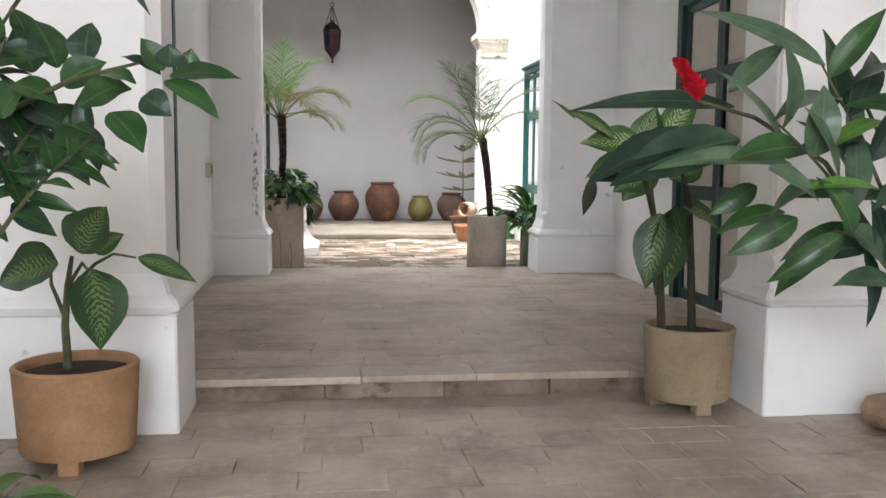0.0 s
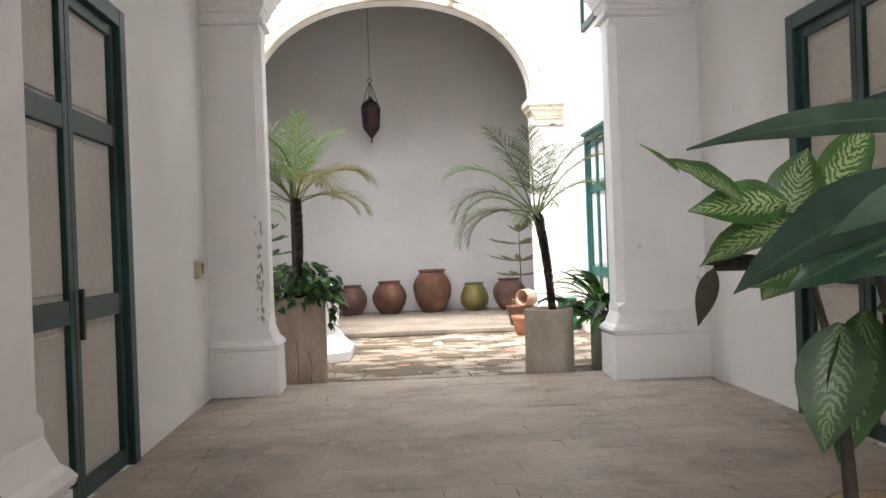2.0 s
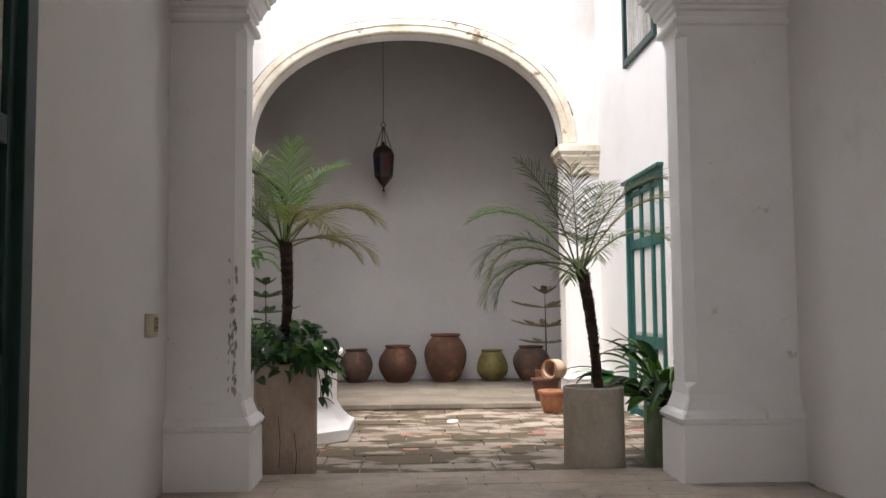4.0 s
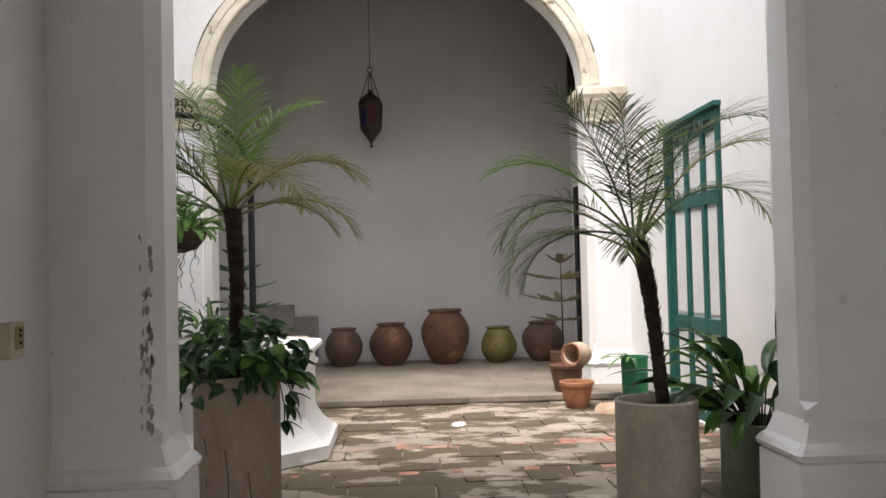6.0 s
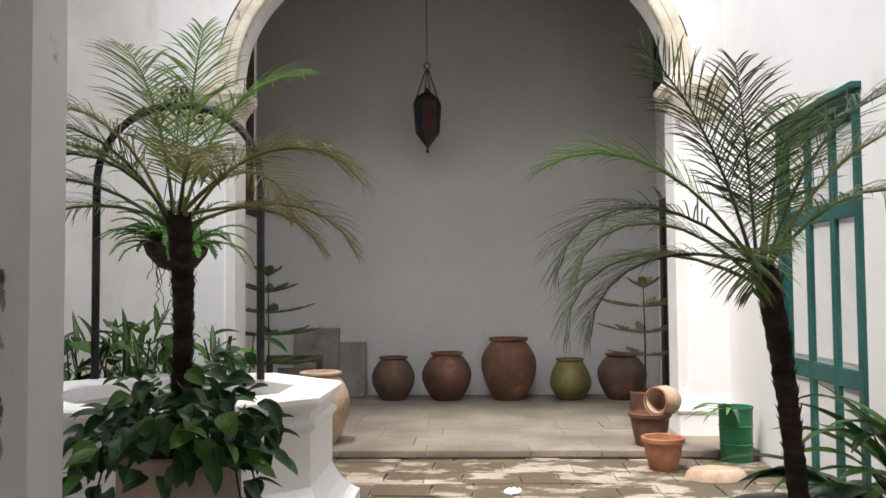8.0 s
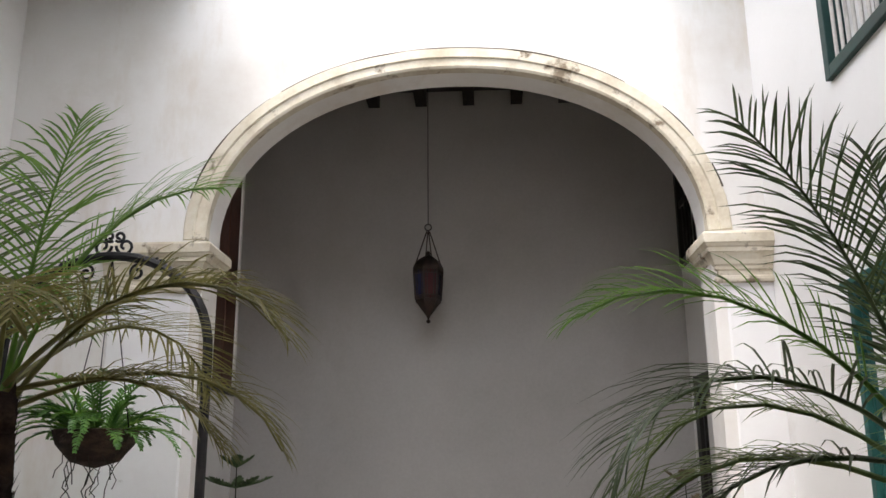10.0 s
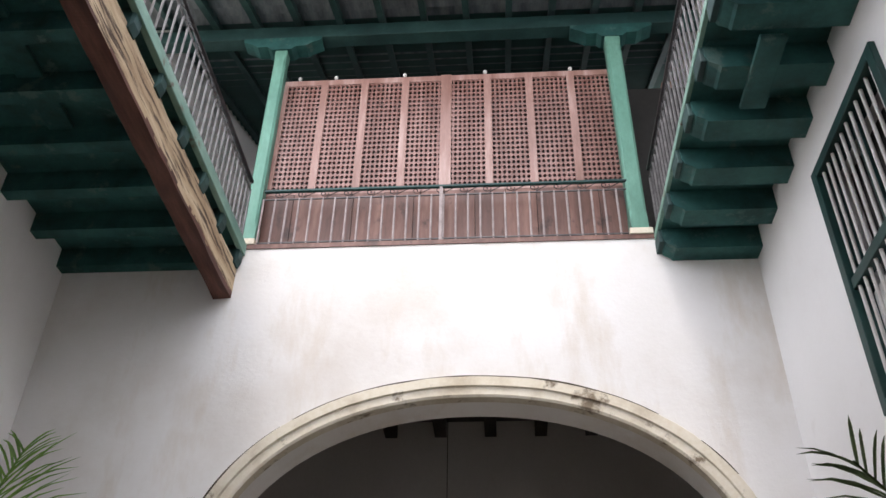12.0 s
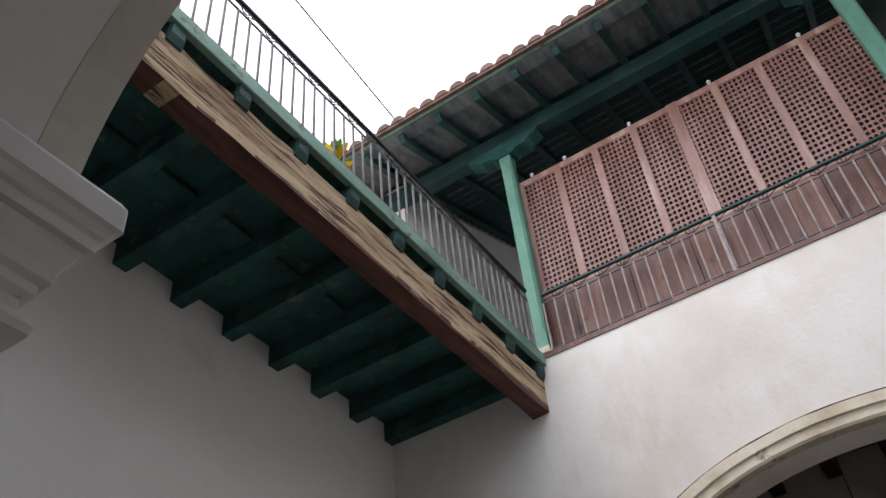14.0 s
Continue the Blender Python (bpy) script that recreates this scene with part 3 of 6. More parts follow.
structure("wall_gallery_left", bm, PLASTER, "shaded plaster end wall of the upper gallery", "wall")
for x0, x1 in ((-3.2, -3.03), (1.33, 1.53)):
    post = thing("gallery_post", Matrix.Translation(((x0 + x1) / 2, Y_FAR + 0.12, 8.06)), "sea-green painted timber post on a stone block", "post", "gallery posts")
    w = (x1 - x0) / 2
    bm = bmesh.new()
    box(bm, -w - 0.03, w + 0.03, -0.15, 0.13, 0.0, 0.085, 0.01)
    part("base_block", bm, CREAM, post, "cream stone base block")
    bm = bmesh.new()
    loft(bm, [ring_rect(-w, w, -w, w, z, c) for z, c in ((0.085, 0.005), (0.3, 0.005), (0.38, 0.03), (3.2, 0.03), (3.28, 0.005), (3.52, 0.005))])
    part("shaft", bm, GREEN_POST, post)
    bm = bmesh.new()
    prof = [(-0.55, 3.62), (-0.55, 3.56), (-0.42, 3.50), (-0.34, 3.44), (-0.2, 3.44), (-0.14, 3.38), (0.14, 3.38), (0.2, 3.44), (0.34, 3.44), (0.42, 3.50), (0.55, 3.56), (0.55, 3.62)]
    loft(bm, [[(x, -0.11, z) for x, z in prof], [(x, 0.11, z) for x, z in prof]])
    part("bolster", bm, GREEN_JOIST, post, "shaped green bolster")
bm = bmesh.new()
box(bm, -7.2, XR, Y_FAR + 0.02, Y_FAR + 0.22, 11.68, 11.92, 0.01)
structure("eave_beam", bm, GREEN_RAFTER, "green timber wall plate under the eave", "beam")

screen = thing("lattice_screen", Matrix.Translation((-0.85, 19.36, 8.06)), "varnished timber lattice screen closing the gallery", "screen")
cols, x_lo, x_hi, z_lo, z_hi = 8, -2.19, 2.24, 1.00, 2.86
cw = (x_hi - x_lo) / cols
for c in range(cols):
    xa, xb = x_lo + c * cw + 0.04, x_lo + (c + 1) * cw - 0.04
    bm = bmesh.new()
    nx, nz = 8, 23
    px, pz = (xb - xa) / nx, (z_hi - z_lo) / nz
    for i in range(nx):
        for k in range(nz):
            cx, cz = xa + (i + 0.5) * px, z_lo + (k + 0.5) * pz
            rx, rz = px * 0.37, pz * 0.36
            outer = [(cx - px / 2, cz - pz / 2), (cx, cz - pz / 2), (cx + px / 2, cz - pz / 2), (cx + px / 2, cz), (cx + px / 2, cz + pz / 2), (cx, cz + pz / 2), (cx - px / 2, cz + pz / 2), (cx - px / 2, cz)]
            a0 = [(-3 + j) * math.pi / 4 for j in range(8)]
            of = [bm.verts.new((x, -0.012, z)) for x, z in outer]
            inn = [bm.verts.new((cx + rx * math.cos(a), -0.012, cz + rz * math.sin(a))) for a in a0]
            ib = [bm.verts.new((cx + rx * math.cos(a), 0.012, cz + rz * math.sin(a))) for a in a0]
            for j in range(8):
                q = (j + 1) % 8
                bm.faces.new((of[j], of[q], inn[q], inn[j]))
                bm.faces.new((inn[j], inn[q], ib[q], ib[j]))
    bmesh.ops.remove_doubles(bm, verts=bm.verts, dist=1e-4)
    part("lattice_panel", bm, LATTICE, screen, "pierced brown lattice panel")
for c in range(cols + 1):
    x = x_lo + c * cw
    w = 0.05 if c != cols // 2 else 0.075
    soft_box("stile", (x - w, x + w, -0.03, 0.02, z_lo - 0.05, z_hi + 0.06 + (0.05 if c == cols // 2 else 0)), LATTICE_STILE, screen, "", 0.006)
for nm, za, zb in (("bottom_rail", z_lo - 0.08, z_lo), ("top_rail", z_hi, z_hi + 0.10)):
    soft_box(nm, (x_lo - 0.06, x_hi + 0.06, -0.024, 0.016, za, zb), LATTICE_STILE, screen, "", 0.006)
for i in range(12):
    x = x_lo - 0.02 + i * (x_hi - x_lo + 0.04) / 12
    soft_box("skirt_board", (x + 0.003, x + (x_hi - x_lo + 0.04) / 12 - 0.003, -0.02 - 0.003 * (i % 2), 0.01, 0.0, z_lo - 0.08), SKIRT_BOARD, screen, "", 0.004)
for x in (-2.0, -1.5, -0.55, 0.55, 1.7):
    bm = bmesh.new()
    lathe(bm, [(0.02, 0.0), (0.022, 0.03), (0.03, 0.045), (0.045, 0.075), (0.045, 0.1), (0.03, 0.13), (0.006, 0.145)], 12)
    ob = tagged(part("light_bulb", bm, BAR_WHITE, None, "", True), "small pale bulb fixed on the lattice top rail", "bulb", "bulbs above the lattice")
    ob.location = (-0.85 + x, 19.356, 8.06 + z_hi + 0.098)
    ob.scale = (0.62, 0.62, 0.62)
# Near-black sheet in place of the gallery's shade, behind the lattice holes.
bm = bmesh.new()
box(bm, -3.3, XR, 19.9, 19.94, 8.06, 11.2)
structure("gallery_shade_sheet", bm, ROOM_SHADE, "near-black sheet standing for shade behind the lattice screen", "wall")

roof = thing("tiled_roof", Matrix.Translation((-2.0, 18.1, 11.9)), "weathered clay-tile roof on green rafters", "roof")
SL = math.tan(radians(22))


def roof_part(name, bm, material, label=""):
    bmesh.ops.transform(bm, matrix=Matrix.Translation((2.0, -18.1, -11.98)), verts=bm.verts)
    return part(name, bm, material, roof, label, smooth=(name == "tile_row"))


for i in range(16):
    x = -6.55 + i * 0.6
    bm = bmesh.new()
    loft(bm, [[(x - 0.045, y, z0), (x + 0.045, y, z0), (x + 0.045, y, z0 + 0.13), (x - 0.045, y, z0 + 0.13)] for y, z0 in ((18.16, 11.74), (18.22, 11.70), (24.2, 11.70 + 5.98 * SL))])
    roof_part("rafter", bm, GREEN_RAFTER)
bm = bmesh.new()
for i in range(16):
    y = 18.12 + i * 0.215
    box(bm, -7.3, 3.3, y, y + 0.205, 11.835 + (y - 18.12) * SL, 11.86 + (y - 18.12) * SL + 0.02)
roof_part("eave_boards", bm, EAVE_BOARD)
# Extra board layer in dark green: the gallery's shade is put into its colour.
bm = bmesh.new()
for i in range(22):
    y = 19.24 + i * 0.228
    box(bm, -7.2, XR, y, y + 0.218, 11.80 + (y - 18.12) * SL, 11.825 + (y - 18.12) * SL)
roof_part("ceiling_boards", bm, GREEN_DOOR, "dark green boards over the gallery, coloured dark for its shade")
bm = bmesh.new()
box(bm, -7.3, 1.3, 18.07, 18.115, 11.85, 11.90, 0.008)
roof_part("fascia", bm, MINT)
for i in range(38):
    x = -7.2 + i * 0.24
    bm = bmesh.new()
    for j in range(16):
        y0, y1 = 17.98 + j * 0.42, 17.98 + (j + 1) * 0.42 + 0.06
        lift = 0.012 * random.random()
        rings = []
        for y, rr in ((y0, 0.105), (y1, 0.088)):
            z = 11.895 + (y - 18.12) * SL + lift + (0.03 if y == y0 else 0.0)
            arc = [(x + rr * math.cos(a), y, z + rr * math.sin(a)) for a in [math.pi * k / 8 for k in range(9)]]
            arc += [] if j == 0 else [(x + (rr - 0.018) * math.cos(a), y, z + (rr - 0.018) * math.sin(a)) for a in [math.pi * (8 - k) / 8 for k in range(9)]]
            rings.append(arc)
        loft(bm, rings)
    roof_part("tile_row", bm, ROOF_TILE)
bm = bmesh.new()
loft(bm, [[(-7.3, y, 11.88 + (y - 18.12) * SL), (3.3, y, 11.88 + (y - 18.12) * SL), (3.3, y, 11.955 + (y - 18.12) * SL), (-7.3, y, 11.955 + (y - 18.12) * SL)] for y in (17.995, 24.7)])
roof_part("tile_bed", bm, ROOF_TILE)

# roof of the right wing, above the narrow balcony
roof2 = thing("wing_roof", Matrix.Translation((1.2, 15.0, 11.9)), "green boarded eave of the side wing", "roof")
bm = bmesh.new()
for i in range(9):
    x = 1.25 + i * 0.215
    box(bm, x, x + 0.205, 12.0, 18.1 + min(0.9, (x - 1.2)), 11.83 + (x - 1.25) * SL, 11.87 + (x - 1.25) * SL)
bmesh.ops.transform(bm, matrix=Matrix.Translation((-1.2, -15.0, -11.9)), verts=bm.verts)
part("eave_boards", bm, GREEN_JOIST, roof2)
for i in range(11):
    y = 12.2 + i * 0.56
    bm = bmesh.new()
    loft(bm, [[(x, y - 0.045, z), (x, y + 0.045, z), (x, y + 0.045, z + 0.12), (x, y - 0.045, z + 0.12)] for x, z in ((1.27, 11.71), (3.0, 11.71 + 1.73 * SL))])
    bmesh.ops.transform(bm, matrix=Matrix.Translation((-1.2, -15.0, -11.9)), verts=bm.verts)
    part("rafter", bm, GREEN_JOIST, roof2)
bm = bmesh.new()
loft(bm, [[(1.2, y, 11.88), (3.1, y, 11.88 + 1.9 * SL), (3.1, y, 11.95 + 1.9 * SL), (1.2, y, 11.95)] for y in (12.0, 18.3)])
bmesh.ops.transform(bm, matrix=Matrix.Translation((-1.2, -15.0, -11.9)), verts=bm.verts)
part("tile_bed", bm, ROOF_TILE, roof2)
bm = bmesh.new()
tube(bm, [(-4.35, 9.0, 14.6), (-4.3, 14.0, 12.9), (-4.15, 18.1, 11.95)], 0.012, 5)
tagged(part("overhead_cable", bm, IRON_DARK), "thin dark cable running down to the eave", "cable")


# ---- doors and windows ----
def panel_door(name, x, facing, y0, y1, z0, z1, frame_mat, panel_mat, rails, label, leaves=2, frame_w=0.12, hood=False):
    """A framed, panelled double door lying in the wall plane x; facing 1 looks to +x, -1 to -x."""
    ob = thing(name, Matrix.Translation((x, (y0 + y1) / 2, z0)), label, "door", "", "structure")
    w, h, s = (y1 - y0) / 2, z1 - z0, facing

    def slab(nm, ya, yb, za, zb, d0, d1, mat, bev=0.008, par=ob):
        a, b = sorted((d0 * s, d1 * s))
        return soft_box(nm, (a, b, ya, yb, za, zb), mat, par, "", bev)
    for ya, yb in ((-w, -w + frame_w), (w - frame_w, w)):
        slab("jamb", ya, yb, 0, h, -0.12, 0.035, frame_mat)
    slab("head", -w + frame_w, w - frame_w, h - frame_w, h, -0.12, 0.034, frame_mat)
    iw = w - frame_w
    lw = 2 * iw / leaves
    for k in range(leaves):
        ya, yb = -iw + k * lw + 0.004, -iw + (k + 1) * lw - 0.004
        bm = bmesh.new()
        a, b = sorted((-0.075 * s, -0.05 * s))
        box(bm, a, b, ya, yb, 0.01, h - frame_w - 0.005)
        leaf_ob = part("door_leaf", bm, panel_mat, ob, "closed door leaf")
        sw = 0.075 if not hood else 0.042
        bars = [(ya, ya + sw), (yb - sw, yb)]
        for sa, sb in bars:
            slab("stile", sa, sb, 0.01, h - frame_w - 0.005, -0.055, -0.012, frame_mat, 0.006, leaf_ob)
        for za, zb in rails:
            slab("rail", ya + sw, yb - sw, za, zb, -0.055, -0.014, frame_mat, 0.006, leaf_ob)
        zs = [0.01] + [v for r in rails for v in r] + [h - frame_w]
        for za, zb in zip(zs[2::2], zs[3::2]):
            if zb - za > 0.15:
                slab("raised_panel", ya + sw + 0.035, yb - sw - 0.035, za + 0.035, zb - 0.035, -0.056, -0.036, panel_mat, 0.014, leaf_ob)
    if hood:
        slab("hood", -w - 0.03, w + 0.03, h, h + 0.05, -0.02, 0.08, frame_mat)
    return ob


d1 = panel_door("door_1", XL, 1, 7.46, 9.50, Z_UP, 3.28, GREEN_DOOR, DOOR_PANEL, [(0.01, 0.12), (1.05, 1.19), (2.18, 2.32), (2.93, 3.005)], "closed dark green double door with off-white panels")
bm = bmesh.new()
box(bm, 0.0, 0.03, 0.02, 0.055, 0.95, 1.25, 0.006)
part("latch_plate", bm, DARK_WOOD, d1, "blackened latch plate")
panel_door("door_2", XR, -1, 8.12, 10.02, Z_UP, 3.28, GREEN_DOOR, DOOR_PANEL, [(0.01, 0.12), (1.05, 1.19), (2.18, 2.32), (2.93, 3.005)], "closed dark green double door with off-white panels")
panel_door("door_3", XR, -1, 15.6, 17.34, Z_CT, 3.27, GREEN_LEAF_DOOR, WHITE_PANEL, [(0.01, 0.10), (0.95, 1.10), (2.28, 2.42), (3.02, 3.085)], "sea-green framed double door with white panels", 3, frame_w=0.085, hood=True)
panel_door("door_4", XR, -1, 21.1, 22.6, Z_PLAT, 3.15, DARK_WOOD, PLASTER, [(0.01, 0.1), (0.8, 0.9), (2.7, 2.86)], "dark framed door of the loggia", 1, frame_w=0.2)


def barred_window(name, x, y0, y1, z0, z1, zm, frame_mat, bar_mat, label, panes=True, nb=11):
    ob = thing(name, Matrix.Translation((x, (y0 + y1) / 2, z0)), label, "window", "", "structure")
    w, h, m = (y1 - y0) / 2, z1 - z0, zm - z0
    f = 0.10
    for nm, ya, yb, za, zb in (("frame_side", -w, -w + f, 0, h), ("frame_side", w - f, w, 0, h), ("frame_head", -w + f, w - f, h - f, h), ("frame_sill", -w + f, w - f, 0, f)):
        soft_box(nm, (-0.05, 0.14, ya, yb, za, zb), frame_mat, ob, "", 0.008)
    soft_box("cross_rail", (-0.03, 0.06, -w + f, w - f, m - 0.05, m + 0.05), frame_mat, ob, "", 0.008)
    soft_box("mullion", (0.06, 0.12, -0.05, 0.05, f, h - f), frame_mat, ob, "", 0.008)
    bm = bmesh.new()
    tube(bm, [(0, 0, f - 0.02), (0, 0, h - f + 0.02)], 0.016, 8)
    me = mesh_of("bar", bm, bar_mat, True)
    for i in range(nb):
        o = new("bar", me)
        o.parent = ob
        o.location = (0.0, -w + f + (2 * w - 2 * f) * (i + 0.5) / nb, 0)
    if panes:
        for ya, yb in ((-w + f + 0.03, -0.06), (0.06, w - f - 0.03)):
            soft_box("shutter", (0.10, 0.13, ya, yb, f + 0.01, m - 0.10), WHITE_PANEL, ob, "white lower shutter", 0.006)
    # Dark sheet instead of a room: its colour stands for the shade inside.
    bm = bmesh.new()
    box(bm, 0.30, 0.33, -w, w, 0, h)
    part("room_shade_sheet", bm, ROOM_SHADE, ob, "dark sheet standing for the dim room behind the bars")
    return ob


barred_window("window_1", XR, 15.68, 17.22, 4.94, 7.25, 6.03, GREEN_DOOR, BAR_WHITE, "green framed window with pale bars and half shutters")
barred_window("window_2", XR, 21.4, 22.8, 4.70, 6.33, 5.6, DARK_WOOD, DARK_WOOD, "dark barred window high in the loggia wall", False, 6)
shut = thing("window_3", Matrix.Translation((-3.74, 22.34, 2.98)), "tall dark brown shuttered window of the loggia", "window", "", "structure")
for k in range(2):
    soft_box("shutter", (-0.08, -0.02, -0.49 + k * 0.5, -0.01 + k * 0.5 - 0.01, 0.12, 4.0), SHUTTER, shut, "", 0.01)
soft_box("window_frame", (-0.2, 0.05, -0.49, 0.49, 0.0, 0.12), DARK_WOOD, shut, "", 0.01)

# switch plate and small boxes in the passage
sw_box = thing("switch_box", Matrix.Translation((XL, 11.55, 1.42)), "small yellowed switch box on the plaster wall", "switch")
soft_box("housing", (-0.01, 0.055, -0.075, 0.075, -0.07, 0.10), two_scale("yellowed_plastic", (0.55, 0.50, 0.38), (0.48, 0.43, 0.32), (0.6, 0.55, 0.44), 0.5), sw_box, "", 0.01)
soft_box("switch_face", (0.052, 0.062, -0.03, 0.055, -0.03, 0.08), two_scale("old_brass", (0.30, 0.22, 0.08), (0.2, 0.15, 0.06), (0.36, 0.28, 0.12), 0.4), sw_box, "", 0.003)
for dz in (0.0, 0.035, 0.06):
    soft_box("toggle", (0.06, 0.07, 0.0, 0.018, dz - 0.006, dz + 0.008), DARK_WOOD, sw_box, "", 0.002)
cctv = thing("dark_lamp", Matrix.Translation((1.62, 12.02, 4.42)), "small dark spotlight on the pillar capital", "lamp")
bm = bmesh.new()
tube(bm, [(0.05, 0, -0.1), (0.05, 0, 0.0)], 0.012, 6)
part("stem", bm, IRON_DARK, cctv)
bm = bmesh.new()
lathe(bm, [(0.02, -0.05), (0.045, -0.03), (0.05, 0.03), (0.035, 0.06)], 14, 0.05, 0)
part("head", bm, IRON_DARK, cctv)

# ---- materials of the things ----
TERRACOTTA = two_scale("terracotta", (0.340, 0.145, 0.076), (0.238, 0.102, 0.060), (0.425, 0.212, 0.128), 0.85, 5, 40, 0.25, 0.003, stain=(0.5, 0.42, 0.36), stain_at=(0.66, 0.8), stain_scale=6, source="Object")
JAR_CLAY = two_scale("old_jar_clay", (0.135, 0.066, 0.042), (0.075, 0.044, 0.033), (0.21, 0.105, 0.066), 0.8, 2.6, 34, 0.4, 0.004, stain=(0.29, 0.145, 0.08), stain_at=(0.55, 0.70), stain_scale=2.6, tint=0.12, source="Object")
JAR_GREY = two_scale("sooty_jar_clay", (0.12, 0.07, 0.05), (0.061, 0.043, 0.036), (0.166, 0.108, 0.083), 0.8, 2.6, 34, 0.4, 0.004, stain=(0.25, 0.125, 0.075), stain_at=(0.55, 0.70), stain_scale=2.6, source="Object")
JAR_GLAZE = two_scale("olive_glazed_clay", (0.158, 0.137, 0.040), (0.094, 0.072, 0.036), (0.238, 0.209, 0.065), 0.55, 3.0, 30, 0.3, 0.004, stain=(0.12, 0.08, 0.055), stain_at=(0.55, 0.66), stain_scale=3, source="Object")
PALE_CLAY = two_scale("pale_clay", (0.45, 0.33, 0.24), (0.34, 0.23, 0.16), (0.55, 0.43, 0.33), 0.85, 4, 30, 0.3, 0.004, source="Object")
CEMENT = two_scale("mossy_cement", (0.46, 0.41, 0.335), (0.36, 0.32, 0.255), (0.54, 0.49, 0.41), 0.9, 2.2, 30, 0.4, 0.005, stretch=(1, 1, 0.6), stain=(0.15, 0.125, 0.09), stain_at=(0.62, 0.76), stain_scale=2.8, stain_stretch=(1, 1, 0.4), source="Object")
CEMENT_RED = two_scale("rust_stained_cement", (0.43, 0.34, 0.265), (0.32, 0.245, 0.185), (0.50, 0.42, 0.345), 0.9, 2.0, 30, 0.4, 0.005, stretch=(1, 1, 0.5), stain=(0.34, 0.19, 0.14), stain_at=(0.58, 0.75), stain_scale=2.6, stain_stretch=(1, 1, 0.4), source="Object")
SAND_POT = two_scale("sandy_cement_pot", (0.36, 0.215, 0.115), (0.27, 0.155, 0.08), (0.44, 0.285, 0.165), 0.9, 3, 60, 0.5, 0.004, stain=(0.27, 0.19, 0.12), stain_at=(0.6, 0.72), stain_scale=5, source="Object")
SAND_POT_GREY = two_scale("grey_sandy_pot", (0.29, 0.225, 0.145), (0.22, 0.17, 0.105), (0.36, 0.29, 0.195), 0.9, 3, 60, 0.5, 0.004, stain=(0.2, 0.16, 0.11), stain_at=(0.6, 0.72), stain_scale=5, source="Object")
SOIL = two_scale("dark_soil", (0.045, 0.028, 0.018), (0.025, 0.016, 0.01), (0.075, 0.05, 0.035), 0.95, 10, 60, 1.0, 0.01)
GREEN_PLANTER = two_scale("green_painted_cement", (0.25, 0.30, 0.21), (0.17, 0.21, 0.145), (0.33, 0.38, 0.28), 0.85, 3, 30, 0.4, 0.005, source="Object")
GREEN_BIN = two_scale("green_painted_tin", (0.015, 0.17, 0.075), (0.01, 0.12, 0.05), (0.03, 0.22, 0.10), 0.45, 2, 30, 0.15, 0.003, source="Object")
TRUNK = two_scale("fibrous_palm_trunk", (0.04, 0.024, 0.018), (0.018, 0.012, 0.009), (0.09, 0.055, 0.038), 0.95, 8, 40, 1.0, 0.015, stretch=(1, 1, 2.5))
SLAB_STONE = two_scale("grey_stone_slab", (0.20, 0.185, 0.165), (0.14, 0.13, 0.115), (0.26, 0.24, 0.22), 0.9, 3, 30, 0.4, 0.005, stain=(0.10, 0.085, 0.065), stain_at=(0.6, 0.72), stain_scale=4)
OLD_WOOD = two_scale("old_brown_wood", (0.10, 0.055, 0.035), (0.06, 0.033, 0.022), (0.16, 0.09, 0.06), 0.8, 3, 25, 0.4, 0.005)
STEM_DARK = two_scale("dark_stem", (0.03, 0.025, 0.018), (0.02, 0.017, 0.012), (0.06, 0.05, 0.03), 0.8, 6, 30, 0.3)


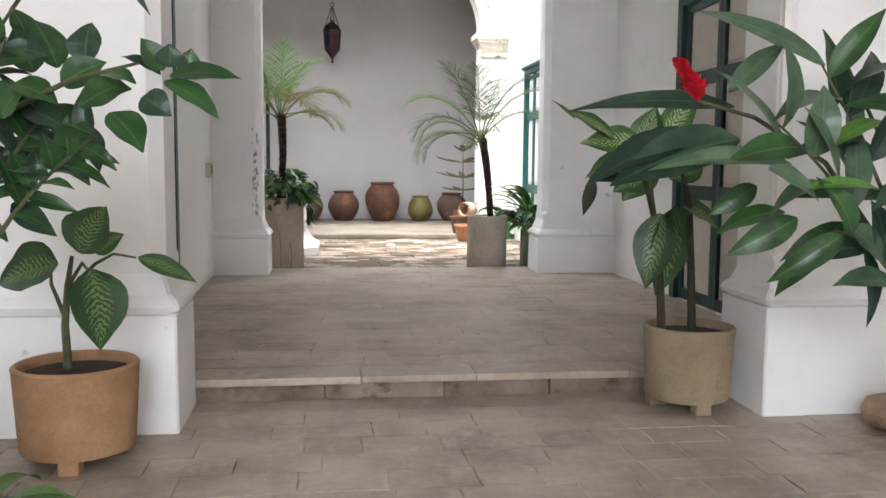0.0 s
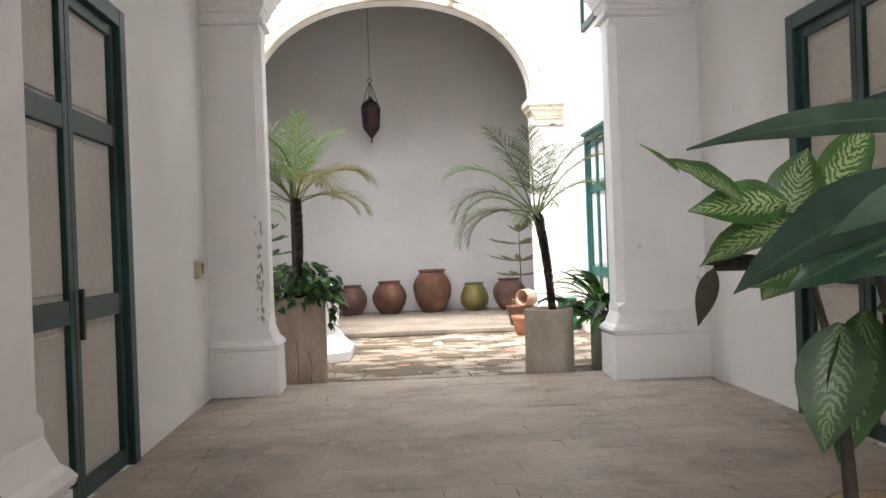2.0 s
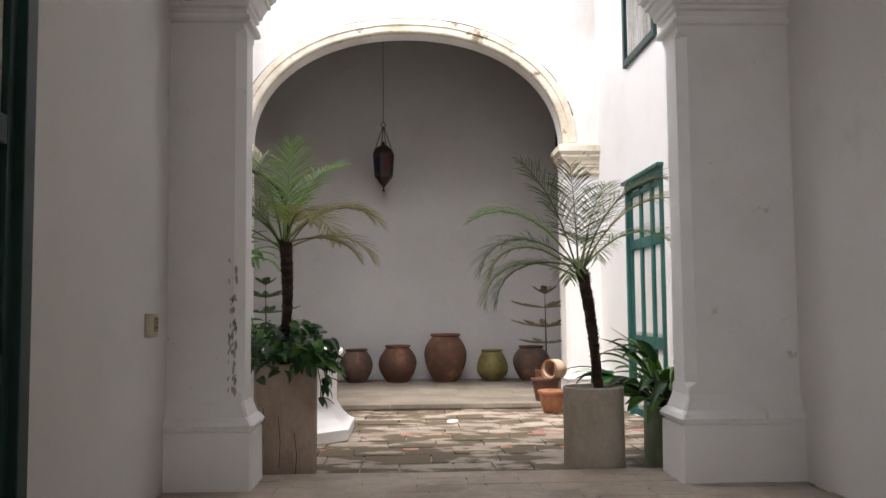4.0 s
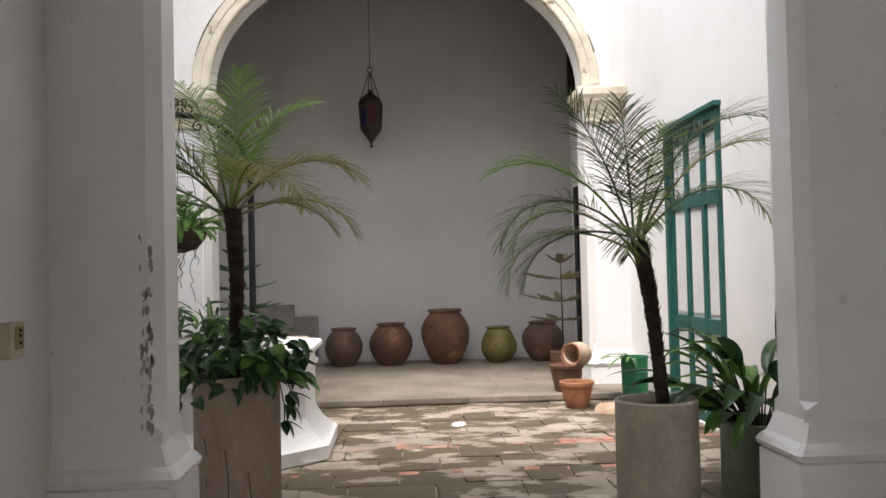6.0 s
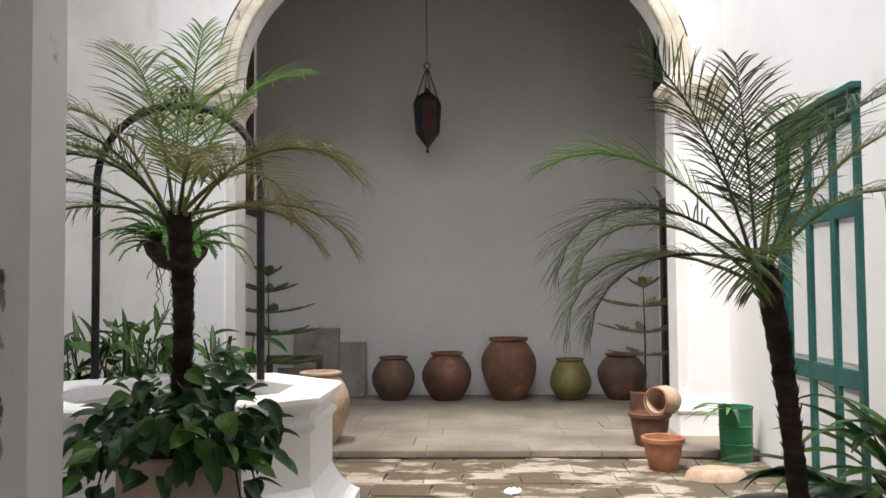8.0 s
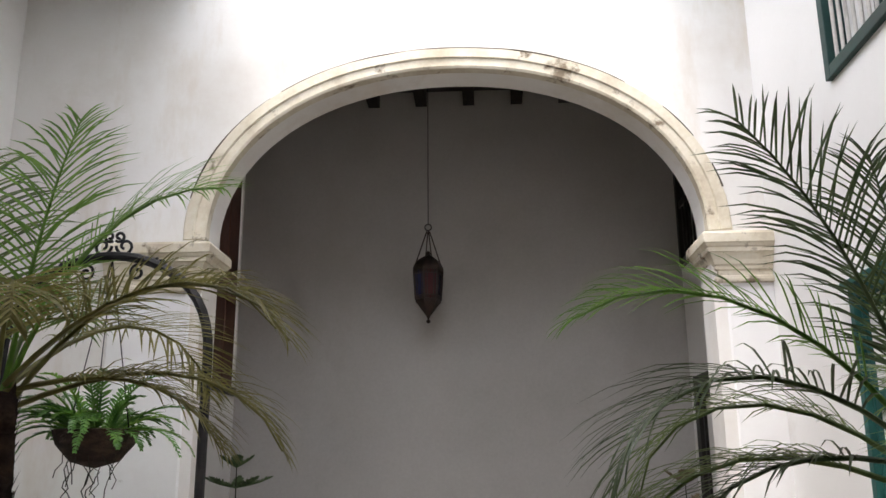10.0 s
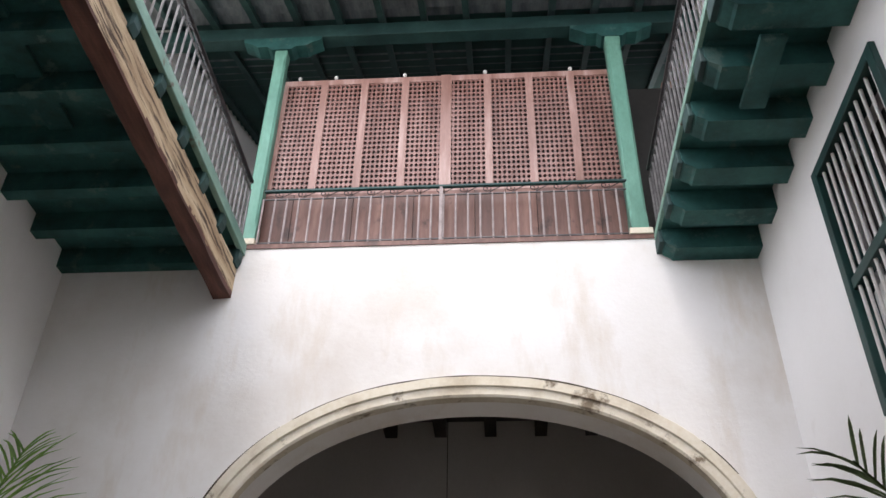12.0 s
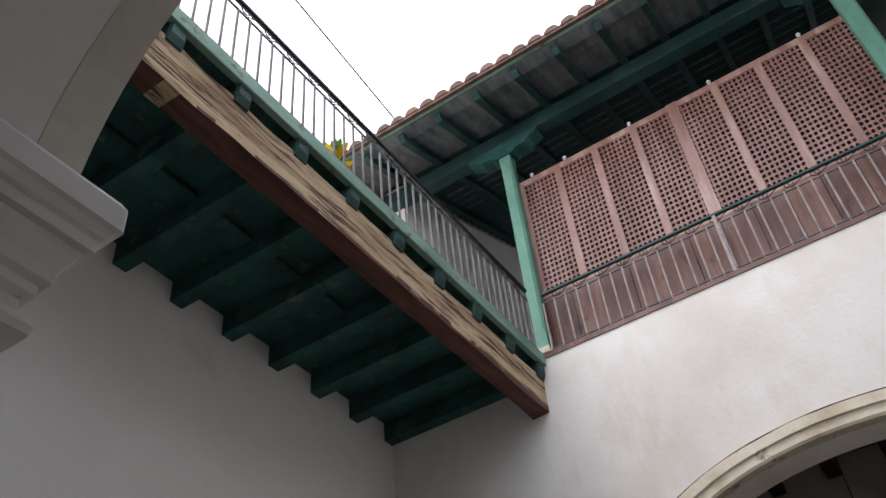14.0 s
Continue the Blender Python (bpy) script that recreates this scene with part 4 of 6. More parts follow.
def leaf_mat(name, col, dark, light, rough=0.4, vein=None, tint=0.18, trans=0.25, rib=None):
    """A leaf: tone that varies from leaf to leaf, some light passing through, and pale side veins where it has them (u across, v along)."""
    m, nt, b = node_mat(name, rough, 0.0, 0.45)
    c = ramp(nt, noise_node(nt, 9, 3, 0.6, source="Object"), [(0.3, dark), (0.5, col), (0.75, light)])
    if vein:
        uv = nt.nodes.new("ShaderNodeUVMap")
        uv.uv_map = "UVMap"
        sep = nt.nodes.new("ShaderNodeSeparateXYZ")
        nt.links.new(uv.outputs["UV"], sep.inputs["Vector"])

        def mth(op, a, bb=None):
            n = nt.nodes.new("ShaderNodeMath")
            n.operation = op
            for i, v in enumerate((a, bb)):
                if v is None:
                    continue
                if isinstance(v, (int, float)):
                    n.inputs[i].default_value = v
                else:
                    nt.links.new(v, n.inputs[i])
            return n.outputs[0]
        side = mth('ABSOLUTE', mth('SUBTRACT', sep.outputs["X"], 0.5))
        wob = noise_node(nt, 22, 3, 0.7, source="Object")
        phase = mth('ADD', mth('SUBTRACT', mth('MULTIPLY', sep.outputs["Y"], 13.0), mth('MULTIPLY', side, 7.0)), mth('MULTIPLY', wob, 2.6))
        stripe = mth('SINE', mth('MULTIPLY', phase, 6.28))
        inside = mth('SUBTRACT', 0.38, side)
        blotch = noise_node(nt, 34, 4, 0.7, source="Object")
        raw = mth('MULTIPLY', mth('ADD', mth('MULTIPLY', stripe, 0.9), mth('MULTIPLY', blotch, 1.2)), mth('MULTIPLY', inside, 4.0))
        mask = ramp(nt, raw, [(vein[1], (0, 0, 0)), (min(vein[1] + 0.5, 1.0), (1, 1, 1))])
        c = mixed(nt, mth('MULTIPLY', mask, 0.8), c, vein[0])
    if rib:
        uvr = nt.nodes.new("ShaderNodeUVMap")
        uvr.uv_map = "UVMap"
        sp = nt.nodes.new("ShaderNodeSeparateXYZ")
        nt.links.new(uvr.outputs["UV"], sp.inputs["Vector"])
        c = mixed(nt, 0.55, c, mixed(nt, ramp(nt, sp.outputs["X"], [(0.44, (0, 0, 0)), (0.5, (1, 1, 1)), (0.56, (0, 0, 0))]), c, rib))
        wave = nt.nodes.new("ShaderNodeTexWave")
        wave.inputs["Scale"].default_value, wave.inputs["Distortion"].default_value = 3.2, 1.5
        wave.bands_direction = 'Y'
        nt.links.new(uvr.outputs["UV"], wave.inputs["Vector"])
        bumped(nt, b, wave.outputs["Fac"], 0.15, 0.003)
    info = nt.nodes.new("ShaderNodeObjectInfo").outputs["Random"]
    geo = nt.nodes.new("ShaderNodeNewGeometry").outputs["Random Per Island"]
    add = nt.nodes.new("ShaderNodeMath")
    add.operation = 'ADD'
    nt.links.new(info, add.inputs[0])
    nt.links.new(geo, add.inputs[1])
    fr = nt.nodes.new("ShaderNodeMath")
    fr.operation = 'FRACT'
    nt.links.new(add.outputs[0], fr.inputs[0])
    c = mixed(nt, 1.0, c, ramp(nt, fr.outputs[0], [(0, (1 - tint, 1 - tint, 1 - tint)), (1, (1 + tint, 1 + tint * 0.9, 1 + tint * 0.3))]), 'MULTIPLY')
    nt.links.new(c, b.inputs["Base Color"])
    tr = nt.nodes.new("ShaderNodeBsdfTranslucent")
    nt.links.new(c, tr.inputs["Color"])
    mx = nt.nodes.new("ShaderNodeMixShader")
    mx.inputs["Fac"].default_value = trans
    nt.links.new(b.outputs["BSDF"], mx.inputs[1])
    nt.links.new(tr.outputs["BSDF"], mx.inputs[2])
    nt.links.new(mx.outputs["Shader"], nt.nodes["Material Output"].inputs["Surface"])
    return m


LEAF = leaf_mat("glossy_green_leaf", (0.027, 0.085, 0.026), (0.016, 0.052, 0.018), (0.05, 0.13, 0.042), 0.3, rib=(0.13, 0.22, 0.08))
LEAF_LIGHT = leaf_mat("bright_green_leaf", (0.09, 0.22, 0.04), (0.05, 0.14, 0.03), (0.15, 0.30, 0.06), 0.38, rib=(0.25, 0.36, 0.12))
LEAF_DARK = leaf_mat("dark_bluish_leaf", (0.026, 0.062, 0.04), (0.016, 0.04, 0.027), (0.045, 0.095, 0.06), 0.3, rib=(0.10, 0.17, 0.10))
LEAF_GREY = leaf_mat("grey_green_ginger_leaf", (0.085, 0.155, 0.095), (0.05, 0.105, 0.064), (0.135, 0.22, 0.135), 0.3, rib=(0.17, 0.26, 0.15))
LEAF_VEIN = leaf_mat("variegated_leaf", (0.03, 0.085, 0.025), (0.02, 0.055, 0.018), (0.05, 0.12, 0.035), 0.35, ((0.20, 0.30, 0.11), 0.58))
LEAF_VEIN_LIGHT = leaf_mat("pale_variegated_leaf", (0.05, 0.13, 0.035), (0.03, 0.085, 0.025), (0.08, 0.18, 0.05), 0.35, ((0.40, 0.52, 0.25), 0.35))
LEAF_BROWN = leaf_mat("withered_leaf", (0.035, 0.032, 0.016), (0.022, 0.02, 0.011), (0.055, 0.045, 0.022), 0.6)
FROND = leaf_mat("palm_frond", (0.155, 0.225, 0.07), (0.10, 0.155, 0.048), (0.23, 0.30, 0.10), 0.38, trans=0.42)
FROND_YELLOW = leaf_mat("yellowing_palm_frond", (0.25, 0.235, 0.075), (0.17, 0.165, 0.055), (0.33, 0.30, 0.11), 0.45, trans=0.35)
FROND_DARK = leaf_mat("dark_palm_frond", (0.085, 0.125, 0.055), (0.055, 0.085, 0.04), (0.13, 0.18, 0.08), 0.35, trans=0.35)
FROND_BRIGHT = leaf_mat("fresh_palm_frond", (0.17, 0.33, 0.06), (0.11, 0.24, 0.04), (0.24, 0.42, 0.09), 0.4, trans=0.45)
PINE = leaf_mat("dull_green_needles", (0.10, 0.165, 0.075), (0.065, 0.11, 0.05), (0.14, 0.22, 0.10), 0.6, trans=0.2)
PINE_BROWN = leaf_mat("yellowed_needles", (0.17, 0.145, 0.085), (0.115, 0.095, 0.06), (0.23, 0.20, 0.12), 0.6, trans=0.25)
RED_BRACT = leaf_mat("red_bract", (0.55, 0.012, 0.03), (0.40, 0.008, 0.02), (0.66, 0.03, 0.05), 0.4, trans=0.3)


# ---- plants ----
def leaf_blade(bm, base, tip_dir, length, width, droop, up=(0, 0, 1), fold=0.25, n=8, shape=0.9, wave=0.0, twist=0.0, seed=0.0, taper=0.75):
    """One leaf blade: a folded, arched strip that is widest before its middle. Returns nothing; uv v runs from base to tip."""
    uvl = bm.loops.layers.uv.get("UVMap") or bm.loops.layers.uv.new("UVMap")
    d = Vector(tip_dir).normalized()
    side = d.cross(Vector(up))
    if side.length < 0.05:
        side = d.cross(Vector((1, 0.3, 0)))
    side.normalize()
    side = Matrix.Rotation(twist, 3, d) @ side
    p = Vector(base)
    step, rows = length / n, []
    for i in range(n + 1):
        t = i / n
        w = width * 0.5 * math.sin(math.pi * min(t ** shape * 0.97 + 0.03, 1)) ** taper if i < n else 0.002
        nrm = side.cross(d).normalized()
        lift = fold * w
        wv = wave * width * math.sin(t * 17 + seed * 5)
        rows.append([p - side * w + nrm * (lift + wv), p - side * w * 0.5 + nrm * lift * 0.4, p.copy(), p + side * w * 0.5 + nrm * lift * 0.4, p + side * w + nrm * (lift - wv)])
        p = p + d * step
        d = (Matrix.Rotation(-droop / n, 3, side) @ d).normalized()
    vs = [[bm.verts.new(q) for q in r] for r in rows]
    for i in range(n):
        for k in range(4):
            f = bm.faces.new((vs[i][k], vs[i][k + 1], vs[i + 1][k + 1], vs[i + 1][k]))
            f.smooth = True
            for lp, (uu, vv) in zip(f.loops, ((k / 4, i / n), ((k + 1) / 4, i / n), ((k + 1) / 4, (i + 1) / n), (k / 4, (i + 1) / n))):
                lp[uvl].uv = (uu, vv)


def part_leaf(parent, material, *args, name="leaf", label="", **kw):
    bm = bmesh.new()
    leaf_blade(bm, *args, **kw)
    me = bpy.data.meshes.new(name)
    bm.to_mesh(me)
    bm.free()
    me.materials.append(material)
    ob = new(name, me)
    ob.parent = parent
    return tagged(ob, label)


def vec(az, el, r=1.0):
    a, e = radians(az), radians(el)
    return Vector((math.cos(a) * math.cos(e), math.sin(a) * math.cos(e), math.sin(e))) * r


def frond(bm, az, el, length, droop, leaf_len, rnd, pairs=44, hang=0.85, start=0.24, width=0.0075, lift=0.28):
    """A feather frond: an arching rib with narrow leaflets on both sides."""
    d = vec(az, el)
    side = d.cross(Vector((0, 0, 1))).normalized()
    p, n = Vector((0, 0, 0)), 24
    pts, dirs = [p.copy()], [d.copy()]
    for i in range(n):
        p = p + d * (length / n)
        k = -radians(droop) / n * (0.25 + 1.5 * i / n)
        d = (Matrix.Rotation(k, 3, side) @ d).normalized()
        pts.append(p.copy())
        dirs.append(d.copy())
    tube(bm, pts[::3], [0.009 * (1 - 0.85 * i / 8) + 0.0015 for i in range(len(pts[::3]))], 5)
    for j in range(pairs):
        t = start + (1 - start) * (j + 0.5) / pairs
        f = t * n
        i = min(int(f), n - 1)
        q = pts[i].lerp(pts[i + 1], f - i)
        dd = dirs[i]
        up = side.cross(dd).normalized()
        ll = leaf_len * (0.55 + 0.45 * math.sin(math.pi * min(1, (t - start) / (1 - start) * 0.85 + 0.18))) * rnd.uniform(0.85, 1.1) * (1 - 0.45 * max(0, t - 0.75) / 0.25)
        for s in (-1, 1):
            ang = radians(rnd.uniform(52, 70) - 24 * t)
            ld = (dd * math.cos(ang) * 1.0 + side * s * math.sin(ang) + up * rnd.uniform(0.0, lift)).normalized()
            a = q.copy()
            w = width * rnd.uniform(0.8, 1.15)
            wd = ld.cross(up).normalized()
            rows = []
            for k in range(5):
                tt = k / 4
                ww = w * (0.35 + 0.65 * math.sin(math.pi * (0.2 + 0.75 * tt))) * (1 if k < 4 else 0.1) * 0.5
                rows.append((a + wd * ww + up * ww * 0.4, a - wd * ww + up * ww * 0.4, a.copy()))
                a = a + ld * (ll / 4)
                ld = (ld + Vector((0, 0, -hang * (0.10 + 0.22 * tt)))).normalized()
            for r0, r1 in zip(rows, rows[1:]):
                v0, v1 = [bm.verts.new(x) for x in r0], [bm.verts.new(x) for x in r1]
                bm.faces.new((v0[0], v0[2], v1[2], v1[0]))
                bm.faces.new((v0[2], v0[1], v1[1], v1[2]))


def palm(name, base, crown_off, pot_fn, fronds, label, rnd_seed, leaf_len):
    ob = thing(name, Matrix.Translation(base), label, "potted palm")
    z_soil = pot_fn(ob)
    rnd = random.Random(rnd_seed)
    p0, p1 = Vector((crown_off[0], 0, z_soil)), Vector((crown_off[1], crown_off[2], crown_off[3]))
    bm = bmesh.new()
    n = 40
    rings = []
    for i in range(n + 1):
        t = i / n
        c = p0.lerp(p1, t) + Vector((0.03 * math.sin(t * 2.6), 0.015 * math.sin(t * 4), 0))
        r = 0.036 + 0.013 * t * t + (0.004 if i % 2 else 0.0) + 0.005 * rnd.random()
        rings.append([tuple(c + Vector((math.cos(a) * r * (1 + 0.18 * rnd.random()), math.sin(a) * r * (1 + 0.18 * rnd.random()), 0.012 * rnd.random()))) for a in [2 * math.pi * k / 14 for k in range(14)]])
    loft(bm, rings)
    for i in range(260):
        t = rnd.random() ** 0.7
        a = rnd.uniform(0, 6.28)
        c = p0.lerp(p1, t) + Vector((0.03 * math.sin(t * 2.6), 0.015 * math.sin(t * 4), 0))
        q = c + Vector((math.cos(a), math.sin(a), 0)) * (0.038 + 0.013 * t * t)
        o = Vector((math.cos(a), math.sin(a), 0)) * rnd.uniform(0.008, 0.03) + Vector((0, 0, rnd.uniform(0.03, 0.08)))
        sd = Vector((-math.sin(a), math.cos(a), 0)) * 0.018
        vs = [bm.verts.new(x) for x in (q - sd, q + sd, q + o)]
        bm.faces.new(vs)
    part("trunk", bm, TRUNK, ob, "dark fibrous trunk")
    for az, el, ln, dr, mat in fronds:
        bm = bmesh.new()
        rise = max(0.0, 16 - max(0, el - 55) * 0.8)
        frond(bm, az + rnd.uniform(-4, 4), el + rise, ln, dr * 1.15 + rise, leaf_len * (ln / 1.1) ** 0.5, rnd, 40, hang=1.15, width=0.0085)
        bmesh.ops.transform(bm, matrix=Matrix.Translation(p1 + vec(az, 0, 0.03) + Vector((0, 0, rnd.uniform(-0.06, 0.05)))), verts=bm.verts)
        part("frond", bm, mat, ob)
    return ob


def pot_cylinder(parent, r, h, material, wall=0.035, feet=0, taper=1.0, soil_drop=0.05, name="pot", lift=0.0):
    bm = bmesh.new()
    prof = [(r * taper * 0.97, lift), (r * taper, lift + 0.02), (r, lift + h - 0.03), (r + 0.004, lift + h - 0.012), (r - 0.008, lift + h), (r - wall + 0.008, lift + h), (r - wall, lift + h - 0.012), (r - wall, lift + h - soil_drop - 0.03)]
    lathe(bm, prof, 40, wobble=0.012)
    pot = part(name, bm, material, parent, "", True)
    bm = bmesh.new()
    lathe(bm, [(r - wall + 0.004, lift + h - soil_drop - 0.035), (r - wall + 0.002, lift + h - soil_drop - 0.01), ((r - wall) * 0.5, lift + h - soil_drop + 0.01), (0.01, lift + h - soil_drop + 0.015)], 24, wobble=0.05)
    part("soil", bm, SOIL, pot, "dark damp soil")
    for k in range(feet):
        a = 2 * math.pi * k / feet + 0.6
        bm = bmesh.new()
        x, y = math.cos(a) * r * 0.68, math.sin(a) * r * 0.68
        box(bm, x - 0.05, x + 0.05, y - 0.05, y + 0.05, 0, lift + 0.01, 0.008)
        part("foot", bm, material, pot)
    return lift + h - soil_drop


# palms in tall cement cylinders at the courtyard edge
def pot_right(ob):
    return pot_cylinder(ob, 0.275, 0.765, CEMENT, 0.03)


def pot_left(ob):
    z = pot_cylinder(ob, 0.285, 1.0, CEMENT_RED, 0.04, soil_drop=0.03)
    bm = bmesh.new()
    for x, z0, z1 in ((-0.02, 0.1, 0.55), (0.12, 0.0, 0.4), (-0.16, 0.3, 0.62)):
        y = -math.sqrt(0.285 ** 2 - x * x) - 0.001
        tube(bm, [(x, y, z0), (x + 0.012, y, (z0 + z1) / 2), (x - 0.008, y, z1)], 0.003, 4)
    part("crack", bm, STEM_DARK, ob, "dark crack in the cement")
    return z


F, FY, FD, FB = FROND, FROND_YELLOW, FROND_DARK, FROND_BRIGHT
palm("potted_palm", (1.18, 13.10, Z_CT), (0.05, -0.10, 0.0, 1.82), pot_right,
     [(196, 66, 1.15, 26, FD), (100, 84, 1.05, 8, FD), (50, 74, 1.0, 35, F), (8, 62, 1.45, 74, FD), (-6, 46, 1.3, 66, FY), (12, 32, 1.2, 92, F),
      (176, 42, 1.2, 72, FB), (190, 24, 1.15, 100, FD), (172, 12, 1.1, 105, F), (184, -2, 0.95, 85, FD), (160, 30, 1.05, 110, F), (70, 35, 1.0, 100, F), (-110, 28, 0.6, 120, F)],
     "slender feather palm in a tall grey cement cylinder", 5, 0.40)
palm("potted_palm", (-1.63, 13.22, Z_CT), (-0.02, -0.02, 0.0, 2.1), pot_left,
     [(6, 44, 1.02, 96, FY), (-8, 28, 1.05, 84, FY), (14, 10, 0.95, 75, FY), (0, -2, 0.75, 60, FY), (40, 66, 1.1, 55, FB), (80, 82, 1.1, 15, FB), (140, 74, 1.1, 40, F), (176, 52, 1.15, 80, FY),
      (168, 34, 1.15, 85, F), (190, 22, 1.1, 90, FD), (182, 4, 1.0, 80, F), (100, 48, 1.0, 90, F), (60, 28, 1.0, 95, FY), (-150, 36, 0.85, 100, F), (-60, 42, 0.75, 105, FY), (212, 46, 1.0, 85, FD)],
     "feather palm with yellowing fronds in a tall stained cement cylinder", 9, 0.37)

# ivy-like undergrowth spilling over the left cylinder
rnd = random.Random(21)
ivy = thing("trailing_vine", Matrix.Translation((-1.63, 13.22, Z_CT + 0.99)), "bushy green trailing vine spilling over the pot rim", "vine")
for k in range(300):
    az, rr = rnd.uniform(0, 360), 0.46 * math.sqrt(rnd.random())
    over = max(0.0, rr - 0.27)
    zz = rnd.uniform(0.0, 0.42) * (1 - rr * 1.1) + 0.05 - over * rnd.uniform(0.2, 1.3)
    p = vec(az, 0, rr) + Vector((0, 0, zz))
    part_leaf(ivy, LEAF if rnd.random() < 0.8 else LEAF_LIGHT, p, vec(az + rnd.uniform(-70, 70), rnd.uniform(-55, 30)), rnd.uniform(0.10, 0.18), rnd.uniform(0.07, 0.105), rnd.uniform(0.3, 1.2), n=5, shape=0.7, fold=0.3, twist=rnd.uniform(-0.7, 0.7))
for az, dz in ((-25, 0.36), (-5, 0.25), (190, 0.3)):
    e = vec(az, 0, 0.33)
    pts = [vec(az, 0, 0.2) + Vector((0, 0, 0.05)), e + Vector((0, 0, 0.0)), e * 1.12 + Vector((0, 0, -dz * 0.5)), e * 1.12 + Vector((0.0, 0, -dz * 0.8))]
    bm = bmesh.new()
    tube(bm, pts, 0.005, 5)
    part("vine_stem", bm, STEM_DARK, ivy)
    for q in pts[2:]:
        for j in range(3):
            part_leaf(ivy, LEAF, q, vec(az + rnd.uniform(-80, 80), rnd.uniform(-80, -10)), rnd.uniform(0.09, 0.15), rnd.uniform(0.06, 0.09), 0.5, n=5, shape=0.7)

# broad strap-leaved plant in a green planter behind the right pillar
lily = thing("potted_lily", Matrix.Translation((1.98, 13.32, Z_CT)), "dark strap-leaved plant in a mossy green cement planter", "potted plant")
zs = pot_cylinder(lily, 0.27, 0.56, GREEN_PLANTER, 0.035)
for k in range(58):
    az = rnd.uniform(95, 300) if k < 38 else rnd.uniform(0, 360)
    el = rnd.uniform(15, 85)
    ln = rnd.uniform(0.38, 0.62)
    st = Vector((0, 0, zs)) + vec(az, 0, 0.1)
    tip = st + vec(az, max(el, 35), rnd.uniform(0.08, 0.55))
    bm = bmesh.new()
    tube(bm, [st, st.lerp(tip, 0.5) + Vector((0, 0, 0.03)), tip], 0.006, 5)
    part("stalk", bm, STEM_DARK, lily)
    part_leaf(lily, LEAF if k % 5 < 2 else LEAF_LIGHT, tip, vec(az + rnd.uniform(-25, 25), el * 0.75), ln, rnd.uniform(0.085, 0.125), rnd.uniform(0.7, 1.9), n=8, shape=0.8, fold=0.3, twist=rnd.uniform(-0.5, 0.5))
part_leaf(lily, LEAF_LIGHT, (-0.05, 0, zs + 0.25), vec(165, 58), 0.75, 0.07, 0.5, n=8, fold=0.4)


# ---- jars against the back wall ----
def jar(name, x, r, h, neck, material, label, tilt=0, y=22.32, belly=0.55, z=Z_PLAT):
    ob = thing(name, pose(x, y, z, tilt, 0, random.uniform(0, 300)), label, "jar", "jars along the wall")
    bm = bmesh.new()
    prof = []
    nr = neck
    for i in range(15):
        t = i / 14
        if t < belly:
            k = t / belly
            rr = r * (0.52 + 0.48 * math.sin(k * math.pi / 2) ** 0.9)
        else:
            k = (t - belly) / (1 - belly)
            rr = nr + (r - nr) * math.cos(k * math.pi / 2) ** 0.85
        prof.append((rr, t * h * 0.93))
    prof += [(nr * 0.97, h * 0.945)]
    lathe(bm, prof, 36, wobble=0.03)
    body = part("body", bm, material, ob, "", True)
    bm = bmesh.new()
    lathe(bm, [(nr * 0.95, h * 0.93), (nr * 1.06, h * 0.945), (nr * 1.16, h * 0.965), (nr * 1.16, h * 0.99), (nr * 1.08, h), (nr * 0.86, h), (nr * 0.82, h * 0.97), (nr * 0.8, h * 0.9)], 32, wobble=0.02)
    part("rim", bm, material, body, "", True)
    return ob


jar("clay_jar", -1.49, 0.325, 0.65, 0.19, JAR_GREY, "squat sooty brown clay jar on the loggia floor")
jar("clay_jar", -0.68, 0.375, 0.715, 0.215, JAR_CLAY, "round reddish brown clay jar on the loggia floor")
jar("clay_jar", 0.255, 0.415, 0.93, 0.255, JAR_CLAY, "large reddish brown clay jar on the loggia floor", belly=0.62)
jar("clay_jar", 1.175, 0.31, 0.61, 0.185, JAR_GLAZE, "small olive-green glazed clay jar on the loggia floor", belly=0.42)
jar("clay_jar", 1.95, 0.37, 0.68, 0.215, JAR_GREY, "dark brown clay jar on the loggia floor", belly=0.6)
jar("terracotta_jar", -1.93, 0.32, 0.78, 0.2, PALE_CLAY, "pale terracotta jar beside the well", y=18.6, belly=0.6)

# pots stacked at the foot of the right loggia pillar
tp = thing("terracotta_pot", Matrix.Translation((1.56, 17.6, Z_CT)) @ Matrix.Scale(0.82, 4), "plain orange terracotta pot on the courtyard floor", "pot")
bm = bmesh.new()
lathe(bm, [(0.14, 0), (0.155, 0.01), (0.21, 0.2), (0.225, 0.32), (0.25, 0.33), (0.255, 0.375), (0.245, 0.385), (0.215, 0.38), (0.2, 0.3), (0.14, 0.05)], 32, wobble=0.01)
part("body", bm, TERRACOTTA, tp, "", True)
tp2 = thing("terracotta_pot", Matrix.Translation((1.60, 18.42, Z_PLAT)), "old brown terracotta pot on the loggia step", "pot")
bm = bmesh.new()
lathe(bm, [(0.13, 0), (0.15, 0.01), (0.19, 0.2), (0.205, 0.3), (0.225, 0.31), (0.23, 0.345), (0.2, 0.35), (0.18, 0.3), (0.13, 0.05)], 28, wobble=0.02)
part("body", bm, JAR_CLAY, tp2, "", True)
tj = thing("tipped_jar", pose(1.76, 18.40, Z_PLAT + 0.475, 0, -84, 40) @ Matrix.Scale(0.76, 4), "pale clay jar lying on its side upon a pot", "jar")
bm = bmesh.new()
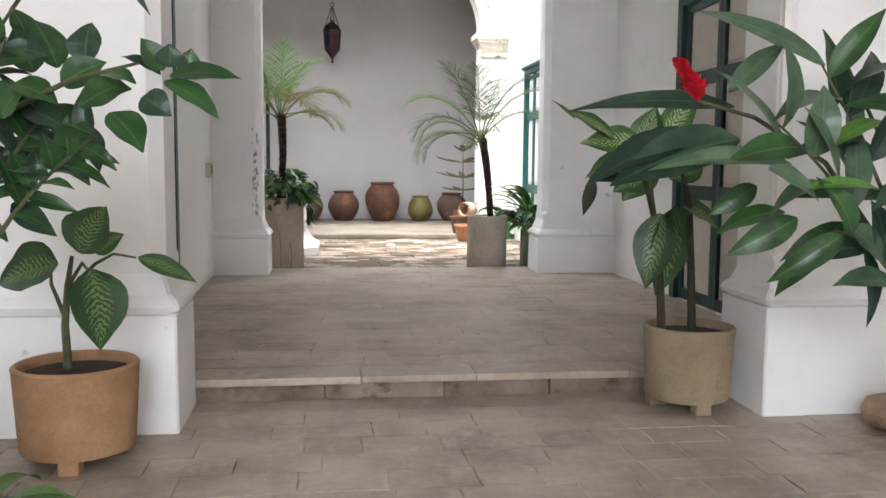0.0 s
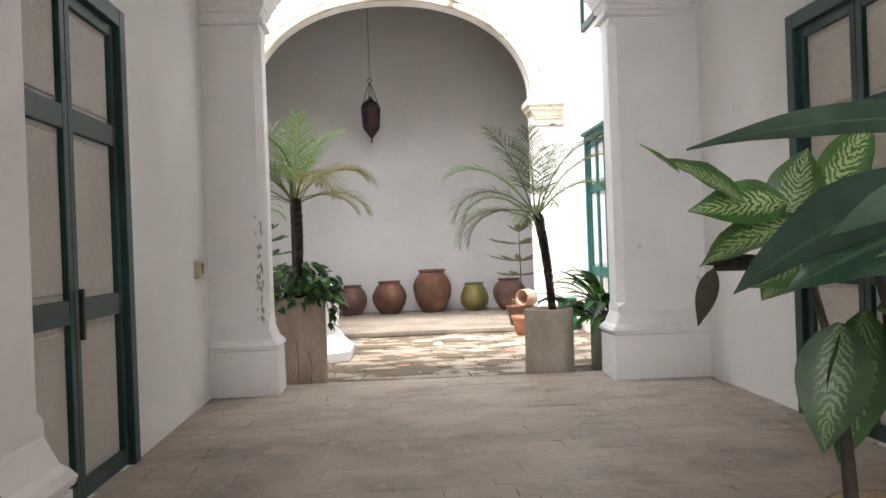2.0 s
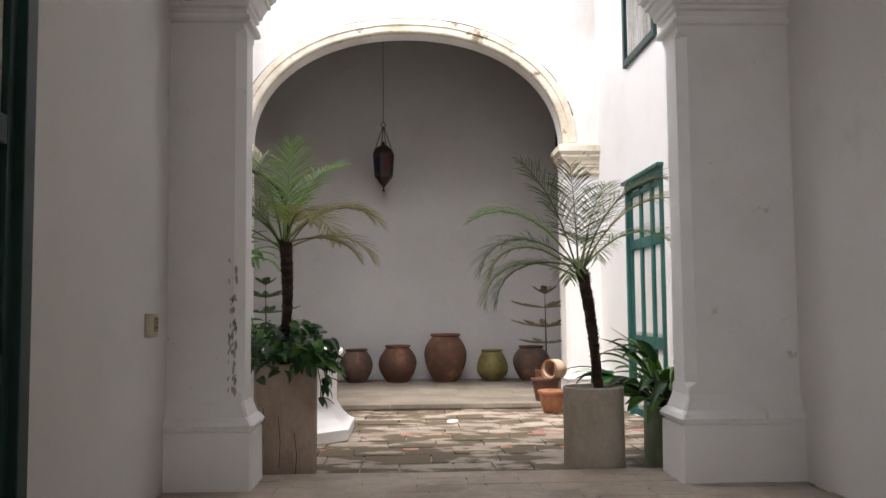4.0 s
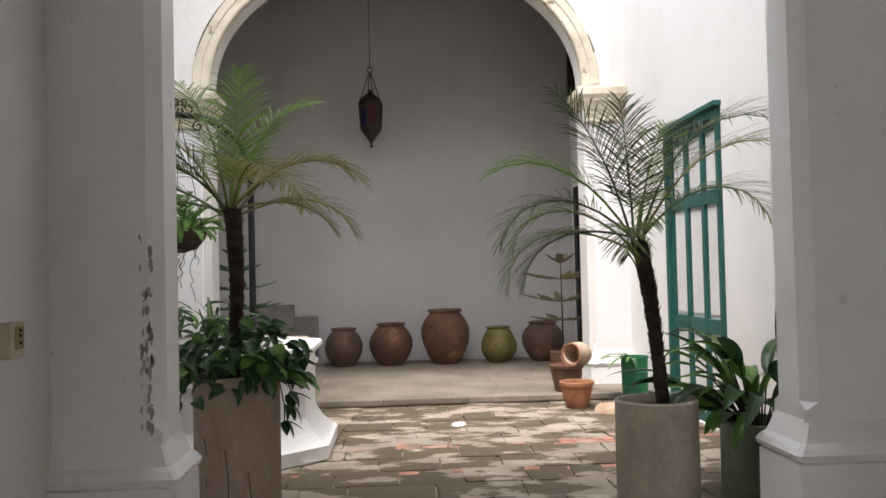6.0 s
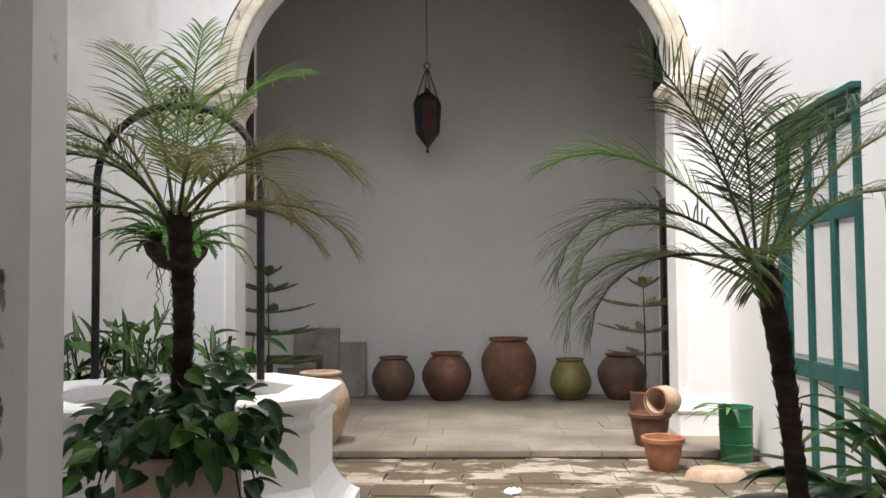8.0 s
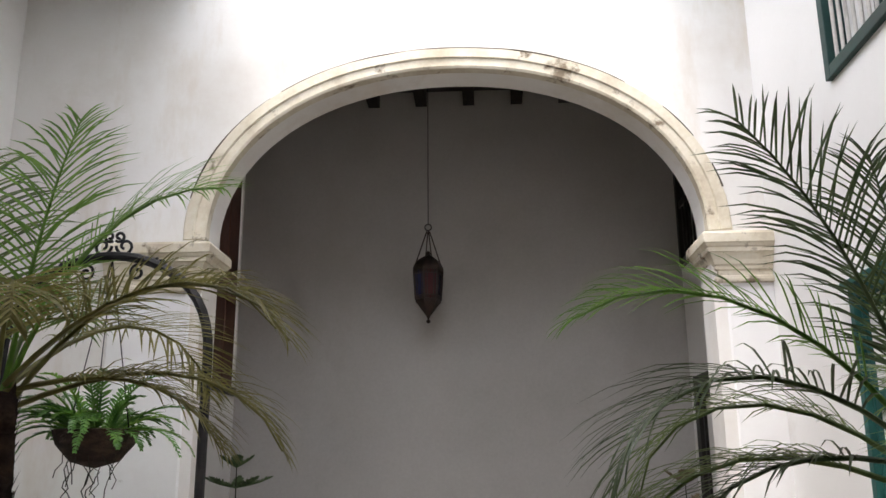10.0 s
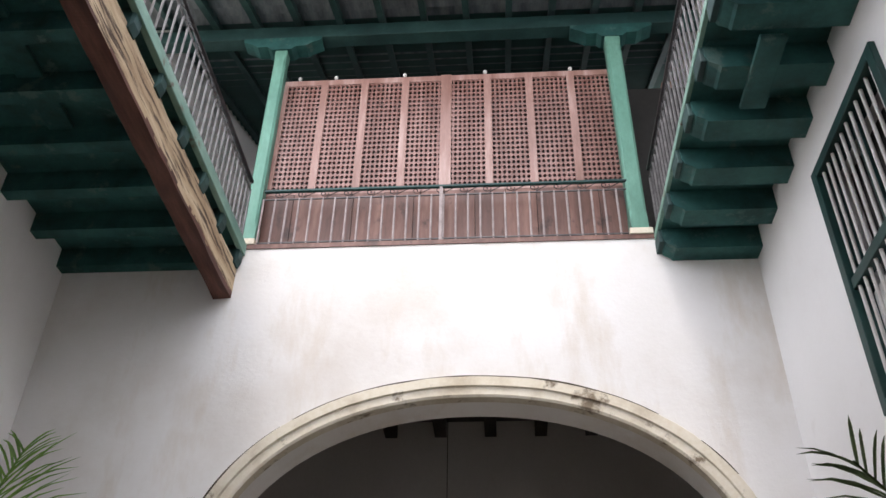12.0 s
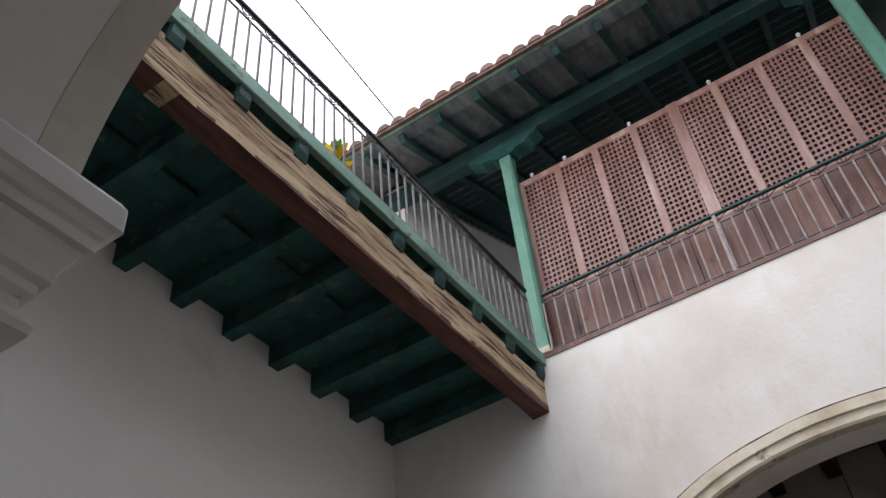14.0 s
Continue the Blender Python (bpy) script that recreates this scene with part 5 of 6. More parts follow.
lathe(bm, [(0.05, -0.22), (0.12, -0.2), (0.19, -0.1), (0.21, 0.0), (0.20, 0.1), (0.18, 0.17), (0.185, 0.19), (0.17, 0.195), (0.155, 0.17), (0.175, 0.05), (0.16, -0.1), (0.05, -0.17)], 30, wobble=0.02)
part("body", bm, PALE_CLAY, tj, "", True)
bm = bmesh.new()
tube(bm, [(0.19 * math.cos(a) - 0.02, 0.19 * math.sin(a), 0.215) for a in [2 * math.pi * k / 20 for k in range(21)]], 0.014, 6)
part("rim", bm, TERRACOTTA, tj, "reddish rim")
gb = thing("green_bin", Matrix.Translation((2.37, 18.0, Z_CT)), "round green painted tin bin by the wall", "bin")
bm = bmesh.new()
lathe(bm, [(0.15, 0.0), (0.155, 0.01), (0.165, 0.52), (0.175, 0.53), (0.175, 0.55), (0.16, 0.55), (0.155, 0.5), (0.145, 0.03)], 30)
part("body", bm, GREEN_BIN, gb, "", True)
bm = bmesh.new()
for z in (0.18, 0.36):
    lathe(bm, [(0.155 + z * 0.02, z - 0.008), (0.166 + z * 0.02, z), (0.155 + z * 0.02, z + 0.008)], 30)
part("hoop", bm, GREEN_BIN, gb)
for i in range(9):
    az = 150 + i * 14
    part_leaf(gb, LEAF_LIGHT if i % 2 else LEAF, (-0.05, -0.05, 0.5), vec(az, rnd.uniform(10, 40)), rnd.uniform(0.4, 0.6), 0.05, rnd.uniform(0.7, 1.4), name="leaf")
bm = bmesh.new()
loft(bm, [[(0.28 * math.cos(a) * k, 0.2 * math.sin(a) * k, z) for a in [2 * math.pi * j / 18 for j in range(18)]] for k, z in ((1, 0), (0.96, 0.05), (0.8, 0.09), (0.3, 0.1))])
ob = tagged(part("flat_stone", bm, PALE_CLAY, None, "", True), "low rounded pale stone on the courtyard floor", "stone")
ob.location = (1.95, 17.2, Z_CT)

# leaning slabs, crate
s1 = soft_box("stone_slab", (-0.36, 0.36, -0.03, 0.03, 0, 1.08), SLAB_STONE, None, "", 0.012)
s1.matrix_basis = pose(-2.74, 22.58, Z_PLAT, -12, 0, 0)
tagged(s1, "large grey stone slab leaning against the wall", "slab", "leaning slabs")
s2 = soft_box("stone_slab", (-0.27, 0.27, -0.025, 0.025, 0, 0.86), SLAB_STONE, None, "", 0.012)
s2.matrix_basis = pose(-2.23, 22.62, Z_PLAT, -12, 0, 0)
tagged(s2, "grey stone slab leaning against the wall", "slab", "leaning slabs")
cr = thing("wooden_stand", Matrix.Translation((-2.83, 21.5, Z_PLAT)), "old brown wooden stand on the floor", "frame")
for nm, d in (("post", (-0.40, -0.32, -0.04, 0.04, 0, 0.72)), ("post", (0.32, 0.40, -0.04, 0.04, 0, 0.72)), ("top_rail", (-0.40, 0.40, -0.05, 0.05, 0.64, 0.74)), ("inner_board", (-0.25, 0.25, 0.02, 0.05, 0.1, 0.56))):
    soft_box(nm, d, OLD_WOOD if nm != "inner_board" else SLAB_STONE, cr, "", 0.008)


# ---- young pines in the loggia ----
def pine(name, loc, tiers, material, label, seed):
    ob = thing(name, Matrix.Translation(loc), label, "potted tree")
    r = random.Random(seed)
    zs = pot_cylinder(ob, 0.19, 0.34, JAR_CLAY, 0.03)
    top = tiers[-1][0]
    bm = bmesh.new()
    tube(bm, [(0, 0, zs), (0.01, 0, top * 0.5), (0, 0, top)], [0.016, 0.012, 0.005], 6)
    part("trunk", bm, STEM_DARK, ob)
    for z, ln, el, n in tiers:
        a0 = r.uniform(0, 90)
        for k in range(n):
            az = a0 + 360 * k / n + r.uniform(-12, 12)
            bm = bmesh.new()
            frond(bm, az, el, ln, -22, 0.075 + 0.04 * ln, r, 40, -0.2, 0.12, 0.020, 0.5)
            for v in bm.verts:
                v.co.z += z
            part("branch", bm, material, ob)
    return ob


pine("young_pine", (-2.97, 20.5, Z_PLAT), [(0.72, 0.72, -4, 6), (1.08, 0.70, 0, 6), (1.37, 0.62, 3, 5), (1.64, 0.42, 8, 5), (1.86, 0.22, 25, 4)], PINE, "young tiered pine in a clay pot on the loggia floor", 3)
pine("young_pine", (1.93, 20.4, Z_PLAT), [(0.80, 0.5, 0, 4), (1.08, 0.62, 4, 5), (1.42, 0.66, 2, 5), (1.66, 0.25, 24, 4)], PINE_BROWN, "withered yellow-brown young pine in a clay pot", 4)

# ---- the well with its iron arch ----
well = thing("stone_well", Matrix.Translation((-2.52, 15.68, Z_CT)) @ Matrix.Scale(1.03, 4, (0, 0, 1)), "whitewashed octagonal stone well with moulded base and rim", "well")


def octa(r, z, c=0.0):
    return [(r / math.cos(math.pi / 8) * math.cos(math.pi / 8 + math.pi / 4 * k), r / math.cos(math.pi / 8) * math.sin(math.pi / 8 + math.pi / 4 * k), z) for k in range(8)]


bm = bmesh.new()
loft(bm, [octa(r, z) for r, z in ((1.32, 0.0), (1.34, 0.02), (1.34, 0.13), (1.30, 0.15), (1.27, 0.17), (1.20, 0.24), (1.15, 0.32), (1.13, 0.36))])
part("base", bm, PAINT_TRIM, well)
bm = bmesh.new()
loft(bm, [octa(r, z) for r, z in ((1.13, 0.34), (1.13, 0.72), (1.145, 0.74), (1.165, 0.76), (1.165, 0.79), (1.14, 0.81))])
part("curb", bm, PAINT_TRIM, well)
bm = bmesh.new()
loft(bm, [octa(r, z) for r, z in ((1.13, 0.80), (1.13, 0.85), (1.15, 0.88), (1.19, 0.91), (1.205, 0.93), (1.205, 0.965), (1.19, 0.98), (0.88, 0.98), (0.86, 0.96), (0.86, 0.80))], cap=False)
part("rim", bm, PAINT_TRIM, well)
bm = bmesh.new()
lathe(bm, [(0.85, 0.86), (0.01, 0.861)], 32)
part("cover", bm, SLAB_STONE, well, "grey stone cover")
arch = thing("iron_well_arch", Matrix.Translation((-2.75, 16.4, Z_CT + 1.0)), "wrought-iron arch with scrolls over the well", "arch")
for s in (-1, 1):
    bm = bmesh.new()
    tube(bm, [(0.71 * s, 0, 0), (0.71 * s, 0, 1.62)], 0.034, 10)
    part("post", bm, IRON_DARK, arch)
bm = bmesh.new()
tube(bm, [(0.71 * math.cos(a), 0, 1.62 + 0.72 * math.sin(a) ** 0.85) for a in [math.pi * k / 24 for k in range(25)]], 0.034, 8)
part("arch_bar", bm, IRON_DARK, arch)


def scroll(cx, cz, r, turns, a0, s):
    return [(cx + s * r * (1 - 0.7 * k / 20) * math.cos(a0 + turns * 6.283 * k / 20), 0, cz + r * (1 - 0.7 * k / 20) * math.sin(a0 + turns * 6.283 * k / 20)) for k in range(21)]


for s in (-1, 1):
    for cx, cz, r, a0 in ((0.08, 2.41, 0.065, 3.1), (0.18, 2.22, 0.06, 1.0), (0.34, 2.28, 0.05, 2.0), (0.035, 2.48, 0.04, 4.0)):
        bm = bmesh.new()
        tube(bm, scroll(s * cx, cz, r, 1.2, a0, s), 0.011, 5)
        part("scroll", bm, IRON_DARK, arch)
basket = thing("hanging_basket", Matrix.Translation((-2.76, 16.42, 2.18)), "dark hanging basket with ferns and dangling roots", "hanging plant")
bm = bmesh.new()
lathe(bm, [(0.02, -0.21), (0.16, -0.17), (0.26, -0.06), (0.285, 0.03), (0.27, 0.035), (0.18, 0.02), (0.01, 0.03)], 20, wobble=0.15)
part("basket", bm, TRUNK, basket)
bm = bmesh.new()
for k in range(3):
    tube(bm, [vec(120 * k, 0, 0.22), (0, 0, 1.2)], 0.004, 4)
part("hanger", bm, IRON_DARK, basket)
for k in range(14):
    bm = bmesh.new()
    az = rnd.uniform(0, 360)
    q = vec(az, 0, rnd.uniform(0.1, 0.23)) + Vector((0, 0, -0.1))
    pts = [q]
    for j in range(rnd.choice((3, 4, 5, 9))):
        q = q + Vector((rnd.uniform(-0.05, 0.05), rnd.uniform(-0.04, 0.04), -rnd.uniform(0.03, 0.085)))
        pts.append(q)
    tube(bm, pts, 0.004, 4)
    part("root", bm, STEM_DARK, basket)
for k in range(54):
    bm = bmesh.new()
    az = rnd.uniform(0, 360)
    frond(bm, az, rnd.uniform(10, 85), rnd.uniform(0.3, 0.66), 95, 0.075, rnd, 20, 0.3, 0.1, 0.017)
    bmesh.ops.transform(bm, matrix=Matrix.Translation(vec(az, 0, 0.1)), verts=bm.verts)
    part("fern_frond", bm, LEAF_LIGHT if k % 5 else FROND_BRIGHT, basket)

# planting behind the well
bed = thing("leafy_shrub", Matrix.Translation((-3.6, 17.6, Z_CT)), "dense leafy shrubs with pale-edged leaves behind the well", "shrub")
bm = bmesh.new()
lathe(bm, [(0.95, 0), (0.98, 0.03), (0.98, 0.32), (0.9, 0.34), (0.01, 0.36)], 24, wobble=0.03)
part("planting_mound", bm, SOIL, bed)
for k in range(420):
    x, y = rnd.uniform(-1.4, 1.25), rnd.uniform(-0.9, 0.6)
    z = rnd.uniform(0.35, 1.45) - 0.15 * abs(x)
    az = rnd.uniform(180, 360) if rnd.random() < 0.75 else rnd.uniform(0, 180)
    if k % 4 == 0:
        part_leaf(bed, LEAF_VEIN_LIGHT, (x, y, z * 0.7 + 0.3), vec(az, rnd.uniform(55, 85)), rnd.uniform(0.3, 0.5), 0.06, rnd.uniform(0.2, 0.9), n=6)
    else:
        part_leaf(bed, LEAF if k % 3 else LEAF_LIGHT, (x, y, z), vec(az, rnd.uniform(-40, 30)), rnd.uniform(0.2, 0.34), rnd.uniform(0.1, 0.16), rnd.uniform(0.3, 1.1), n=5, shape=0.75, twist=rnd.uniform(-0.5, 0.5))
for k in range(40):
    x, y = rnd.uniform(-1.3, 1.1), rnd.uniform(-0.7, 0.5)
    bm = bmesh.new()
    tube(bm, [(x, y, 0.3), (x + rnd.uniform(-0.1, 0.1), y, 0.8), (x + rnd.uniform(-0.2, 0.2), y - 0.05, 1.3)], 0.008, 5)
    part("stem", bm, STEM_DARK, bed)

# ---- hanging lantern ----
lan = thing("hanging_lantern", Matrix.Translation((-0.94, 22.2, 3.97)), "dark pierced-metal lantern with blue and red glass on a long chain", "lantern")


def hexa(r, z):
    return [(r * math.cos(math.pi / 3 * k + 0.26), r * math.sin(math.pi / 3 * k + 0.26), z) for k in range(6)]


GLASS_BLUE = node_mat("deep_blue_glass", 0.2)[0]
GLASS_BLUE.node_tree.nodes["Principled BSDF"].inputs["Base Color"].default_value = (0.015, 0.018, 0.09, 1)
GLASS_RED = node_mat("dark_red_glass", 0.2)[0]
GLASS_RED.node_tree.nodes["Principled BSDF"].inputs["Base Color"].default_value = (0.09, 0.01, 0.014, 1)
RUST = two_scale("rusty_lantern_metal", (0.035, 0.022, 0.018), (0.018, 0.013, 0.012), (0.06, 0.04, 0.03), 0.6, 8, 50, 0.4, 0.003, metal=0.4)
for name, prof in (("bottom", [(0.01, -0.10), (0.028, -0.085), (0.03, -0.07), (0.012, -0.045), (0.018, -0.02), (0.03, 0.0), (0.15, 0.16), (0.175, 0.18), (0.175, 0.21)]), ("roof", [(0.20, 0.62), (0.215, 0.64), (0.21, 0.67), (0.17, 0.75), (0.09, 0.81), (0.03, 0.84), (0.03, 0.87), (0.015, 0.9)])):
    bm = bmesh.new()
    loft(bm, [hexa(r, z) for r, z in prof])
    part(name, bm, RUST, lan)
for k in range(6):
    a, b = hexa(0.165, 0.21)[k], hexa(0.165, 0.21)[(k + 1) % 6]
    c, d = hexa(0.195, 0.62)[k], hexa(0.195, 0.62)[(k + 1) % 6]
    bm = bmesh.new()
    bm.faces.new([bm.verts.new(p) for p in (a, b, d, c)])
    bmesh.ops.solidify(bm, geom=bm.faces[:], thickness=0.006)
    part("glass_pane", bm, GLASS_BLUE if k % 2 else GLASS_RED, lan, "deep blue glass pane" if k % 2 else "dark red glass pane")
    bm = bmesh.new()
    tube(bm, [Vector(a) * 1.02, Vector(c) * 1.01], 0.018, 6)
    part("corner_bar", bm, RUST, lan)
    bm = bmesh.new()
    for t in (0.0, 0.14, 0.86, 1.0):
        tube(bm, [Vector(a).lerp(Vector(c), t) * 1.012, Vector(b).lerp(Vector(d), t) * 1.012], 0.013 if t in (0.0, 1.0) else 0.007, 5)
    for u in (0.25, 0.75):
        tube(bm, [Vector(a).lerp(Vector(b), u) * 1.012, Vector(c).lerp(Vector(d), u) * 1.012], 0.007, 5)
    for t in (0.07, 0.93):
        for u in (0.18, 0.39, 0.61, 0.82):
            p = Vector(a).lerp(Vector(b), u).lerp(Vector(c).lerp(Vector(d), u), t) * 1.012
            tube(bm, [p + Vector((0, 0, 0.018)), p - Vector((0, 0, 0.018))], 0.011, 5)
    part("pierced_band", bm, RUST, lan, "pierced rusty metal bands")
for k in range(4):
    bm = bmesh.new()
    tube(bm, [vec(90 * k + 20, 0, 0.19) + Vector((0, 0, 0.68)), vec(90 * k + 20, 0, 0.02) + Vector((0, 0, 1.18))], 0.009, 5)
    part("chain", bm, RUST, lan)
bm = bmesh.new()
tube(bm, [(0.045 * math.cos(a), 0, 1.24 + 0.045 * math.sin(a)) for a in [2 * math.pi * k / 16 for k in range(17)]], 0.01, 6)
part("ring", bm, IRON, lan)
bm = bmesh.new()
tube(bm, [(0, 0, 1.28), (0, 0, 3.62)], 0.006, 5)
part("cord", bm, IRON_DARK, lan)

# small pots and a yellow flower on the terrace
for y, r in ((16.9, 0.13), (18.0, 0.14), (18.6, 0.12)):
    fp = thing("flower_pot", Matrix.Translation((-3.45, y, 8.0)), "small terracotta flower pot behind the terrace railing", "pot", "terrace pots")
    pot_cylinder(fp, r, 0.26, TERRACOTTA, 0.02, taper=0.8)
fl = thing("yellow_flower", Matrix.Translation((-3.38, 15.75, 8.0)) @ Matrix.Scale(1.45, 4), "yellow flowering plant in a pot by the railing", "potted plant")
pot_cylinder(fl, 0.12, 0.22, TERRACOTTA, 0.02, taper=0.8)
YELLOW = leaf_mat("yellow_petal", (0.75, 0.50, 0.03), (0.6, 0.38, 0.02), (0.85, 0.62, 0.06), 0.5)
for k in range(26):
    part_leaf(fl, YELLOW if k % 3 == 0 else LEAF_LIGHT, (0, 0, 0.2 + 0.02 * (k % 8)), vec(k * 47, 30 + (k % 5) * 10), 0.16, 0.06, 0.6, n=4, name="petal" if k % 3 == 0 else "leaf")

# ---- plants round the entrance arch ----
def blade(parent, material, root, tip, width, droop=0.7, name="leaf"):
    """A leaf from root to tip, arching over on its way."""
    a, b = Vector(root), Vector(tip)
    d = b - a
    side = d.cross(Vector((0, 0, 1)))
    k = 1 if side.length > 0.02 else 0
    if k:
        d = Matrix.Rotation(droop / 2, 3, side.normalized()) @ d
    n = len(parent.children)
    base = parent.matrix_basis.translation
    part_leaf(parent, material, a - base, d, (b - a).length * 1.08, width * 1.2, droop * k, up=(0.1, -0.72, 0.68), n=10, shape=0.78, taper=1.0, fold=0.22, wave=0.02, twist=0.4 * math.sin(n * 2.4), seed=n, name=name)


def stem(parent, pts, radii, material=STEM_DARK, name="stem"):
    base = parent.matrix_basis.translation
    bm = bmesh.new()
    tube(bm, [Vector(p) - base for p in pts], radii, 8)
    return part(name, bm, material, parent, "", True)


def footed_pot(ob, r, h, lift, material):
    return pot_cylinder(ob, r, h, material, 0.03, 3, 0.93, 0.045, lift=lift)


STEM_GREEN = two_scale("green_brown_stem", (0.07, 0.075, 0.035), (0.04, 0.045, 0.02), (0.11, 0.11, 0.055), 0.6, 8, 30, 0.3)
dieff_left = thing("potted_dieffenbachia", Matrix.Translation((-2.26, 5.76, 0)), "variegated leafy plant in a round sandy cement pot on feet", "potted plant")
footed_pot(dieff_left, 0.305, 0.44, 0.075, SAND_POT)
stem(dieff_left, [(-2.30, 5.76, 0.45), (-2.31, 5.76, 0.7), (-2.29, 5.75, 0.9), (-2.26, 5.74, 1.06)], [0.024, 0.02, 0.016, 0.01], STEM_GREEN)
stem(dieff_left, [(-2.29, 5.75, 0.88), (-2.15, 5.75, 1.02), (-2.06, 5.75, 1.07), (-1.95, 5.75, 1.05)], [0.012, 0.009, 0.007, 0.005], STEM_GREEN, "petiole")
stem(dieff_left, [(-2.31, 5.76, 0.75), (-2.36, 5.73, 0.92), (-2.32, 5.6, 1.0)], [0.013, 0.009, 0.006], STEM_GREEN, "petiole")
stem(dieff_left, [(-2.29, 5.75, 0.9), (-2.2, 5.7, 1.03), (-2.15, 5.62, 1.0)], [0.012, 0.008, 0.006], STEM_GREEN, "petiole")
dieff = thing("potted_dieffenbachia", Matrix.Translation((1.30, 6.43, 0)), "tall variegated plant in a round grey cement pot on feet", "potted plant")
footed_pot(dieff, 0.285, 0.46, 0.07, SAND_POT_GREY)
stem(dieff, [(1.12, 6.43, 0.48), (1.10, 6.43, 0.8), (1.07, 6.42, 1.1), (1.0, 6.5, 1.45)], [0.03, 0.026, 0.02, 0.01])
stem(dieff, [(1.32, 6.43, 0.48), (1.30, 6.43, 0.9), (1.27, 6.42, 1.3), (1.2, 6.45, 1.6)], [0.03, 0.026, 0.02, 0.01])
stem(dieff, [(1.08, 6.42, 1.05), (1.05, 6.52, 1.35), (1.08, 6.6, 1.62)], [0.014, 0.011, 0.008], STEM_GREEN, name="petiole")
stem(dieff, [(1.28, 6.42, 1.1), (1.22, 6.3, 1.25), (1.16, 6.2, 1.22)], [0.012, 0.009, 0.006], name="petiole")
ginger = thing("red_ginger", Matrix.Translation((2.25, 5.2, 0)), "tall red-flowered ginger with broad grey-green leaves", "plant")
pot_cylinder(ginger, 0.26, 0.4, SAND_POT, 0.03)
stem(ginger, [(2.25, 5.2, 0.3), (2.0, 5.2, 0.75), (1.72, 5.2, 1.2), (1.44, 5.2, 1.56), (1.1, 5.28, 1.78), (0.72, 5.08, 1.84)], [0.02, 0.018, 0.016, 0.013, 0.011, 0.008], STEM_GREEN)
stem(ginger, [(2.25, 5.2, 0.3), (2.1, 5.25, 1.0), (1.9, 5.3, 1.5), (1.64, 5.38, 2.05)], [0.02, 0.017, 0.013, 0.007], STEM_GREEN)
bush = thing("broad_leaved_bush", Matrix.Translation((-2.75, 4.75, 0)), "glossy broad-leaved bush reaching over the pedestal", "bush")
pot_cylinder(bush, 0.3, 0.4, SAND_POT, 0.03)
stem(bush, [(-2.75, 4.75, 0.3), (-2.6, 4.75, 1.1), (-2.2, 4.65, 1.7), (-1.86, 4.4, 1.82), (-1.56, 4.2, 1.87)], [0.022, 0.018, 0.013, 0.009, 0.005], STEM_GREEN)
stem(bush, [(-2.6, 4.75, 1.1), (-2.45, 4.9, 1.3), (-2.2, 5.0, 1.5)], [0.014, 0.01, 0.006], STEM_GREEN)
stem(bush, [(-2.4, 4.72, 1.4), (-2.3, 4.75, 1.9), (-2.15, 4.7, 2.1)], [0.012, 0.009, 0.006], STEM_GREEN)
blade(ginger, LEAF_DARK, (0.89, 5.35, 1.69), (0.34, 5.30, 1.40), 0.21)
blade(ginger, LEAF_DARK, (0.99, 5.20, 1.67), (0.46, 5.20, 1.36), 0.22)
blade(ginger, LEAF_DARK, (1.15, 5.60, 1.85), (0.36, 5.55, 1.68), 0.10)
blade(ginger, LEAF_GREY, (1.24, 5.20, 1.59), (0.84, 5.15, 1.96), 0.12)
blade(ginger, LEAF_GREY, (1.47, 5.30, 2.04), (0.83, 5.25, 2.16), 0.10)
blade(ginger, LEAF_GREY, (1.21, 5.10, 1.55), (0.57, 5.05, 1.45), 0.12)
blade(ginger, LEAF_DARK, (1.59, 5.40, 1.84), (1.50, 5.35, 2.25), 0.11)
blade(ginger, LEAF_DARK, (1.67, 5.40, 1.82), (1.69, 5.35, 2.11), 0.10)
blade(ginger, LEAF_GREY, (1.61, 5.30, 1.67), (1.77, 5.25, 1.91), 0.11)
blade(ginger, LEAF_GREY, (1.26, 5.10, 1.82), (1.40, 5.05, 1.42), 0.10)
blade(ginger, LEAF_GREY, (1.04, 5.00, 1.53), (1.26, 4.95, 1.36), 0.12)
blade(ginger, LEAF, (1.24, 5.20, 1.32), (0.92, 5.15, 1.19), 0.12)
blade(ginger, LEAF, (1.28, 5.15, 1.29), (1.02, 5.10, 1.03), 0.12)
blade(ginger, LEAF, (1.48, 5.10, 1.27), (1.23, 5.05, 0.90), 0.14)
blade(ginger, LEAF_GREY, (1.45, 5.00, 1.26), (1.60, 4.95, 1.06), 0.14)
blade(ginger, LEAF_LIGHT, (1.24, 5.00, 1.44), (1.60, 4.95, 1.40), 0.08)
blade(ginger, LEAF_LIGHT, (1.72, 5.20, 1.77), (1.46, 5.15, 1.60), 0.10)
blade(ginger, LEAF_DARK, (1.67, 5.20, 1.14), (1.68, 5.15, 0.77), 0.11)
blade(ginger, LEAF_GREY, (1.02, 5.40, 1.91), (1.38, 5.35, 2.09), 0.10)
blade(ginger, LEAF_GREY, (1.68, 5.40, 1.53), (1.40, 5.35, 1.73), 0.11)
blade(ginger, LEAF, (1.19, 5.40, 1.44), (1.01, 5.35, 1.24), 0.10)
blade(ginger, LEAF_DARK, (1.55, 5.50, 1.67), (1.91, 5.45, 1.53), 0.12)
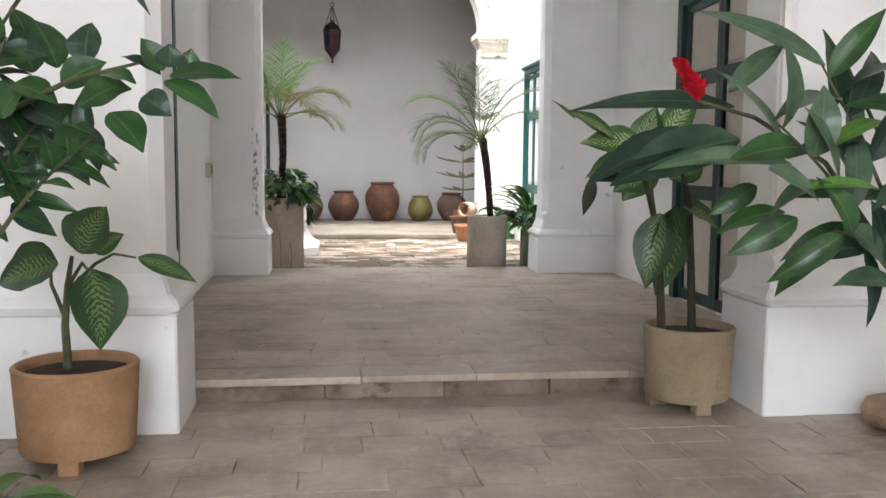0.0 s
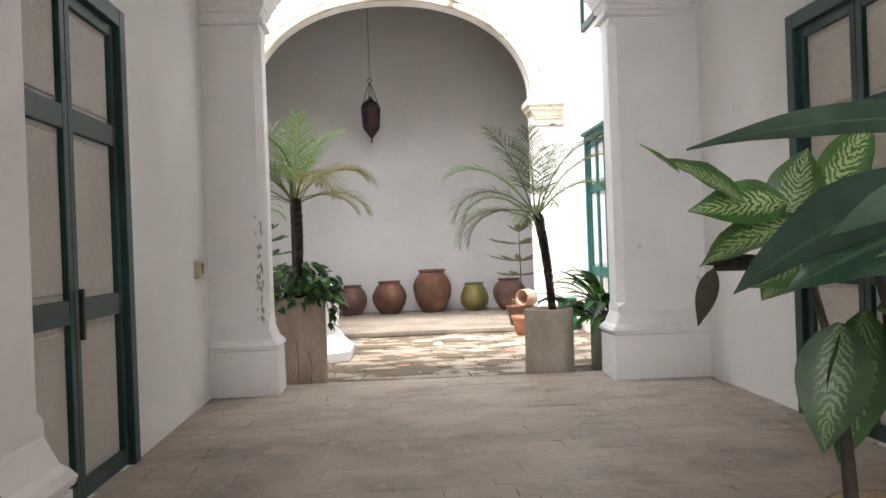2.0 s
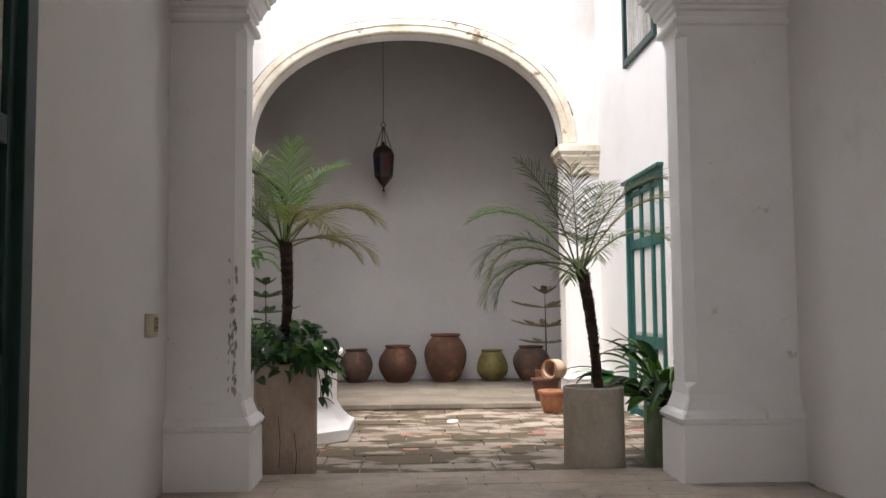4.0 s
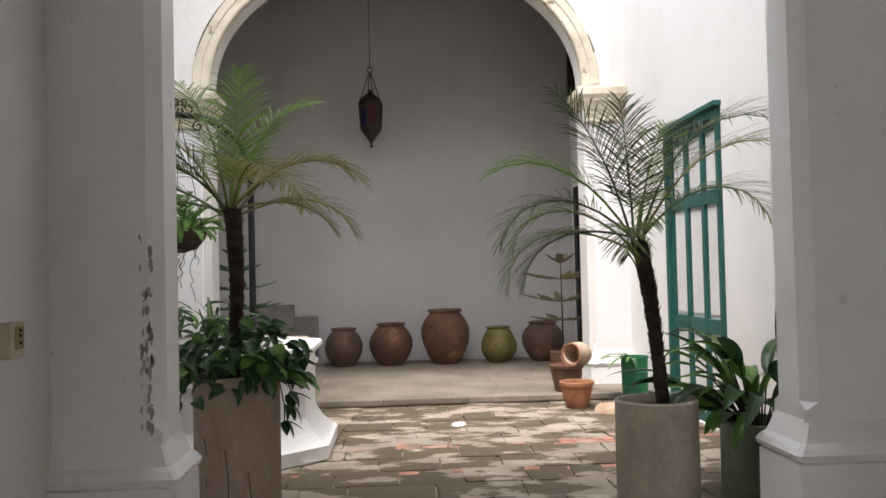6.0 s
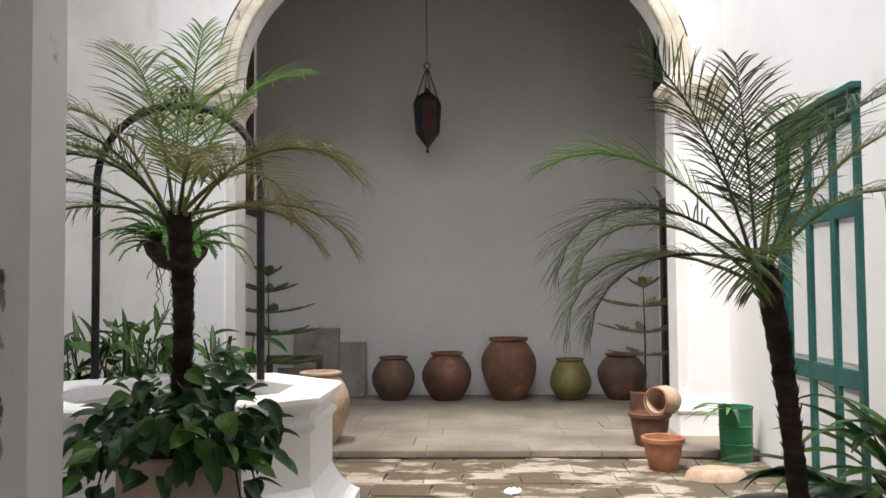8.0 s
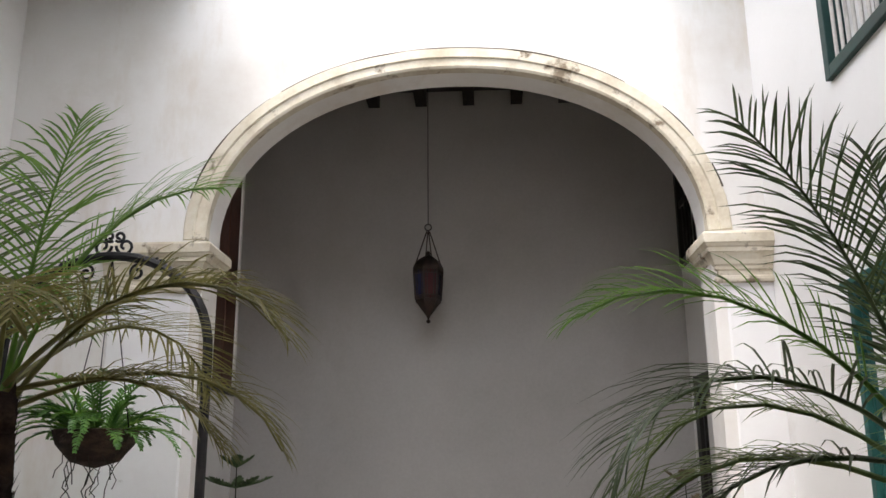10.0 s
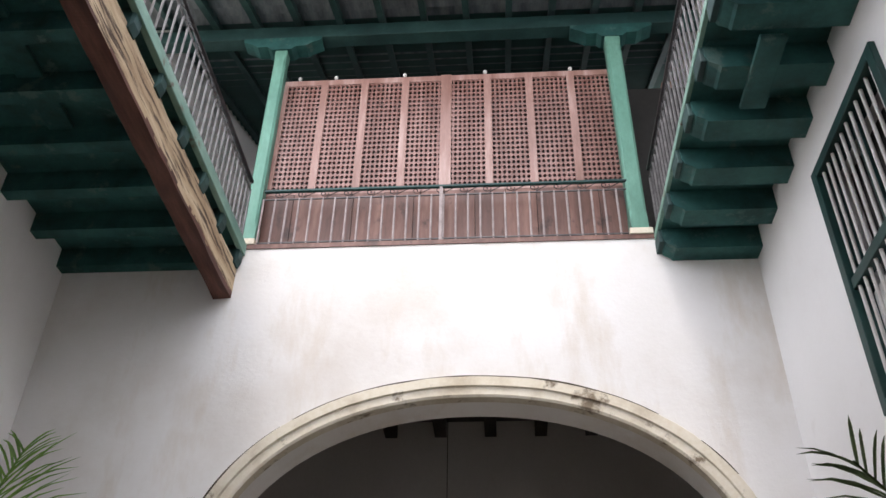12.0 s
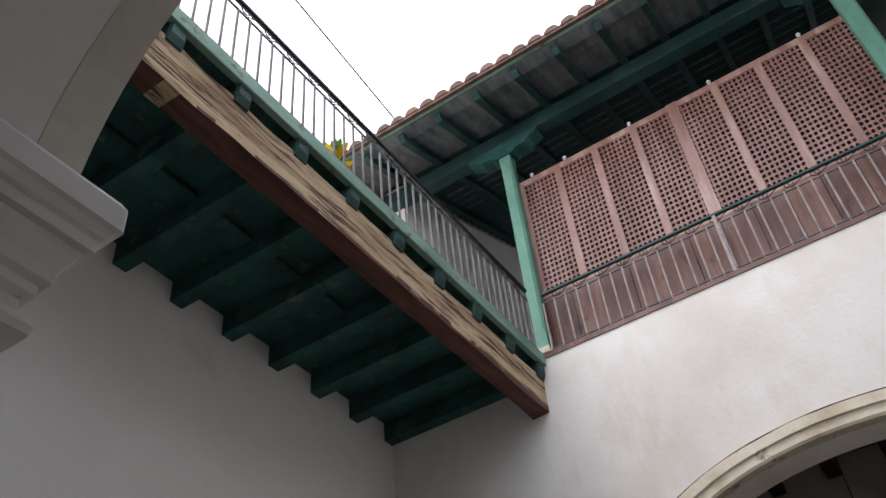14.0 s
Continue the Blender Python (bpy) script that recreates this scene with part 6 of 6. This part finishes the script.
# dieffenbachia in the right pot
blade(dieff, LEAF_VEIN, (1.20, 6.45, 1.28), (1.16, 6.42, 0.74), 0.25, 0.3)
blade(dieff, LEAF_VEIN, (1.08, 6.40, 1.24), (1.02, 6.36, 0.80), 0.22, 0.3)
blade(dieff, LEAF_VEIN, (1.22, 6.40, 1.28), (1.44, 6.36, 1.12), 0.24, 0.6)
blade(dieff, LEAF_VEIN_LIGHT, (0.88, 6.75, 1.71), (0.56, 6.69, 1.86), 0.15, 0.3)
blade(dieff, LEAF_VEIN, (0.60, 6.69, 1.83), (0.45, 6.68, 1.935), 0.035, 0.2)
blade(dieff, LEAF_VEIN_LIGHT, (1.08, 6.80, 1.70), (0.71, 6.75, 1.62), 0.17, 0.5)
blade(dieff, LEAF_VEIN_LIGHT, (1.14, 6.72, 1.62), (0.73, 6.74, 1.44), 0.24, 0.5)
blade(dieff, LEAF_VEIN_LIGHT, (1.16, 6.80, 1.58), (1.04, 6.80, 1.29), 0.20, 0.4)
blade(dieff, LEAF_BROWN, (1.06, 6.84, 1.45), (0.77, 6.87, 1.43), 0.06, 0.4)
blade(dieff, LEAF_BROWN, (0.79, 6.87, 1.44), (0.74, 6.90, 1.21), 0.075, 0.1)
blade(dieff, LEAF_VEIN_LIGHT, (1.08, 6.80, 1.63), (1.21, 6.80, 1.90), 0.19, 0.3)
blade(dieff, LEAF_VEIN_LIGHT, (1.20, 6.78, 1.70), (1.50, 6.74, 1.97), 0.17, 0.4)
blade(dieff, LEAF_VEIN, (1.21, 6.60, 1.45), (1.46, 6.60, 1.52), 0.20)
blade(dieff, LEAF_VEIN, (1.12, 6.66, 1.52), (0.92, 6.62, 1.32), 0.18)
stem(dieff, [(1.14, 6.76, 1.55), (1.05, 6.83, 1.49), (0.92, 6.86, 1.45), (0.79, 6.87, 1.44)], [0.014, 0.022, 0.026, 0.012], two_scale("withered_stalk", (0.03, 0.028, 0.015), (0.02, 0.018, 0.01), (0.05, 0.042, 0.022), 0.7), name="withered_leaf")
stem(dieff, [(1.08, 6.45, 1.1), (1.10, 6.62, 1.35), (1.13, 6.76, 1.62)], [0.014, 0.011, 0.008], STEM_GREEN, name="petiole")
# dieffenbachia in the left pot
blade(dieff_left, LEAF_VEIN, (-2.21, 5.70, 1.08), (-2.05, 5.66, 1.27), 0.24)
blade(dieff_left, LEAF_VEIN, (-2.14, 5.68, 1.09), (-1.99, 5.64, 1.13), 0.10)
blade(dieff_left, LEAF_VEIN, (-2.13, 5.60, 1.01), (-2.10, 5.56, 0.64), 0.24)
blade(dieff_left, LEAF_VEIN, (-2.27, 5.55, 1.04), (-2.52, 5.51, 0.92), 0.27)
blade(dieff_left, LEAF_VEIN, (-1.94, 5.75, 1.05), (-1.70, 5.71, 0.88), 0.09)
# bush
blade(bush, LEAF, (-1.49, 4.20, 1.82), (-1.28, 4.15, 1.79), 0.08)
blade(bush, LEAF, (-1.50, 4.15, 1.80), (-1.35, 4.10, 1.67), 0.09)
blade(bush, LEAF_DARK, (-1.53, 4.25, 1.83), (-1.64, 4.20, 1.87), 0.07)
blade(bush, LEAF, (-1.51, 4.20, 1.84), (-1.59, 4.15, 1.91), 0.07)
blade(bush, LEAF_DARK, (-1.49, 4.20, 1.85), (-1.48, 4.15, 1.90), 0.08)
blade(bush, LEAF, (-1.45, 4.30, 1.83), (-1.42, 4.25, 1.90), 0.07)
blade(bush, LEAF_DARK, (-1.45, 4.30, 1.82), (-1.33, 4.25, 1.84), 0.07)
blade(bush, LEAF_DARK, (-1.60, 4.30, 1.76), (-1.53, 4.25, 1.68), 0.09)
blade(bush, LEAF, (-1.73, 4.40, 1.71), (-1.64, 4.35, 1.57), 0.12)
blade(bush, LEAF, (-1.72, 4.50, 1.81), (-1.83, 4.45, 1.71), 0.11)
blade(bush, LEAF, (-1.95, 4.60, 1.82), (-1.79, 4.55, 1.86), 0.11)
blade(bush, LEAF_DARK, (-1.89, 4.70, 1.91), (-1.91, 4.65, 2.06), 0.12)
blade(bush, LEAF, (-2.02, 4.80, 1.90), (-2.13, 4.75, 2.06), 0.12)
blade(bush, LEAF, (-2.11, 4.80, 1.88), (-2.21, 4.75, 2.02), 0.12)
blade(bush, LEAF_DARK, (-2.04, 4.70, 1.78), (-2.15, 4.65, 1.61), 0.13)
blade(bush, LEAF_DARK, (-1.99, 4.80, 1.75), (-2.11, 4.75, 1.53), 0.13)
blade(bush, LEAF_DARK, (-1.98, 4.90, 1.69), (-1.91, 4.85, 1.50), 0.10)
blade(bush, LEAF_DARK, (-2.10, 5.00, 1.60), (-2.00, 4.95, 1.43), 0.09)
blade(bush, LEAF, (-2.18, 5.00, 1.62), (-2.26, 4.95, 1.43), 0.12)
blade(bush, LEAF_DARK, (-2.26, 5.00, 1.41), (-2.14, 4.95, 1.35), 0.05)
blade(bush, LEAF_DARK, (-2.28, 5.00, 1.36), (-2.16, 4.95, 1.20), 0.09)
blade(bush, LEAF_DARK, (-2.09, 4.60, 1.73), (-1.94, 4.55, 1.63), 0.11)
blade(bush, LEAF, (-2.09, 4.50, 1.81), (-1.95, 4.45, 1.73), 0.11)
blade(bush, LEAF, (-1.87, 4.60, 1.80), (-1.72, 4.55, 1.77), 0.10)
blade(bush, LEAF, (-2.25, 4.80, 1.55), (-2.10, 4.75, 1.59), 0.11)
blade(bush, LEAF, (-1.99, 4.60, 1.69), (-1.86, 4.55, 1.61), 0.11)
blade(bush, LEAF_DARK, (-2.14, 4.60, 1.94), (-2.01, 4.55, 1.90), 0.10)
blade(bush, LEAF, (-1.78, 4.50, 1.85), (-1.67, 4.45, 1.81), 0.09)
blade(bush, LEAF, (-2.16, 4.90, 2.02), (-2.22, 4.85, 2.12), 0.09)
blade(bush, LEAF, (-2.13, 4.50, 1.69), (-2.04, 4.45, 1.78), 0.10)


stem(bush, [(-2.15, 4.7, 2.1), (-2.1, 5.1, 2.42), (-2.0, 5.35, 2.52), (-1.93, 5.43, 2.44)], [0.008, 0.006, 0.005, 0.004], STEM_GREEN)
blade(bush, LEAF_DARK, (-1.94, 5.43, 2.45), (-1.82, 5.42, 2.22), 0.04, 0.2)


def bracts(parent, p0, p1, r, n, seed):
    rr = random.Random(seed)
    a, b = Vector(p0), Vector(p1)
    for k in range(n):
        t = k / n
        q = a.lerp(b, t)
        az = k * 137.5
        o = vec(az, 35 + 30 * t, 1)
        part_leaf(parent, RED_BRACT, q - parent.matrix_basis.translation, o + (b - a).normalized() * 0.9, r * (1.15 - 0.6 * t) * rr.uniform(0.85, 1.1), r * 0.75, 0.6, n=5, shape=0.7, name="bract", label="red bract")


bracts(ginger, (0.72, 5.07, 1.83), (0.60, 5.02, 1.99), 0.095, 34, 5)
bracts(ginger, (1.64, 5.38, 2.04), (1.63, 5.37, 2.2), 0.04, 14, 6)
low = thing("low_leafy_plant", Matrix.Translation((-2.35, 4.75, 0)), "low bright green leafy plant on the patio floor", "plant")
rnd = random.Random(44)
for k in range(16):
    az = rnd.uniform(0, 360)
    part_leaf(low, LEAF if k % 2 else LEAF_LIGHT, vec(az, 0, 0.04) + Vector((0, 0, 0.05 + 0.02 * (k % 9))), vec(az, rnd.uniform(15, 75)), rnd.uniform(0.28, 0.42), rnd.uniform(0.10, 0.14), rnd.uniform(0.9, 1.6), n=8)
bm = bmesh.new()
tube(bm, [(0, 0, 0), (0.01, 0, 0.12), (0, 0.01, 0.25)], 0.012, 6)
part("stem", bm, STEM_GREEN, low)
bm = bmesh.new()
lathe(bm, [(0.09, 0.0), (0.13, 0.03), (0.15, 0.1), (0.12, 0.17), (0.05, 0.2)], 18, wobble=0.25)
ob = tagged(part("rounded_stone", bm, PALE_CLAY, None, "", True), "rounded pale boulder beside the pedestal", "stone")
ob.location = (2.32, 5.85, 0)

def cane(parent, p0, p1, lean, n, ln, wd, mats, seed, start=0.35):
    """A leaning cane with long pointed leaves set to either side of it."""
    rr = random.Random(seed)
    a, b = Vector(p0), Vector(p1)
    pts = [a.lerp(b, t) + Vector((lean[0], lean[1], 0)) * (t * t - t) + Vector((0, 0, 0.25 * math.sin(math.pi * t))) for t in [k / 10 for k in range(11)]]
    stem(parent, pts, [0.016 - 0.0011 * k for k in range(11)], STEM_GREEN)
    for k in range(n):
        t = start + (1 - start) * (k + rr.random() * 0.6) / n
        f = min(t, 0.999) * 10
        q = pts[int(f)].lerp(pts[int(f) + 1], f - int(f)) - parent.matrix_basis.translation
        d = (pts[int(f) + 1] - pts[int(f)]).normalized()
        s = d.cross(Vector((0, 1, 0))).normalized() * (1 if k % 2 else -1)
        o = (d * 0.55 + s * rr.uniform(0.5, 1.0) + Vector((0, -rr.uniform(-0.15, 0.6), rr.uniform(-0.1, 0.35)))).normalized()
        part_leaf(parent, mats[rr.randrange(len(mats))], q, o, ln * rr.uniform(0.75, 1.15), wd * rr.uniform(0.8, 1.15), rr.uniform(0.5, 1.3), up=(0.1, -0.6, 0.8), n=9, shape=0.78, taper=1.05, fold=0.3, twist=rr.uniform(-0.5, 0.5), wave=0.015, seed=k)


GM = [LEAF_GREY, LEAF_GREY, LEAF_DARK, LEAF]
cane(ginger, (2.25, 5.2, 0.3), (1.15, 5.15, 1.75), (0.3, 0), 7, 0.46, 0.15, GM, 1)
cane(ginger, (2.27, 5.25, 0.3), (1.45, 5.3, 2.05), (0.25, 0), 7, 0.46, 0.15, GM, 2)
cane(ginger, (2.3, 5.2, 0.3), (1.85, 5.15, 2.15), (0.15, 0), 7, 0.46, 0.15, GM, 3)
cane(ginger, (2.22, 5.1, 0.3), (1.35, 4.95, 1.25), (0.3, 0), 6, 0.42, 0.15, GM, 4)
cane(ginger, (2.3, 5.15, 0.3), (1.75, 5.0, 1.55), (0.2, 0), 7, 0.44, 0.15, GM, 5)
cane(ginger, (2.3, 5.3, 0.3), (2.2, 5.3, 2.0), (0.1, 0), 6, 0.46, 0.15, GM, 6)
BM = [LEAF, LEAF_DARK, LEAF]
cane(bush, (-2.75, 4.75, 0.3), (-2.0, 4.65, 1.75), (-0.2, 0), 15, 0.21, 0.09, BM, 7, 0.5)
cane(bush, (-2.75, 4.75, 0.3), (-2.3, 4.85, 1.75), (-0.1, 0), 15, 0.21, 0.09, BM, 8, 0.45)

cane(bush, (-2.75, 4.75, 0.3), (-2.12, 4.55, 1.98), (-0.15, 0), 16, 0.20, 0.085, BM, 9, 0.55)
cane(bush, (-2.75, 4.75, 0.3), (-2.45, 4.75, 1.95), (-0.1, 0), 16, 0.20, 0.085, BM, 10, 0.5)
cane(bush, (-2.75, 4.75, 0.3), (-1.85, 4.6, 1.62), (-0.2, 0), 14, 0.19, 0.08, BM, 11, 0.6)

# flaked paint on the pillar edge
FLAKE = two_scale("bared_grey_plaster", (0.46, 0.445, 0.43), (0.32, 0.31, 0.30), (0.56, 0.54, 0.52), 0.9, 9, 40, 0.4)
rnd = random.Random(8)
pl = bpy.data.objects["pillar_near_left"]
for k in range(46):
    z = rnd.choice((rnd.uniform(0.9, 1.4), rnd.uniform(0.9, 1.95)))
    s = rnd.uniform(0.006, 0.021)
    bm = bmesh.new()
    c = Vector((rnd.uniform(-1.925, -1.86), 12.0725, z))
    u, w, nrm = Vector((1, 0, 0)), Vector((0, 0, 1)), Vector((0, -1, 0))
    m = rnd.randint(6, 9)
    ring0 = [c + u * s * 0.7 * rnd.uniform(0.5, 1.1) * math.cos(6.283 * j / m) + w * s * 2.1 * rnd.uniform(0.4, 1.2) * math.sin(6.283 * j / m) for j in range(m)]
    loft(bm, [[tuple(p - nrm * 0.004) for p in ring0], [tuple(p + nrm * 0.0025) for p in ring0]])
    part("paint_chip", bm, FLAKE if k % 5 else SLAB_STONE, pl, "grey patch of flaked paint")


# painted board standing behind the right pillar
PAINT_BLUE = two_scale("blue_board_paint", (0.08, 0.09, 0.42), (0.05, 0.055, 0.30), (0.14, 0.15, 0.52), 0.55, 3, 24, 0.2, 0.003)
PAINT_YELLOW = two_scale("yellow_board_paint", (0.52, 0.34, 0.08), (0.42, 0.26, 0.06), (0.60, 0.42, 0.13), 0.55, 3, 24, 0.2, 0.003)
board = thing("painted_board", pose(2.50, 13.5, Z_CT, 0, -4, 0), "arched blue and yellow painted board leaning on the wall", "board")
for nm, mat, k, x0, x1 in (("edge_band", OLD_WOOD, 1.0, -0.05, 0.03), ("yellow_field", PAINT_YELLOW, 0.84, -0.056, 0.0), ("blue_field", PAINT_BLUE, 0.68, -0.062, 0.0)):
    bm = bmesh.new()
    ring = [(0.42 * k * math.cos(math.pi * j / 24), 1.05 + 0.5 * k * math.sin(math.pi * j / 24)) for j in range(25)]
    ring = [(0.42 * k, 0.12 * (1 - k) * 4 + 0.0)] + ring + [(-0.42 * k, 0.12 * (1 - k) * 4)]
    loft(bm, [[(x0, y, z) for y, z in ring], [(x1, y, z) for y, z in ring]])
    part(nm, bm, mat, board, "" if nm == "edge_band" else nm.replace("_", " "))

# ---- paving, last ----
def slab_mesh(name, w, l, h, material, rnd, jag=0.006, bev=0.0035):
    """A worn slab: its outline a little uneven, its top edge rounded."""
    pts = []
    for (x0, y0), (x1, y1) in (((-1, -1), (1, -1)), ((1, -1), (1, 1)), ((1, 1), (-1, 1)), ((-1, 1), (-1, -1))):
        for k in range(3):
            t = k / 3
            pts.append(((x0 + (x1 - x0) * t) * w / 2 + rnd.uniform(-jag, jag), (y0 + (y1 - y0) * t) * l / 2 + rnd.uniform(-jag, jag)))
    bm = bmesh.new()
    k1 = 1 - 2 * bev / min(w, l)
    loft(bm, [[(x, y, -h) for x, y in pts], [(x, y, -bev * 0.6) for x, y in pts], [(x * k1, y * k1, 0) for x, y in pts]])
    return mesh_of(name, bm, material)


def pave(floor_ob, x0, x1, y0, y1, z, w, l, gap, material, seed, name="slab", jag=0.006, uneven=0.002, vary=0.25, skip=None, along_x=False):
    rnd = random.Random(seed)
    kinds = [(f, slab_mesh(name, w * f - gap, l - gap, 0.05, material, rnd, jag)) for f in (1 - vary, 1.0, 1 + vary)]
    row, y = 0, y0
    made = 0
    while y < y1 - 0.02:
        x = x0 - rnd.uniform(0, w * 0.8)
        while x < x1:
            f, me = rnd.choice(kinds)
            cx, cy = x + w * f / 2, y + l / 2
            if x0 - 0.1 < cx < x1 + 0.1 and not (skip and skip(cx, cy)):
                o = new(name, me)
                o.parent = floor_ob
                o.location = (cx, cy, z + rnd.uniform(-uneven, uneven))
                o.rotation_euler = (rnd.uniform(-0.002, 0.002), rnd.uniform(-0.002, 0.002), rnd.choice((0, math.pi)) + rnd.uniform(-0.006, 0.006))
                made += 1
            x += w * f
        y += l
        row += 1
    return made


pave(patio_floor, -3.0, 3.0, 1.4, Y_STEP - 0.18, 0.0, 0.44, 0.27, 0.002, SLAB, 11, uneven=0.002, vary=0.3)
pave(passage_floor, XL - 0.05, XR + 0.05, Y_STEP + 0.32, Y_COURT - 0.26, Z_UP, 0.42, 0.265, 0.002, SLAB, 12, uneven=0.002, vary=0.3)
pave(court_floor, -4.9, XR - 0.05, Y_COURT + 0.02, 18.0, Z_CT, 0.52, 0.475, 0.010, COURT_STONE, 13, jag=0.014, uneven=0.006, vary=0.3,
     skip=lambda x, y: (x + 2.52) ** 2 + (y - 15.68) ** 2 < 1.25 or any(abs(y - b) < 0.13 for b in (15.65,)))
rnd = random.Random(31)
me_b = slab_mesh("brick", 0.235, 0.115, 0.05, BRICK, rnd, 0.008)
for by in (14.55, 15.58, 15.72):
    x = -4.8 + rnd.uniform(0, 0.2)
    while x < XR - 0.1:
        if (x + 2.52) ** 2 + (by - 15.68) ** 2 > 1.95 and rnd.random() < 0.93:
            o = new("brick", me_b)
            o.parent = court_floor
            o.location = (x, by + rnd.uniform(-0.008, 0.008), Z_CT + rnd.uniform(-0.006, 0.003))
            o.rotation_euler = (0, 0, rnd.uniform(-0.04, 0.04))
        x += 0.25
pave(loggia_floor, -3.7, XR - 0.02, 18.44, Y_BACK, Z_PLAT, 0.7, 0.56, 0.006, COURT_LIGHT, 14, uneven=0.001)


def kerb(floor_ob, name, x0, x1, y0, y1, z, seed, h=0.2, material=SLAB):
    rnd = random.Random(seed)
    x = x0
    while x < x1:
        w = min(rnd.uniform(0.7, 1.1), x1 - x)
        bm = bmesh.new()
        box(bm, x + 0.001, x + w - 0.001, y0 + rnd.uniform(-0.01, 0.01), y1, z - h, z + rnd.uniform(-0.003, 0.003), 0.01)
        part(name, bm, material, floor_ob)
        x += w


kerb(passage_floor, "kerb_stone", -1.86, 1.72, Y_STEP, Y_STEP + 0.31, Z_UP, 15, 0.05)
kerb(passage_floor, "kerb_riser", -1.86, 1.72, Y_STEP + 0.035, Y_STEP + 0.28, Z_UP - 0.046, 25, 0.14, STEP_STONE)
kerb(passage_floor, "edge_stone", XL, XR, Y_COURT - 0.24, Y_COURT, Z_UP, 16, 0.14)
kerb(loggia_floor, "step_stone", XCL, XR, 18.12, 18.43, Z_PLAT + 0.004, 17, 0.07, COURT_LIGHT)
kerb(loggia_floor, "step_riser", XCL, XR, 18.16, 18.40, Z_PLAT - 0.062, 18, 0.10, SLAB)
kerb(patio_floor, "patio_stone", -3.4, 3.4, Y_STEP - 0.2, Y_STEP - 0.01, 0.0, 19, 0.05)
bm = bmesh.new()
for k in range(14):
    a = k * 2.4
    p = Vector((math.cos(a), math.sin(a), 0)) * 0.02 * (1 + k % 3)
    bm.faces.new([bm.verts.new(p + Vector(v)) for v in ((0, 0, 0.0), (0.05, 0.01, 0.02), (0.03, 0.05, 0.035), (-0.01, 0.03, 0.02))])
lit = tagged(part("crumpled_paper", bm, WHITE_PANEL), "small crumpled white paper on the courtyard floor", "litter")
lit.location = (0.05, 16.6, Z_CT + 0.005)
